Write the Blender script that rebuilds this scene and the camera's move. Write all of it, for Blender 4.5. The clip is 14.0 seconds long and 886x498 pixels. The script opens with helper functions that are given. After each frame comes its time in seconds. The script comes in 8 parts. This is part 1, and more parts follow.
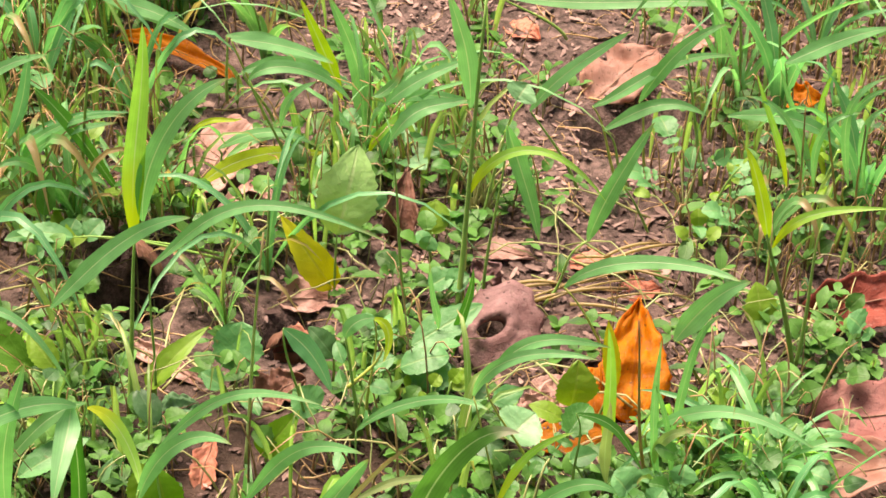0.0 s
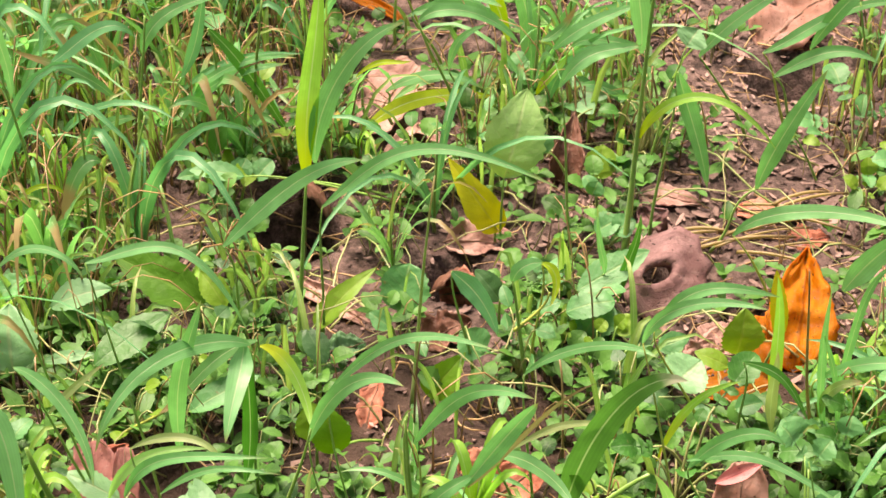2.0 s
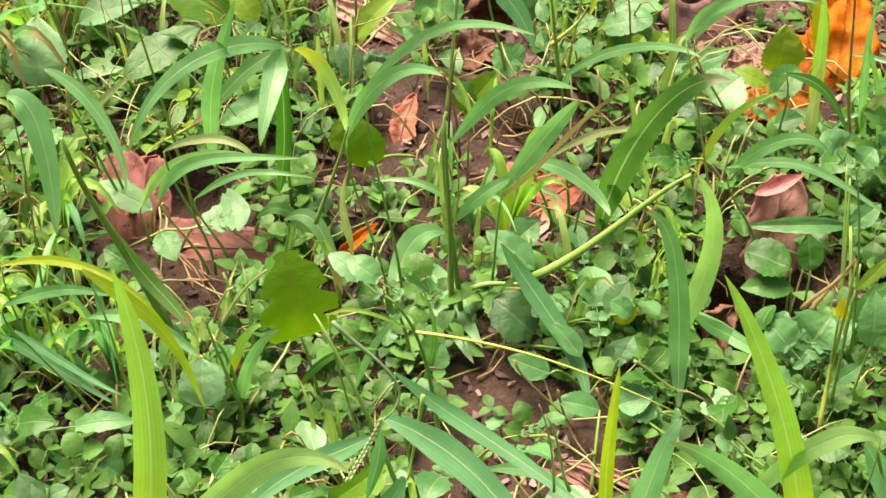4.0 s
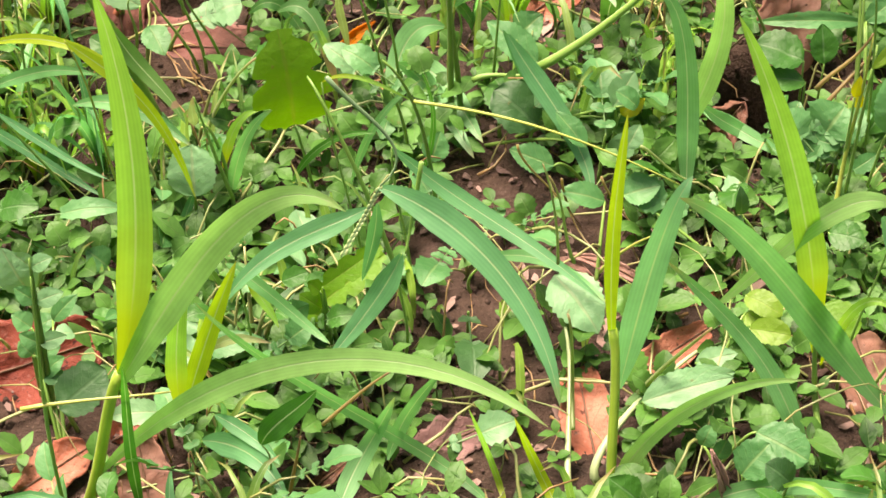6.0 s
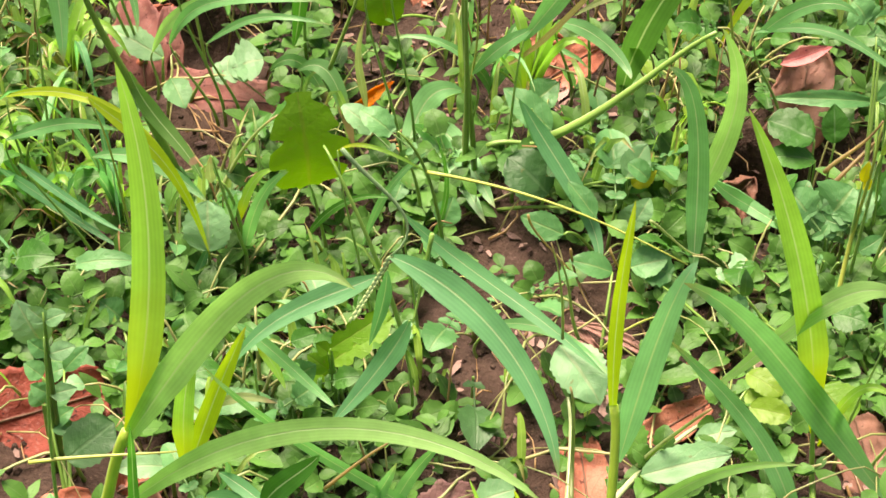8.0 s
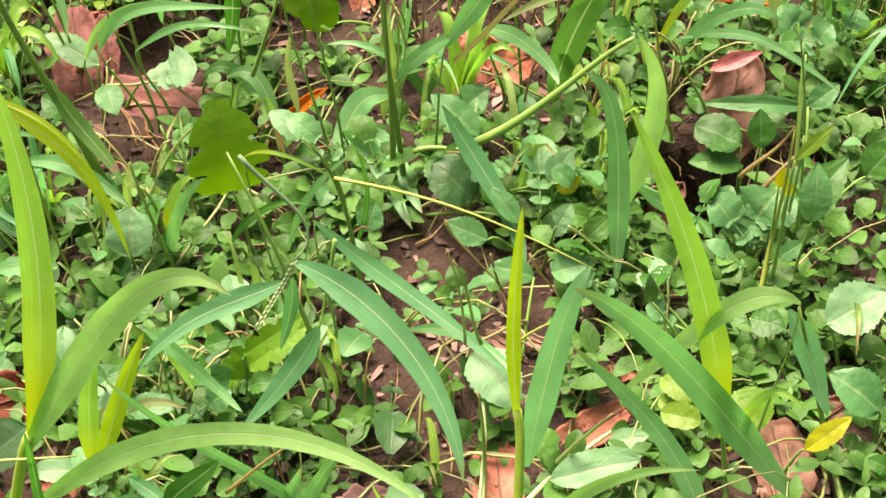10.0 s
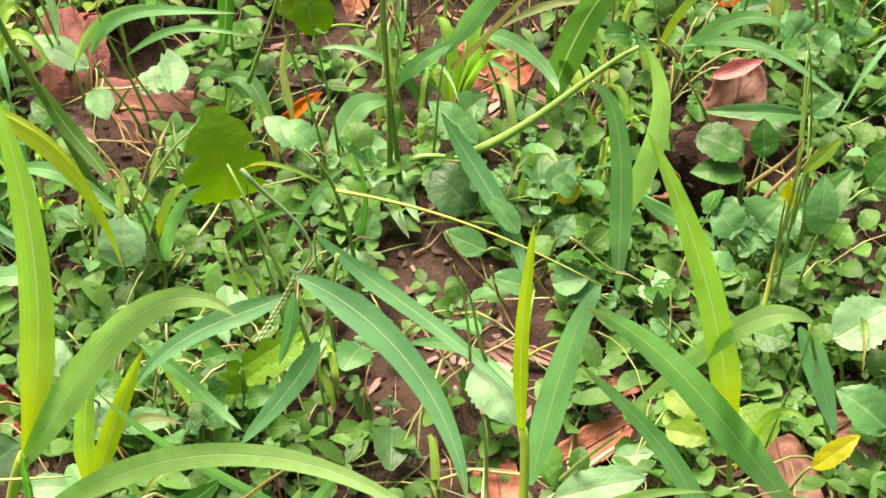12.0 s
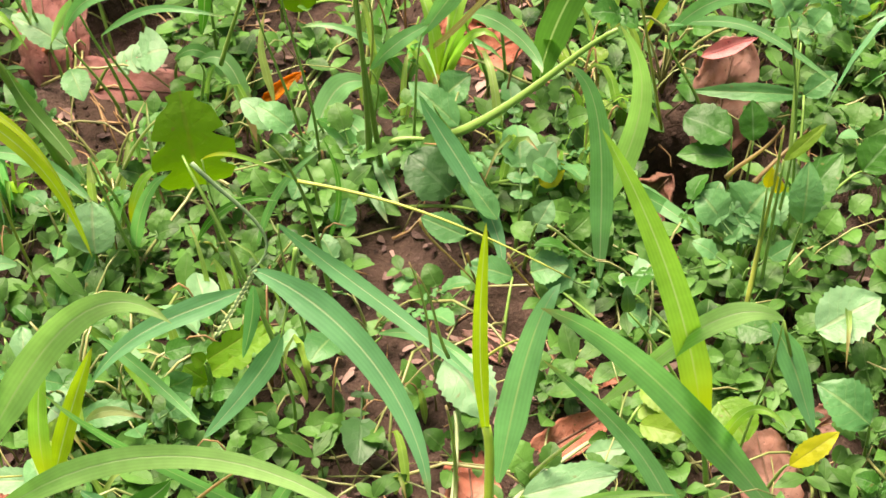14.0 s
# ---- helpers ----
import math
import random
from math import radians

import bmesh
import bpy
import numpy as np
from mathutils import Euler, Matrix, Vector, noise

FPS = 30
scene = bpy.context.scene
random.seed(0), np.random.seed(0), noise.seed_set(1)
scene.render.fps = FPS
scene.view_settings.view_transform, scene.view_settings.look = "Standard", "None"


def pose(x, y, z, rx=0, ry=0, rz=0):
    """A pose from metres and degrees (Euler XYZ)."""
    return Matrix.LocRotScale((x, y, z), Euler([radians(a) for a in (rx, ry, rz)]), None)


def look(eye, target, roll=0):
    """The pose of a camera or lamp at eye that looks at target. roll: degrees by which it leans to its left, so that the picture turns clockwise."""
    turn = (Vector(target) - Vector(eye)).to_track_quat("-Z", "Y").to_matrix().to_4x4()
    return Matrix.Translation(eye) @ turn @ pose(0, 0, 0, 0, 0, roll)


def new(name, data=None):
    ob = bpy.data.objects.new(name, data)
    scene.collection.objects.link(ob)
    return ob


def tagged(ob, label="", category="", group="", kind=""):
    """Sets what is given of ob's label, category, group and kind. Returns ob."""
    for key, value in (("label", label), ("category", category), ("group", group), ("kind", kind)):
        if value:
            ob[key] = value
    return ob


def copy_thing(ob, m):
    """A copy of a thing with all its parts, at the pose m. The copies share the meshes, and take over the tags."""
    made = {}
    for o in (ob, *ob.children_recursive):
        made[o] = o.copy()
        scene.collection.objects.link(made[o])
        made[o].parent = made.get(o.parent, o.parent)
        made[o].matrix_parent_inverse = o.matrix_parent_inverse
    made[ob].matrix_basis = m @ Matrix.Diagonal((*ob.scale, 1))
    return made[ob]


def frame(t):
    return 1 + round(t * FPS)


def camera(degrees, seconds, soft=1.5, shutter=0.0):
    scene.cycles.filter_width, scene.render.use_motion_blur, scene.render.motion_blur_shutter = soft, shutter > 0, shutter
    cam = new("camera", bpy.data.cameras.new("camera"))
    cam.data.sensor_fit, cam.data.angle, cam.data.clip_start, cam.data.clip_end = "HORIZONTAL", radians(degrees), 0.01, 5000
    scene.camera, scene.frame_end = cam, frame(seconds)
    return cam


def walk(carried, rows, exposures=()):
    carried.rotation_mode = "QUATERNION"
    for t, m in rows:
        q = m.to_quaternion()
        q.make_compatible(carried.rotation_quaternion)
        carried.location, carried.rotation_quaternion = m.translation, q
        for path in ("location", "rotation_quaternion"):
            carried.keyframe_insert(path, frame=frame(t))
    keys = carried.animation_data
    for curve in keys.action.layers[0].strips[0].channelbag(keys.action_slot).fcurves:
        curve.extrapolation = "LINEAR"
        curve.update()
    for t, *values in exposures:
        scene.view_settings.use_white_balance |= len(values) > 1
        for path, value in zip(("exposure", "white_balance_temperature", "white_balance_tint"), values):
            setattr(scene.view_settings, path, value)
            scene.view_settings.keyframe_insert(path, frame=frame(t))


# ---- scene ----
cam = camera(25.25, 14.0, soft=1.6)

PATH = [
    (0, (0.0042, -0.5139, 0.6139), (0.1360, 0.2599, -0.0057), 2.00),
    (0.1, (0.0016, -0.5153, 0.6149), (0.1163, 0.2580, -0.0087), 0.56),
    (0.2, (-0.0005, -0.5166, 0.6157), (0.0992, 0.2542, -0.0136), 0.48),
    (0.4, (-0.0107, -0.5140, 0.6140), (0.0752, 0.2533, -0.0216), 0.24),
    (0.5, (-0.0160, -0.5134, 0.6137), (0.0648, 0.2529, -0.0237), 0.01),
    (0.9, (-0.0197, -0.5128, 0.6153), (0.0310, 0.2546, -0.0239), -1.36),
    (1, (-0.0188, -0.5123, 0.6151), (0.0281, 0.2543, -0.0253), -1.23),
    (1.1, (-0.0163, -0.5132, 0.6163), (0.0278, 0.2526, -0.0253), -0.31),
    (1.2, (-0.0134, -0.5139, 0.6174), (0.0301, 0.2515, -0.0247), -0.17),
    (1.5, (-0.0035, -0.5157, 0.6207), (0.0428, 0.2498, -0.0212), -1.07),
    (1.8, (-0.0044, -0.5148, 0.6192), (0.0489, 0.2495, -0.0235), -0.18),
    (2, (-0.0044, -0.5140, 0.6181), (0.0509, 0.2486, -0.0265), -0.49),
    (2.1, (-0.0051, -0.5177, 0.6140), (0.0516, 0.2468, -0.0281), -0.15),
    (2.4, (-0.0061, -0.5287, 0.6013), (0.0502, 0.2337, -0.0434), -0.39),
    (2.5, (-0.0061, -0.5328, 0.5973), (0.0480, 0.2251, -0.0528), -0.46),
    (2.6, (-0.0077, -0.5338, 0.5949), (0.0475, 0.2162, -0.0642), -0.10),
    (2.7, (-0.0093, -0.5347, 0.5924), (0.0412, 0.2089, -0.0743), -0.06),
    (2.8, (-0.0102, -0.5354, 0.5898), (0.0414, 0.2014, -0.0843), -0.10),
    (3, (-0.0116, -0.5364, 0.5847), (0.0371, 0.1931, -0.0975), -0.53),
    (3.1, (-0.0130, -0.5361, 0.5850), (0.0362, 0.1887, -0.1021), 0.04),
    (3.2, (-0.0144, -0.5339, 0.5856), (0.0338, 0.1873, -0.1055), -0.37),
    (5.3, (-0.0168, -0.5299, 0.5439), (0.0249, 0.1438, -0.1939), -0.60),
    (5.4, (-0.0192, -0.5390, 0.5381), (0.0255, 0.1435, -0.1915), -0.22),
    (5.5, (-0.0203, -0.5459, 0.5319), (0.0266, 0.1404, -0.1939), -0.23),
    (5.6, (-0.0201, -0.5469, 0.5308), (0.0283, 0.1226, -0.2105), -0.09),
    (5.7, (-0.0198, -0.5474, 0.5300), (0.0249, 0.1231, -0.2105), -0.04),
    (5.9, (-0.0184, -0.5478, 0.5287), (0.0207, 0.1331, -0.2026), -0.11),
    (6, (-0.0171, -0.5483, 0.5276), (0.0248, 0.1206, -0.2145), -0.55),
    (6.4, (-0.0166, -0.5486, 0.5297), (0.0356, 0.1133, -0.2180), 0.01),
    (6.5, (-0.0162, -0.5486, 0.5303), (0.0371, 0.1128, -0.2179), 0.14),
    (7, (-0.0218, -0.5457, 0.5365), (0.0375, 0.1177, -0.2094), 1.13),
    (7.2, (-0.0267, -0.5418, 0.5418), (0.0328, 0.1250, -0.2011), 1.70),
    (9.3, (0.0175, -0.5486, 0.5479), (0.0175, 0.1334, -0.1834), -0.88),
    (9.5, (0.0198, -0.5484, 0.5489), (0.0233, 0.1325, -0.1835), -0.67),
    (9.7, (0.0222, -0.5481, 0.5488), (0.0313, 0.1301, -0.1861), -0.10),
    (10, (0.0268, -0.5469, 0.5486), (0.0426, 0.1323, -0.1852), 0.04),
    (10.5, (0.0266, -0.5400, 0.5534), (0.0520, 0.1355, -0.1835), 0.68),
    (11, (0.0294, -0.5364, 0.5527), (0.0553, 0.1399, -0.1836), 0.82),
    (11.3, (0.0255, -0.5358, 0.5494), (0.0540, 0.1430, -0.1844), 0.28),
    (11.5, (0.0237, -0.5352, 0.5470), (0.0564, 0.1422, -0.1878), 1.33),
    (11.8, (0.0178, -0.5329, 0.5459), (0.0474, 0.1451, -0.1885), 0.35),
    (12, (0.0149, -0.5313, 0.5450), (0.0484, 0.1423, -0.1934), 1.44),
    (12.4, (0.0153, -0.5260, 0.5449), (0.0506, 0.1420, -0.1983), 0.46),
    (12.5, (0.0154, -0.5246, 0.5448), (0.0458, 0.1406, -0.2013), 1.33),
    (13, (0.0157, -0.5253, 0.5418), (0.0411, 0.1339, -0.2098), 0.72),
    (13.1, (0.0173, -0.5238, 0.5417), (0.0394, 0.1323, -0.2126), 0.17),
    (13.2, (0.0194, -0.5222, 0.5417), (0.0418, 0.1322, -0.2142), 0.03),
    (13.5, (0.0263, -0.5166, 0.5415), (0.0395, 0.1387, -0.2137), -0.07),
    (13.9, (0.0414, -0.5121, 0.5431), (0.0439, 0.1406, -0.2145), -0.15),
    (14, (0.0455, -0.5102, 0.5430), (0.0474, 0.1431, -0.2141), -0.48),
]

walk(cam, [(t, look(eye, target, roll)) for t, eye, target, roll in PATH], [(0, 1.50, 7750, 22), (14, 1.50, 7750, 22)])

# ---- light: bright hazy sky, wide soft sun ----
world = bpy.data.worlds.new("sky")
scene.world = world
world.use_nodes = True
wn = world.node_tree.nodes
sky = wn.new("ShaderNodeTexSky")
sky.sky_type = "NISHITA"
sky.sun_disc = False
sky.air_density, sky.dust_density = 1.0, 5.0
sky.sun_elevation = radians(71)
sky.sun_rotation = radians(-38)
world.node_tree.links.new(sky.outputs[0], wn["Background"].inputs[0])
wn["Background"].inputs[1].default_value = 0.054
sun = new("sun", bpy.data.lights.new("sun", "SUN"))
sun.data.energy = 4.0
sun.data.angle = radians(34)
sun.data.color = (1.0, 0.95, 0.86)
sun.matrix_world = look((-2.0, 2.6, 9.6), (0, 0, 0))


# ---- materials ----
def nodes_of(name):
    m = bpy.data.materials.new(name)
    m.use_nodes = True
    nt = m.node_tree
    nt.nodes.clear()
    return m, nt


def mix_rgb(nt, fac, a, b, kind="MIX"):
    n = nt.nodes.new("ShaderNodeMix")
    n.data_type, n.blend_type = "RGBA", kind
    for sock, v in ((n.inputs[0], fac), (n.inputs[6], a), (n.inputs[7], b)):
        if isinstance(v, (int, float)):
            sock.default_value = v
        elif isinstance(v, tuple):
            sock.default_value = (*v, 1)
        else:
            nt.links.new(v, sock)
    return n.outputs[2]


def maths(nt, op, *args):
    n = nt.nodes.new("ShaderNodeMath")
    n.operation = op
    for i, v in enumerate(args):
        if isinstance(v, (int, float)):
            n.inputs[i].default_value = v
        else:
            nt.links.new(v, n.inputs[i])
    return n.outputs[0]


def ramp(nt, fac, lo, hi):
    n = nt.nodes.new("ShaderNodeMapRange")
    n.interpolation_type = "SMOOTHSTEP"
    nt.links.new(fac, n.inputs[0])
    n.inputs[1].default_value, n.inputs[2].default_value = lo, hi
    return n.outputs[0]


def noise_of(nt, scale, detail=3.0, vector=None, rough=0.55):
    n = nt.nodes.new("ShaderNodeTexNoise")
    n.inputs["Scale"].default_value, n.inputs["Detail"].default_value = scale, detail
    n.inputs["Roughness"].default_value = rough
    if vector is not None:
        nt.links.new(vector, n.inputs["Vector"])
    return n.outputs["Fac"]


def uv_of(nt):
    """Along the blade (0 root, 1 tip) and across it (0 to 1)."""
    n = nt.nodes.new("ShaderNodeUVMap")
    n.uv_map = "uv"
    s = nt.nodes.new("ShaderNodeSeparateXYZ")
    nt.links.new(n.outputs[0], s.inputs[0])
    return n.outputs[0], s.outputs[0], s.outputs[1]


def place_of(nt):
    return nt.nodes.new("ShaderNodeNewGeometry").outputs["Position"]


def per_thing(nt, island=False):
    if island:
        return nt.nodes.new("ShaderNodeNewGeometry").outputs["Random Per Island"]
    return nt.nodes.new("ShaderNodeObjectInfo").outputs["Random"]


def leafy(nt, colour, through_colour, rough, bump, thin=0.35, spec=0.85):
    """A thin leaf: light is reflected on the lit side and shines through to the other."""
    p = nt.nodes.new("ShaderNodeBsdfPrincipled")
    nt.links.new(colour, p.inputs["Base Color"])
    p.inputs["Roughness"].default_value = rough
    p.inputs["Specular IOR Level"].default_value = spec
    tr = nt.nodes.new("ShaderNodeBsdfTranslucent")
    nt.links.new(through_colour, tr.inputs[0])
    b = nt.nodes.new("ShaderNodeBump")
    b.inputs["Strength"].default_value, b.inputs["Distance"].default_value = 0.5, 0.0006
    nt.links.new(bump, b.inputs["Height"])
    nt.links.new(b.outputs[0], p.inputs["Normal"])
    mx = nt.nodes.new("ShaderNodeMixShader")
    mx.inputs[0].default_value = thin
    nt.links.new(p.outputs[0], mx.inputs[1])
    nt.links.new(tr.outputs[0], mx.inputs[2])
    o = nt.nodes.new("ShaderNodeOutputMaterial")
    nt.links.new(mx.outputs[0], o.inputs[0])


def grass_material(name, low, high, tip=None, tip_from=0.8, spots=None, rough=0.46, island=False, thin=0.5, root=None):
    m, nt = nodes_of(name)
    uv, u, v = uv_of(nt)
    where = place_of(nt)
    base = mix_rgb(nt, per_thing(nt, island), low, high)
    patch = ramp(nt, noise_of(nt, 60, 4, where), 0.3, 0.75)
    base = mix_rgb(nt, maths(nt, "MULTIPLY", patch, 0.55), base, tuple(min(1, c * 1.5) for c in high))
    lines = maths(nt, "SINE", maths(nt, "ADD", maths(nt, "MULTIPLY", v, 48.0), maths(nt, "MULTIPLY", noise_of(nt, 40, 2, where), 3.0)))
    base = mix_rgb(nt, maths(nt, "MULTIPLY", maths(nt, "ADD", lines, 1.0), 0.05), base, tuple(min(1, c * 2.0) for c in high))
    rib = ramp(nt, maths(nt, "ABSOLUTE", maths(nt, "SUBTRACT", v, 0.5)), 0.045, 0.012)
    base = mix_rgb(nt, maths(nt, "MULTIPLY", rib, 0.7), base, (0.52, 0.64, 0.38))
    if root:
        base = mix_rgb(nt, ramp(nt, maths(nt, "ADD", u, maths(nt, "MULTIPLY", noise_of(nt, 50, 2, where), 0.2)), 0.62, 0.14), base, root)
    edge = ramp(nt, maths(nt, "ADD", u, maths(nt, "MULTIPLY", noise_of(nt, 90, 3, where), 0.22)), tip_from + 0.1, tip_from + 0.26)
    if tip:
        base = mix_rgb(nt, edge, base, tip)
    if spots:
        hit = ramp(nt, noise_of(nt, 110, 1, where), 0.62, 0.68)
        base = mix_rgb(nt, hit, base, spots)
    specks = ramp(nt, noise_of(nt, 900, 2, where), 0.72, 0.78)
    base = mix_rgb(nt, maths(nt, "MULTIPLY", specks, 0.25), base, (0.35, 0.33, 0.2))
    passing = mix_rgb(nt, 1.0, base, (1.05, 1.28, 0.72), "MULTIPLY")
    bump = maths(nt, "ADD", maths(nt, "MULTIPLY", lines, 0.018), maths(nt, "SUBTRACT", maths(nt, "MULTIPLY", noise_of(nt, 240, 3, where), 0.6), maths(nt, "MULTIPLY", rib, 0.3)))
    leafy(nt, base, passing, rough, bump, thin)
    return m


def leaf_material(name, low, high, vein=(0.25, 0.36, 0.18), rough=0.50, thin=0.3, island=False, vein_strength=0.5, vein_side=0.32, gloss=0.6):
    m, nt = nodes_of(name)
    uv, u, v = uv_of(nt)
    where = place_of(nt)
    base = mix_rgb(nt, per_thing(nt, island), low, high)
    patch = ramp(nt, noise_of(nt, 80, 5, where), 0.3, 0.72)
    base = mix_rgb(nt, maths(nt, "MULTIPLY", patch, 0.5), base, tuple(min(1, c * 1.35) for c in high))
    off = maths(nt, "ABSOLUTE", maths(nt, "SUBTRACT", v, 0.5))
    rib = ramp(nt, off, 0.05, 0.015)
    wob = maths(nt, "MULTIPLY", noise_of(nt, 150, 2, where), 0.16)
    side = maths(nt, "SINE", maths(nt, "MULTIPLY", maths(nt, "SUBTRACT", maths(nt, "ADD", u, wob), maths(nt, "MULTIPLY", off, 0.6)), 36.0))
    fine = ramp(nt, side, 0.9, 1.0)
    veins = maths(nt, "MAXIMUM", rib, maths(nt, "MULTIPLY", fine, vein_side))
    base = mix_rgb(nt, maths(nt, "MULTIPLY", veins, vein_strength), base, vein)
    eaten = ramp(nt, noise_of(nt, 260, 2, where), 0.70, 0.76)
    base = mix_rgb(nt, maths(nt, "MULTIPLY", eaten, 0.5), base, (0.22, 0.17, 0.07))
    base = mix_rgb(nt, 1.0, base, (1.0, 1.0, 0.88), "MULTIPLY")
    passing = mix_rgb(nt, 1.0, base, (1.2, 1.2, 0.35), "MULTIPLY")
    bump = maths(nt, "ADD", maths(nt, "MULTIPLY", side, 0.05), maths(nt, "SUBTRACT", maths(nt, "MULTIPLY", noise_of(nt, 260, 4, where), 2.0), maths(nt, "MULTIPLY", veins, 0.5)))
    leafy(nt, base, passing, rough, bump, thin, gloss)
    return m


def dead_material(name, low, high, dark, rough=0.65, thin=0.12, island=False):
    m, nt = nodes_of(name)
    uv, u, v = uv_of(nt)
    where = place_of(nt)
    base = mix_rgb(nt, per_thing(nt, True) if island else ramp(nt, noise_of(nt, 70, 5, where), 0.3, 0.7), low, high)
    blotch = ramp(nt, noise_of(nt, 140, 4, where, 0.7), 0.55, 0.7)
    base = mix_rgb(nt, maths(nt, "MULTIPLY", blotch, 0.45), base, dark)
    off = maths(nt, "ABSOLUTE", maths(nt, "SUBTRACT", v, 0.5))
    rib = ramp(nt, off, 0.035, 0.01)
    wob = maths(nt, "MULTIPLY", noise_of(nt, 120, 3, where), 0.3)
    side = maths(nt, "SINE", maths(nt, "MULTIPLY", maths(nt, "SUBTRACT", maths(nt, "ADD", u, wob), maths(nt, "MULTIPLY", off, 0.7)), 40.0))
    veins = maths(nt, "MAXIMUM", rib, maths(nt, "MULTIPLY", ramp(nt, side, 0.88, 1.0), 0.4))
    base = mix_rgb(nt, maths(nt, "MULTIPLY", veins, 0.5), base, dark)
    holes = ramp(nt, noise_of(nt, 420, 2, where), 0.66, 0.7)
    base = mix_rgb(nt, maths(nt, "MULTIPLY", holes, 0.8), base, tuple(c * 0.4 for c in dark))
    pale = ramp(nt, noise_of(nt, 330, 5, where, 0.65), 0.54, 0.72)
    base = mix_rgb(nt, maths(nt, "MULTIPLY", pale, 0.4), base, mix_rgb(nt, 0.5, base, (0.7, 0.52, 0.46)))
    bump = maths(nt, "ADD", maths(nt, "MULTIPLY", veins, 1.6), maths(nt, "ADD", maths(nt, "MULTIPLY", noise_of(nt, 260, 6, where, 0.7), 4.0), maths(nt, "MULTIPLY", noise_of(nt, 900, 3, where, 0.6), 1.6)))
    leafy(nt, base, base, rough, bump, thin, 0.4)
    return m


grass = grass_material("grass_blade", (0.11, 0.34, 0.10), (0.18, 0.45, 0.18), (0.36, 0.34, 0.12), 0.9)
grass_l = grass_material("grass_blade_light", (0.25, 0.50, 0.14), (0.32, 0.57, 0.20), (0.36, 0.36, 0.14), 0.92, thin=0.62)
grass_lb = grass_material("grass_blade_light_bluish", (0.14, 0.40, 0.18), (0.19, 0.47, 0.24), (0.3, 0.34, 0.14), 0.94)
grass_b = grass_material("grass_blade_bluish", (0.085, 0.30, 0.115), (0.13, 0.38, 0.165), (0.25, 0.28, 0.08), 0.95)
grass_d = grass_material("grass_blade_dark", (0.035, 0.18, 0.02), (0.06, 0.23, 0.03))
grass_y = grass_material("grass_blade_yellowish", (0.22, 0.46, 0.06), (0.28, 0.53, 0.09), (0.36, 0.45, 0.12), 0.95, root=(0.48, 0.56, 0.015))
grass_yy = grass_material("grass_blade_yellow", (0.28, 0.42, 0.015), (0.36, 0.48, 0.02), (0.46, 0.42, 0.05), 0.9)
grass_spot = grass_material("grass_blade_spotted", (0.07, 0.19, 0.04), (0.1, 0.24, 0.05), None, 0.9, (0.32, 0.2, 0.13))
grass_tipb = grass_material("grass_blade_brown_tipped", (0.09, 0.28, 0.075), (0.14, 0.34, 0.12), (0.38, 0.27, 0.12), 0.6)
grass_tipw = grass_material("grass_blade_pale_tipped", (0.07, 0.20, 0.04), (0.09, 0.24, 0.05), (0.42, 0.42, 0.30), 0.8)
pale = grass_material("grass_blade_pale", (0.28, 0.36, 0.14), (0.34, 0.40, 0.18), (0.45, 0.36, 0.2), 0.8)
straw_b = grass_material("dry_blade", (0.30, 0.20, 0.08), (0.40, 0.29, 0.13), (0.3, 0.2, 0.1), 0.7)
stem = grass_material("green_stalk", (0.15, 0.32, 0.05), (0.2, 0.36, 0.07), rough=0.45, thin=0.1)
stem_b = grass_material("bluish_stalk", (0.14, 0.26, 0.12), (0.18, 0.30, 0.14), rough=0.45, thin=0.1)
stem_d = grass_material("dark_stalk", (0.11, 0.24, 0.03), (0.15, 0.27, 0.04), rough=0.45, thin=0.1)
stem_l = grass_material("bright_stalk", (0.30, 0.46, 0.05), (0.36, 0.50, 0.06), rough=0.42, thin=0.25)
stem_w = grass_material("pale_stalk", (0.36, 0.46, 0.22), (0.44, 0.52, 0.28), rough=0.45, thin=0.15)
stem_y = grass_material("yellow_stalk", (0.32, 0.40, 0.06), (0.38, 0.42, 0.08), rough=0.45, thin=0.1)
leaf_b = leaf_material("weed_leaf_bluish", (0.04, 0.18, 0.05), (0.095, 0.29, 0.11), (0.24, 0.37, 0.16))
leaf_b2 = leaf_material("weed_leaf_deep", (0.02, 0.12, 0.012), (0.042, 0.18, 0.022), (0.15, 0.28, 0.14))
# paler base colour that holds the sky sheen of broad leaves
leaf_p = leaf_material("weed_leaf_pale", (0.12, 0.30, 0.14), (0.18, 0.38, 0.21), (0.34, 0.42, 0.26))
leaf_pp = leaf_material("weed_leaf_light", (0.22, 0.42, 0.15), (0.27, 0.47, 0.18), (0.45, 0.55, 0.32))
# darker green with the shade on low leaves put into its colour
leaf_d = leaf_material("weed_leaf_shade_dark", (0.03, 0.10, 0.035), (0.04, 0.13, 0.04), (0.1, 0.2, 0.1))
leaf_y = leaf_material("weed_leaf_bright", (0.13, 0.27, 0.02), (0.17, 0.31, 0.03), (0.25, 0.36, 0.08), thin=0.4)
leaf_yy = leaf_material("weed_leaf_yellow", (0.45, 0.47, 0.01), (0.52, 0.5, 0.02), (0.42, 0.42, 0.08), thin=0.4)
leaf_dy = leaf_material("weed_leaf_olive", (0.09, 0.25, 0.008), (0.12, 0.29, 0.012), (0.18, 0.26, 0.04), thin=0.4)
leaf_o = leaf_material("weed_leaf_dark_olive", (0.03, 0.105, 0.005), (0.045, 0.14, 0.008), (0.12, 0.24, 0.04), thin=0.15, gloss=0.25, rough=0.6)
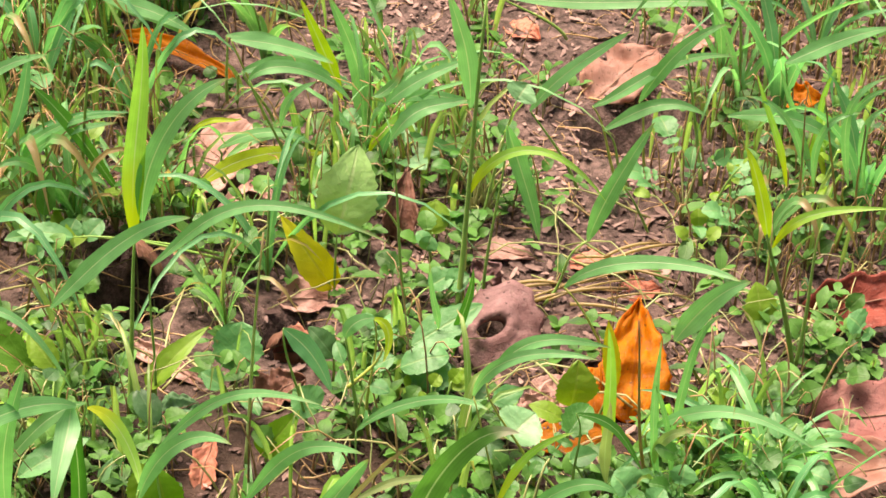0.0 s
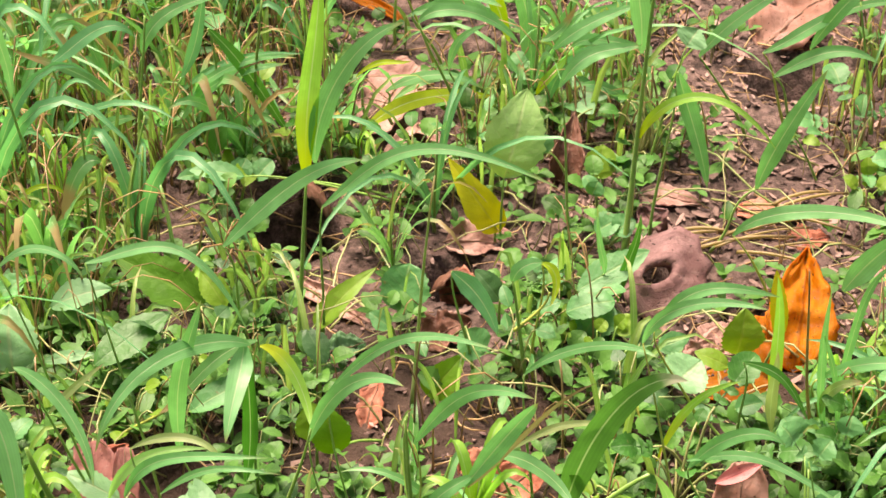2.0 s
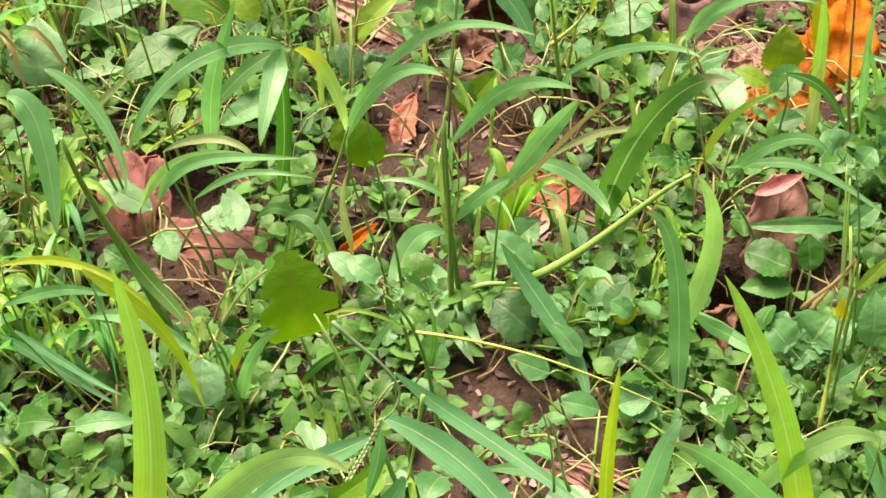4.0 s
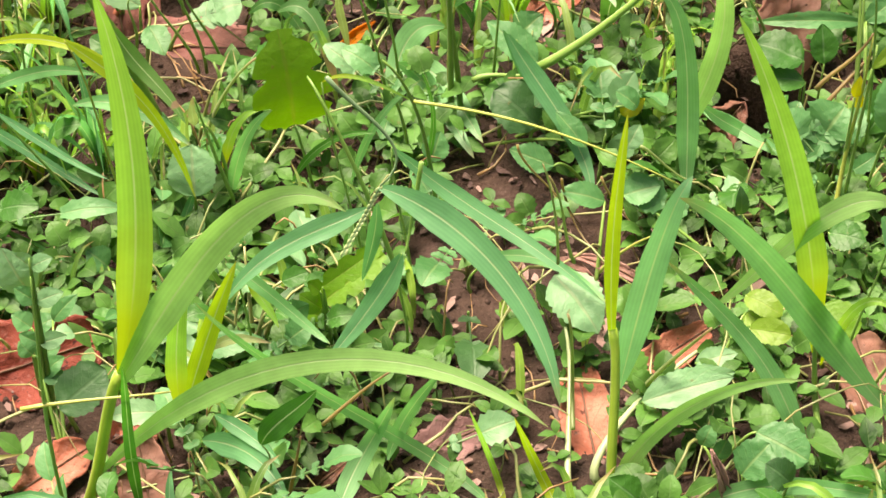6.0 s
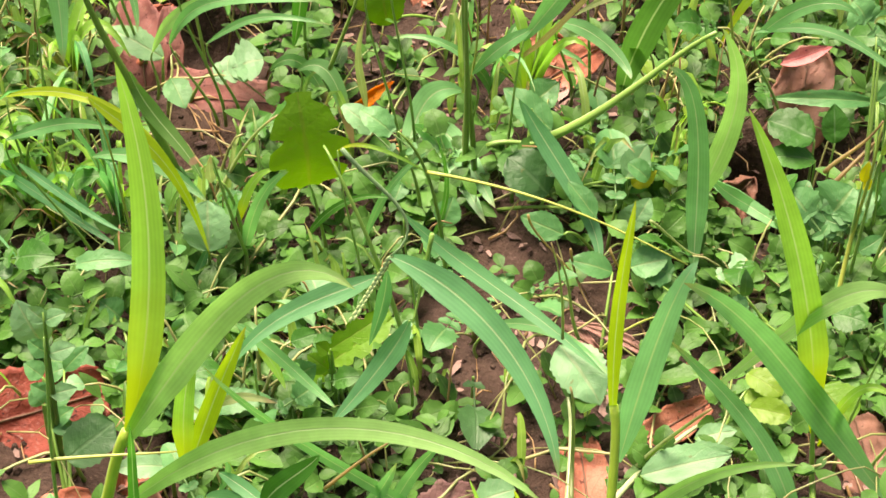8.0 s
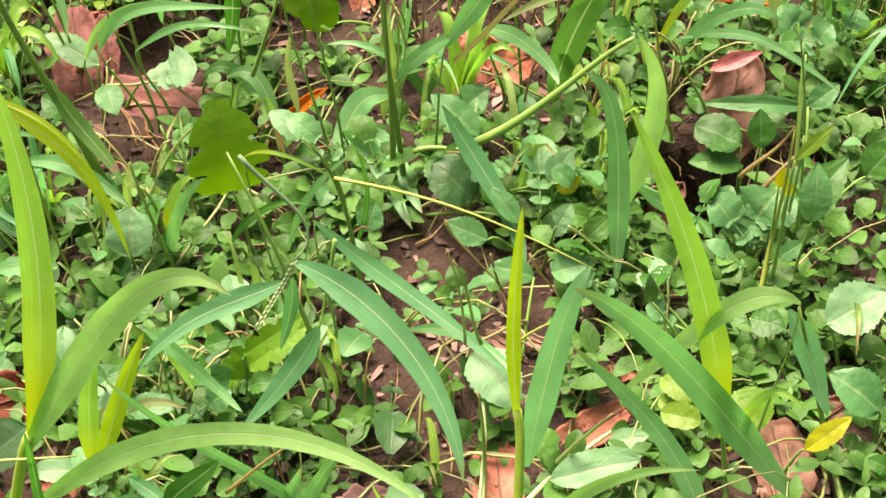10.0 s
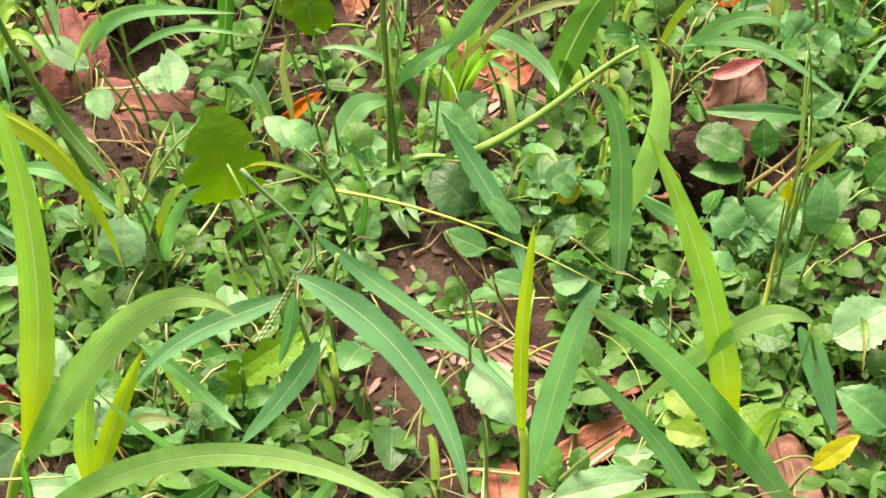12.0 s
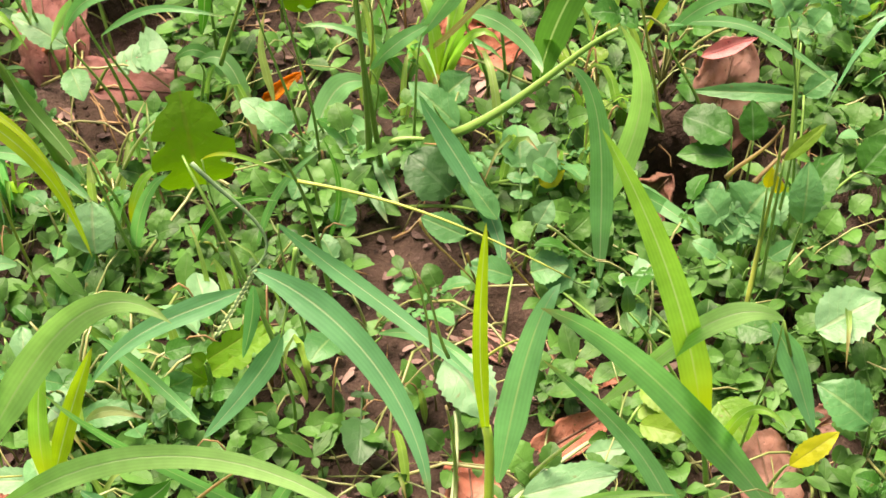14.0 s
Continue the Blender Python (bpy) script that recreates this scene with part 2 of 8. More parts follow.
dead_w = dead_material("dead_leaf_rosy", (0.38, 0.14, 0.12), (0.55, 0.27, 0.24), (0.15, 0.05, 0.045), thin=0.5)
dead_s = dead_material("dead_leaf_deep_red", (0.20, 0.035, 0.02), (0.32, 0.07, 0.045), (0.09, 0.02, 0.015))
dead_k = dead_material("dead_leaf_pink", (0.55, 0.12, 0.14), (0.66, 0.26, 0.24), (0.36, 0.10, 0.09))
dead_r = dead_material("dead_leaf_red", (0.44, 0.13, 0.075), (0.58, 0.24, 0.16), (0.22, 0.07, 0.045))
dead_l = dead_material("dead_leaf_light", (0.50, 0.25, 0.18), (0.66, 0.40, 0.33), (0.28, 0.14, 0.09), thin=0.55)
dead_t = dead_material("dead_leaf_tan", (0.36, 0.18, 0.145), (0.52, 0.32, 0.27), (0.2, 0.1, 0.07))
dead_d = dead_material("dead_leaf_dark", (0.14, 0.055, 0.035), (0.24, 0.11, 0.07), (0.04, 0.02, 0.015))
dead_p = dead_material("dead_leaf_purple", (0.17, 0.08, 0.075), (0.34, 0.19, 0.18), (0.06, 0.025, 0.022))
dead_o = dead_material("dead_leaf_orange", (0.58, 0.17, 0.004), (0.84, 0.33, 0.01), (0.48, 0.16, 0.03), 0.5, 0.6)
cover_green = leaf_material("ground_cover_leaf", (0.006, 0.045, 0.005), (0.09, 0.25, 0.05), (0.2, 0.32, 0.15), island=True, vein_strength=0.22, vein_side=0.1, thin=0.3, gloss=0.4)
cover_stalk = grass_material("ground_cover_stalk", (0.13, 0.24, 0.05), (0.32, 0.30, 0.12), island=True, thin=0.1)
thin_green = grass_material("thin_grass", (0.10, 0.29, 0.07), (0.32, 0.44, 0.12), (0.34, 0.26, 0.09), 0.8, island=True)
thin_brown = grass_material("dry_stalk", (0.12, 0.055, 0.022), (0.40, 0.24, 0.10), (0.35, 0.2, 0.08), 0.7, island=True, thin=0.1)
litter_brown = dead_material("litter", (0.06, 0.03, 0.025), (0.42, 0.27, 0.23), (0.12, 0.06, 0.04), island=True)


midrib_brown = dead_material("dead_leaf_midrib", (0.2, 0.11, 0.07), (0.3, 0.18, 0.12), (0.1, 0.05, 0.03))


grain_pale = grass_material("seed_grain", (0.30, 0.42, 0.18), (0.38, 0.48, 0.22), thin=0.25)


def soil_material():
    m, nt = nodes_of("soil")
    where = place_of(nt)
    big = ramp(nt, noise_of(nt, 9, 5, where), 0.35, 0.65)
    base = mix_rgb(nt, big, (0.028, 0.015, 0.009), (0.06, 0.033, 0.021))
    mid = ramp(nt, noise_of(nt, 90, 6, where, 0.7), 0.4, 0.7)
    base = mix_rgb(nt, maths(nt, "MULTIPLY", mid, 0.7), base, (0.09, 0.05, 0.036))
    grit = ramp(nt, noise_of(nt, 600, 4, where, 0.7), 0.55, 0.75)
    base = mix_rgb(nt, maths(nt, "MULTIPLY", grit, 0.5), base, (0.24, 0.16, 0.12))
    gap = nt.nodes.new("ShaderNodeVectorMath")
    gap.operation = "DISTANCE"
    nt.links.new(where, gap.inputs[0])
    gap.inputs[1].default_value = (0.1, 0.75, 0.0)
    dry = ramp(nt, maths(nt, "ADD", maths(nt, "SUBTRACT", 0.78, gap.outputs["Value"]), maths(nt, "ADD", maths(nt, "MULTIPLY", noise_of(nt, 30, 6, where, 0.65), 0.42), maths(nt, "MULTIPLY", maths(nt, "SUBTRACT", noise_of(nt, 3.5, 3, where), 0.5), 0.9))), 0.27, 0.43)
    base = mix_rgb(nt, maths(nt, "MULTIPLY", dry, 0.7), base, mix_rgb(nt, ramp(nt, noise_of(nt, 160, 5, where, 0.7), 0.35, 0.7), (0.034, 0.019, 0.015), (0.26, 0.165, 0.145)))
    # random dark spots: shade of tiny pits put into the soil colour
    pit_shade = ramp(nt, noise_of(nt, 200, 4, where, 0.7), 0.42, 0.3)
    base = mix_rgb(nt, maths(nt, "MULTIPLY", pit_shade, 0.8), base, (0.016, 0.009, 0.006))
    p = nt.nodes.new("ShaderNodeBsdfPrincipled")
    nt.links.new(base, p.inputs["Base Color"])
    p.inputs["Roughness"].default_value = 0.9
    b = nt.nodes.new("ShaderNodeBump")
    b.inputs["Strength"].default_value, b.inputs["Distance"].default_value = 0.9, 0.004
    h = maths(nt, "ADD", noise_of(nt, 150, 6, where, 0.7), maths(nt, "MULTIPLY", noise_of(nt, 700, 3, where), 0.4))
    nt.links.new(h, b.inputs["Height"])
    nt.links.new(b.outputs[0], p.inputs["Normal"])
    o = nt.nodes.new("ShaderNodeOutputMaterial")
    nt.links.new(p.outputs[0], o.inputs[0])
    return m


soil = soil_material()


# ---- ground: one sheet to the horizon, fine where the camera looks ----
# small hollows in the soil: place, radius, depth
HOLLOWS = [(0.140, -0.002, .021, .2), (-0.026, 0.247, .022, .06), (0.053, 0.199, .015, .05), (0.037, 0.308, .022, .04), (-0.081, 0.077, .02, .018), (0.272, 0.346, .022, .018), (-0.105, -0.078, .02, .015), (-0.028, -0.185, .02, .015), (0.147, 0.187, .013, .05), (0.246, 0.349, .02, .05)]


def rise(x, y):
    """Height of the soil at a place."""
    fade = math.exp(-((x / 2.0) ** 2 + ((y - 0.2) / 2.0) ** 2))
    h = 0.007 * noise.noise((x * 9, y * 9, 0.3)) + 0.004 * noise.noise((x * 28, y * 28, 1.7)) + 0.0025 * noise.noise((x * 80, y * 80, 4.1)) + 0.0014 * noise.noise((x * 210, y * 210, 9.1))
    for a, b, r, deep in HOLLOWS:
        h -= deep * math.exp(-(((x - a) / r) ** 2 + ((y - b) / r) ** 2) ** 2)
    return h * fade - 0.004


def build_ground():
    n = 440
    s = np.linspace(-1, 1, n)
    ease = np.sinh(s * 11.0) / math.sinh(11.0)
    xs = ease * 600 + s * 0.62
    ys = ease * 600 + s * 0.62 + 0.15
    verts = [(x, y, rise(x, y)) for y in ys for x in xs]
    faces = [(j * n + i, j * n + i + 1, (j + 1) * n + i + 1, (j + 1) * n + i) for j in range(n - 1) for i in range(n - 1)]
    me = bpy.data.meshes.new("ground")
    me.from_pydata(verts, [], faces)
    me.polygons.foreach_set("use_smooth", [True] * len(me.polygons))
    me.materials.append(soil)
    return tagged(new("ground", me), "brown crumbly soil with grit and dry scraps", "ground", kind="structure")


build_ground()


# ---- builders ----
FRONT = Vector((0, -0.74, 0.67))


def part(name, verts, faces, uvs, material, parent, label="", smooth=True):
    """One mesh object under a thing."""
    me = bpy.data.meshes.new(name)
    me.from_pydata([tuple(v) for v in verts], [], faces)
    layer = me.uv_layers.new(name="uv")
    loops = np.zeros(len(me.loops), int)
    me.loops.foreach_get("vertex_index", loops)
    layer.data.foreach_set("uv", np.array(uvs, float)[loops].ravel())
    me.polygons.foreach_set("use_smooth", [smooth] * len(me.polygons))
    me.materials.append(material)
    ob = new(name, me)
    if parent is not None:
        ob.parent = parent
    if label:
        ob["label"] = label
    return ob


def plant(name, root, label, category):
    ob = new(name)
    ob.empty_display_size = 0.02
    ob.location = (root[0], root[1], rise(root[0], root[1]))
    return tagged(ob, label, category)


def through_points(a, b, c, d, n):
    """A smooth curve that passes a, b, c and d at equal steps."""
    a, b, c, d = (Vector(q) for q in (a, b, c, d))
    h1 = (-5 * a + 18 * b - 9 * c + 2 * d) / 6
    h2 = (2 * a - 9 * b + 18 * c - 5 * d) / 6
    return [a * (1 - s) ** 3 + h1 * 3 * s * (1 - s) ** 2 + h2 * 3 * s * s * (1 - s) + d * s**3 for s in (i / n for i in range(n + 1))]


def ribbon(pts, width, shape, fold=0.25, twist=0.0, front=FRONT, ripple=0.0, seed=0.0):
    """A blade along pts: five points across, creased along the middle. shape(u): its width from root to tip."""
    n = len(pts) - 1
    verts, uvs = [], []
    for i, p in enumerate(pts):
        u = i / n
        along = (pts[min(i + 1, n)] - pts[max(i - 1, 0)]).normalized()
        side = along.cross(front)
        side = side.normalized() if side.length > 1e-4 else Vector((1, 0, 0))
        up = side.cross(along)
        turn = twist * (u - 0.3)
        side, up = side * math.cos(turn) + up * math.sin(turn), up * math.cos(turn) - side * math.sin(turn)
        half = width * 0.5 * max(shape(u), 0.015)
        for v in (-1, -0.5, 0, 0.5, 1):
            lift = half * (fold * abs(v)) + ripple * half * abs(v) * noise.noise((u * 7 + seed, v, seed))
            verts.append(p + side * half * v + up * lift)
            uvs.append((u, v * 0.5 + 0.5))
    faces = [(5 * i + k, 5 * i + k + 1, 5 * i + k + 6, 5 * i + k + 5) for i in range(n) for k in range(4)]
    return verts, faces, uvs


def grass_shape(u):
    return (0.14 + 0.86 * min(1.0, u / 0.28) ** 0.75) * max(0.0, 1 - u**2.6) ** 0.75


def tube(pts, radius, end=0.4, sides=6):
    n = len(pts) - 1
    verts, uvs = [], []
    for i, p in enumerate(pts):
        along = (pts[min(i + 1, n)] - pts[max(i - 1, 0)]).normalized()
        side = along.cross(FRONT).normalized()
        up = side.cross(along)
        r = radius * (1 + (end - 1) * i / n)
        for k in range(sides):
            a = 2 * math.pi * k / sides
            verts.append(p + side * r * math.cos(a) + up * r * math.sin(a))
            uvs.append((i / n, k / sides))
    faces = [(i * sides + k, i * sides + (k + 1) % sides, (i + 1) * sides + (k + 1) % sides, (i + 1) * sides + k) for i in range(n) for k in range(sides)]
    faces += [tuple(range(sides))[::-1], tuple(n * sides + k for k in range(sides))]
    return verts, faces, uvs


def local(parent, pts):
    return [q - parent.location for q in pts]


def blade(p, a, b, c, d, width, material, twist=None):
    r = random.uniform(-0.22, 0.22) if twist is None else twist
    data = ribbon(local(p, through_points(a, b, c, d, 18)), width * 1.08, grass_shape, random.uniform(0.1, 0.26), r, ripple=0.25, seed=random.uniform(0, 50))
    if width > 0.0065 and a[1] < 0.1:
        stand_clear(through_points(a, b, c, d, 14))
    return part("blade", *data, material, p)


def stalk(p, a, b, c, d, width, material):
    return part("stalk", *tube(local(p, through_points(a, b, c, d, 12)), width / 2, 0.85 if material is stem_l else 0.4), material, p)


def spike(p, a, b, c, d, width):
    """A seed spike: a thin axis with two rows of small plump grains."""
    pts = local(p, through_points(a, b, c, d, 26))
    axis = part("seed_spike", *tube(pts, width * 0.22), stem_b, p, "pale green seed spike")
    for i, q in enumerate(pts[:-1]):
        along = (pts[i + 1] - q).normalized()
        side = along.cross(FRONT).normalized() * (1 if i % 2 else -1)
        c0 = q + side * width * 0.3
        verts = []
        for off, r in ((-0.6, 0.08), (-0.25, 0.8), (0.25, 0.9), (0.75, 0.1)):
            for k in range(5):
                a0 = 2 * math.pi * k / 5
                verts.append(c0 + along * off * width * 0.95 + (side * math.cos(a0) + side.cross(along) * math.sin(a0)) * r * width * 0.27)
        faces = [(5 * n + k, 5 * n + (k + 1) % 5, 5 * n + 5 + (k + 1) % 5, 5 * n + 5 + k) for n in range(3) for k in range(5)]
        part("grain", verts, faces, [(0.5, 0.3)] * 20, grain_pale, axis)
    return axis


SHAPES = {
    "oval": lambda u: math.sin(math.pi * u**0.85) ** 0.75 * (1 + 0.05 * math.sin(u * 60)),
    "round": lambda u: math.sqrt(max(0.0, 1 - (2 * u - 1) ** 2)) * (1 + 0.05 * math.sin(u * 45)),
    "heart": lambda u: math.sin(math.pi * u**0.6) ** 0.85 * (1 + 0.04 * math.sin(u * 70)),
    "lobed": lambda u: math.sin(math.pi * (0.03 + 0.93 * u**0.85)) ** 0.5 * (1 - 0.42 * max(0.0, math.sin(u * 21 + 0.6)) ** 2),
    "block": lambda u: math.sin(math.pi * (0.06 + 0.90 * u)) ** 0.38 * (1 + 0.10 * noise.noise((u * 8, 5.1, 0.4))),
    "point": lambda u: math.sin(math.pi * u**0.62) ** 0.9 * (1 + 0.05 * noise.noise((u * 14, 2.1, 0.4))),
    "lance": lambda u: math.sin(math.pi * u**0.7),
    "torn": lambda u: math.sin(math.pi * u**0.8) ** 0.7 * (1 + 0.16 * noise.noise((u * 9, 3.1, 0.4))),
}


def sheet(base, tip, width, shape, face, cup=0.25, arch=0.15, crumple=0.06, curl=0.0, nu=22, nv=8, seed=0.0, spin=0.0, ragged=0.1):
    """A leaf between base and tip. face: 0 looks up, 1 looks to the front. cup lifts the sides, arch bows it lengthwise, curl rolls the sides in."""
    base, tip = Vector(base), Vector(tip)
    axis = tip - base
    length = axis.length
    along = axis.normalized()
    up = (FRONT * face + Vector((0, -0.25, 1)) * (1 - face))
    side = along.cross(up).normalized()
    up = side.cross(along)
    side, up = side * math.cos(spin) + up * math.sin(spin), up * math.cos(spin) - side * math.sin(spin)
    fn = SHAPES[shape]
    verts, uvs = [], []
    for i in range(nu + 1):
        u = i / nu
        full = width * 0.5 * max(fn(u), 0.02)
        mid = base + axis * u + up * (arch * length * 4 * u * (1 - u) * 0.5)
        for k in range(nv + 1):
            v = 2 * k / nv - 1
            side_of = 1.0 if v > 0 else -1.0
            half = full * (1 + ragged * (noise.noise((u * 5 + seed, side_of * 3, 1.0)) + 0.22 * noise.noise((u * 11 + seed, side_of * 3, 7.0)) + (0.3 * noise.noise((u * 26 + seed, side_of * 3, 2.0)) if nv > 10 else 0.0)))
            a = curl * v
            across = half * (math.sin(a) / curl if curl > 0.01 else v)
            lift = half * ((1 - math.cos(a)) / curl if curl > 0.01 else 0) + half * cup * abs(v)
            bump = crumple * width * (noise.noise((u * 4 + seed, v * 2.2, seed)) + 0.5 * noise.noise((u * 10, v * 6 + seed, 2.0)) - (0.5 * abs(noise.noise((u * 7 + seed, v * 4, 9.0))) if nv > 10 else 0.0))
            back = -0.1 * length * abs(v) * (1 - u) if shape == "heart" else 0.0
            verts.append(mid + side * across + up * (lift + bump) + along * back)
            uvs.append((u, v * 0.5 + 0.5))
    m = nv + 1
    faces = [(i * m + k, i * m + k + 1, (i + 1) * m + k + 1, (i + 1) * m + k) for i in range(nu) for k in range(nv)]
    return verts, faces, uvs


def divided(base, tip, width, face, seed, pairs=3, spin=0.0):
    """A leaf cut to its rib: a broad toothed leaflet at the end and pairs of small ones along the rib."""
    base, tip = Vector(base), Vector(tip)
    axis = tip - base
    length, along = axis.length, axis.normalized()
    up = FRONT * face + Vector((0, -0.25, 1)) * (1 - face)
    side = along.cross(up).normalized()
    up = side.cross(along)
    side, up = side * math.cos(spin) + up * math.sin(spin), up * math.cos(spin) - side * math.sin(spin)
    verts, faces, uvs = [], [], []

    def leaflet(at, way, across, long, wide, teeth, lift, key):
        n0, nu, nv = len(verts), 9, 4
        for i in range(nu + 1):
            u = i / nu
            half = wide * 0.5 * max(0.05, math.sin(math.pi * (0.05 + 0.93 * u) ** 0.85) ** 0.6)
            half *= 1 + 0.13 * math.cos(u * teeth) + 0.12 * noise.noise((u * 4 + key, 0.5, seed))
            for k in range(nv + 1):
                v = 2 * k / nv - 1
                h = half * 0.22 * abs(v) + lift * long * (math.sin(u * 2.6) * 0.25 - 0.25 * u * u) + 0.05 * wide * noise.noise((u * 5 + key, v * 2, seed))
                verts.append(at + way * long * (u - 0.05 * abs(v) * (1 - u)) + across * half * v + up * h)
                uvs.append((u, v * 0.5 + 0.5))
        m = nv + 1
        faces.extend((n0 + i * m + k, n0 + i * m + k + 1, n0 + (i + 1) * m + k + 1, n0 + (i + 1) * m + k) for i in range(nu) for k in range(nv))

    def rib(u):
        return base + axis * u + up * length * 0.22 * u * (1 - u)

    leaflet(rib(0.50), along, side, length * 0.52, width, 26, 0.5, seed)
    for j in range(pairs):
        u = 0.10 + 0.40 * j / max(1, pairs - 1)
        for sign in (-1, 1):
            way = (side * sign + along * 0.35).normalized()
            across = way.cross(up).normalized()
            leaflet(rib(u), way, across, width * (0.30 + 0.06 * j), width * (0.24 + 0.05 * j), 14, 0.3, seed + 7 * j + sign)
    a, b, c = tube([rib(k / 5 * 0.6) - up * 0.0004 for k in range(6)], max(0.0004, width * 0.022), 0.6, 4)
    n0 = len(verts)
    verts += a
    uvs += [(0.5, 0.5)] * len(a)
    faces += [tuple(i + n0 for i in q) for q in b]
    return verts, faces, uvs


SHOWN = []
TALL = []


def stand_clear(points):
    """Keeps weeds from growing up close in front of the foot of a broad blade."""
    for q in points:
        if q.z < 0.032:
            for ahead in (0.0, 0.012, 0.024):
                if q.z + ahead * 0.9 < 0.032:
                    TALL.append((q.x, q.y - ahead))




def leaf(p, base, tip, width, shape, material, face):
    """A leaf of a weed with its stalk down to the root."""
    s = random.uniform(0, 90)
    cup, arch, spin = random.uniform(0.1, 0.35), random.uniform(0.05, 0.25), random.uniform(-0.2, 0.2)
    if shape in ("lobed", "cut") and material is not leaf_dy:
        data = divided(Vector(base) - p.location, Vector(tip) - p.location, width * 0.85, face, s, 3 if shape == "cut" else 2, spin)
    else:
        data = sheet(Vector(base) - p.location, Vector(tip) - p.location, width, shape, face, cup, arch, 0.015 if material is leaf_dy else 0.04, nu=40 if shape == "lobed" else 20, seed=s, spin=spin)
    ob = part("leaf", *data, material, p)
    if face >= 0.5 or width > 0.018:
        SHOWN.append((tip[0], base[1], width))
        SHOWN.append((base[0], base[1], width))
    if width > 0.011 and base[1] < 0.1 and base[2] < 0.05:
        for ahead in (0.0, 0.012, 0.024):
            for u in (0.0, 0.5, 1.0):
                TALL.append((base[0] + (tip[0] - base[0]) * u, min(base[1], tip[1]) - ahead))
    b = Vector(base) - p.location
    foot = Vector((b.x * 0.55, max(-0.03, min(0.03, b.y * 0.6)), 0))
    mid1 = foot.lerp(b, 0.33) + Vector((0, 0, 0.003))
    mid2 = foot.lerp(b, 0.7) + Vector((0, 0, 0.004))
    part("stalk", *tube(through_points(foot, mid1, mid2, b, 8), 0.0009, sides=5), stem, p)
    return ob


FALLEN = []


def dead_leaf(base, tip, width, bend, material, up, label, shape="torn", rough=0.18, roof=False):
    s = random.uniform(0, 90)
    root = Vector(base)
    FALLEN.append(((base[0] + tip[0]) / 2, (base[1] + tip[1]) / 2, 0.3 * (Vector(tip) - root).length + 0.25 * width))
    data = sheet(Vector((0, 0, 0)), Vector(tip) - root, width, shape, up, 0.1, 0.0 if roof else bend * 0.5, rough, curl=0.2 + bend * 1.3, nu=30, nv=14, seed=s, ragged=0.45 if shape == "torn" else 0.25, spin=random.uniform(-0.2, 0.2) + (math.pi if roof else 0))
    verts, faces, uvs = data
    low = min(v.z for v in verts)
    floor_z = max(rise(root.x, root.y), -0.009) - 0.003
    ob = part("dead_leaf", verts, faces, uvs, material, None)
    ob.location = root
    if root.z + low > floor_z or root.z + low < floor_z - 0.006:
        ob.location.z = floor_z - low
    mod = ob.modifiers.new("thick", "SOLIDIFY")
    mod.thickness = 0.0005
    m = 15
    ribs = [verts[i * m + 7] + Vector((0, 0, 0.0004)) for i in range(0, 31, 3)]
    if material is not dead_o:
        part("midrib", *tube(ribs, max(0.0005, width * 0.018), 0.4, 5), midrib_brown, ob)
    return tagged(ob, label, "dead leaf")


def hollow_leaf(at):
    """A dead leaf pierced by an oval hole with a rolled rim, tilted up from the soil."""
    right = Vector((1, 0.05, 0))
    tilt = Vector((0, 0.80, 0.60))
    out = right.cross(tilt).normalized()
    reach = (0.026, 0.027, 0.019, 0.0145, 0.0155, 0.019, 0.024, 0.0235)
    verts, uvs = [], []
    rings, around = 10, 48
    for j in range(rings):
        s = max(0.0, (j - 2) / (rings - 3))
        for k in range(around):
            a = 2 * math.pi * k / around
            n = a / (2 * math.pi) * 8
            i = int(n) % 8
            far = reach[i] + (reach[(i + 1) % 8] - reach[i]) * (n - int(n))
            far *= 1 + 0.14 * noise.noise((math.cos(a) * 4, math.sin(a) * 4, 2.0))
            b = a - 0.35
            rim = 1 / math.sqrt((math.cos(b) / 0.0085) ** 2 + (math.sin(b) / 0.0050) ** 2)
            r = rim + (far - rim) * s
            x, y = r * math.cos(a), r * math.sin(a)
            z = 0.0030 * math.exp(-((s - 0.08) / 0.16) ** 2) - 0.0035 * s * s + 0.0016 * noise.noise((x * 160, y * 160, 1.0)) + 0.0008 * noise.noise((x * 420, y * 420, 3.0))
            z -= 0.010 * max(0, 2 - j) / 2
            verts.append(right * x + tilt * y + out * z)
            uvs.append((s, 0.15 + 0.7 * k / around))
    faces = [(j * around + k, j * around + (k + 1) % around, (j + 1) * around + (k + 1) % around, (j + 1) * around + k) for j in range(rings - 1) for k in range(around)]
    ob = part("dead_leaf", verts, faces, uvs, dead_p, None)
    ob.location = (at[0], at[1], -0.006 - min(v.z for v in verts))
    mod = ob.modifiers.new("thick", "SOLIDIFY")
    mod.thickness = 0.0007
    FALLEN.append((at[0], at[1], 0.024))
    return tagged(ob, "purplish-brown dead leaf pierced by an oval hole", "dead leaf")


# ---- plants and fallen leaves seen close ----

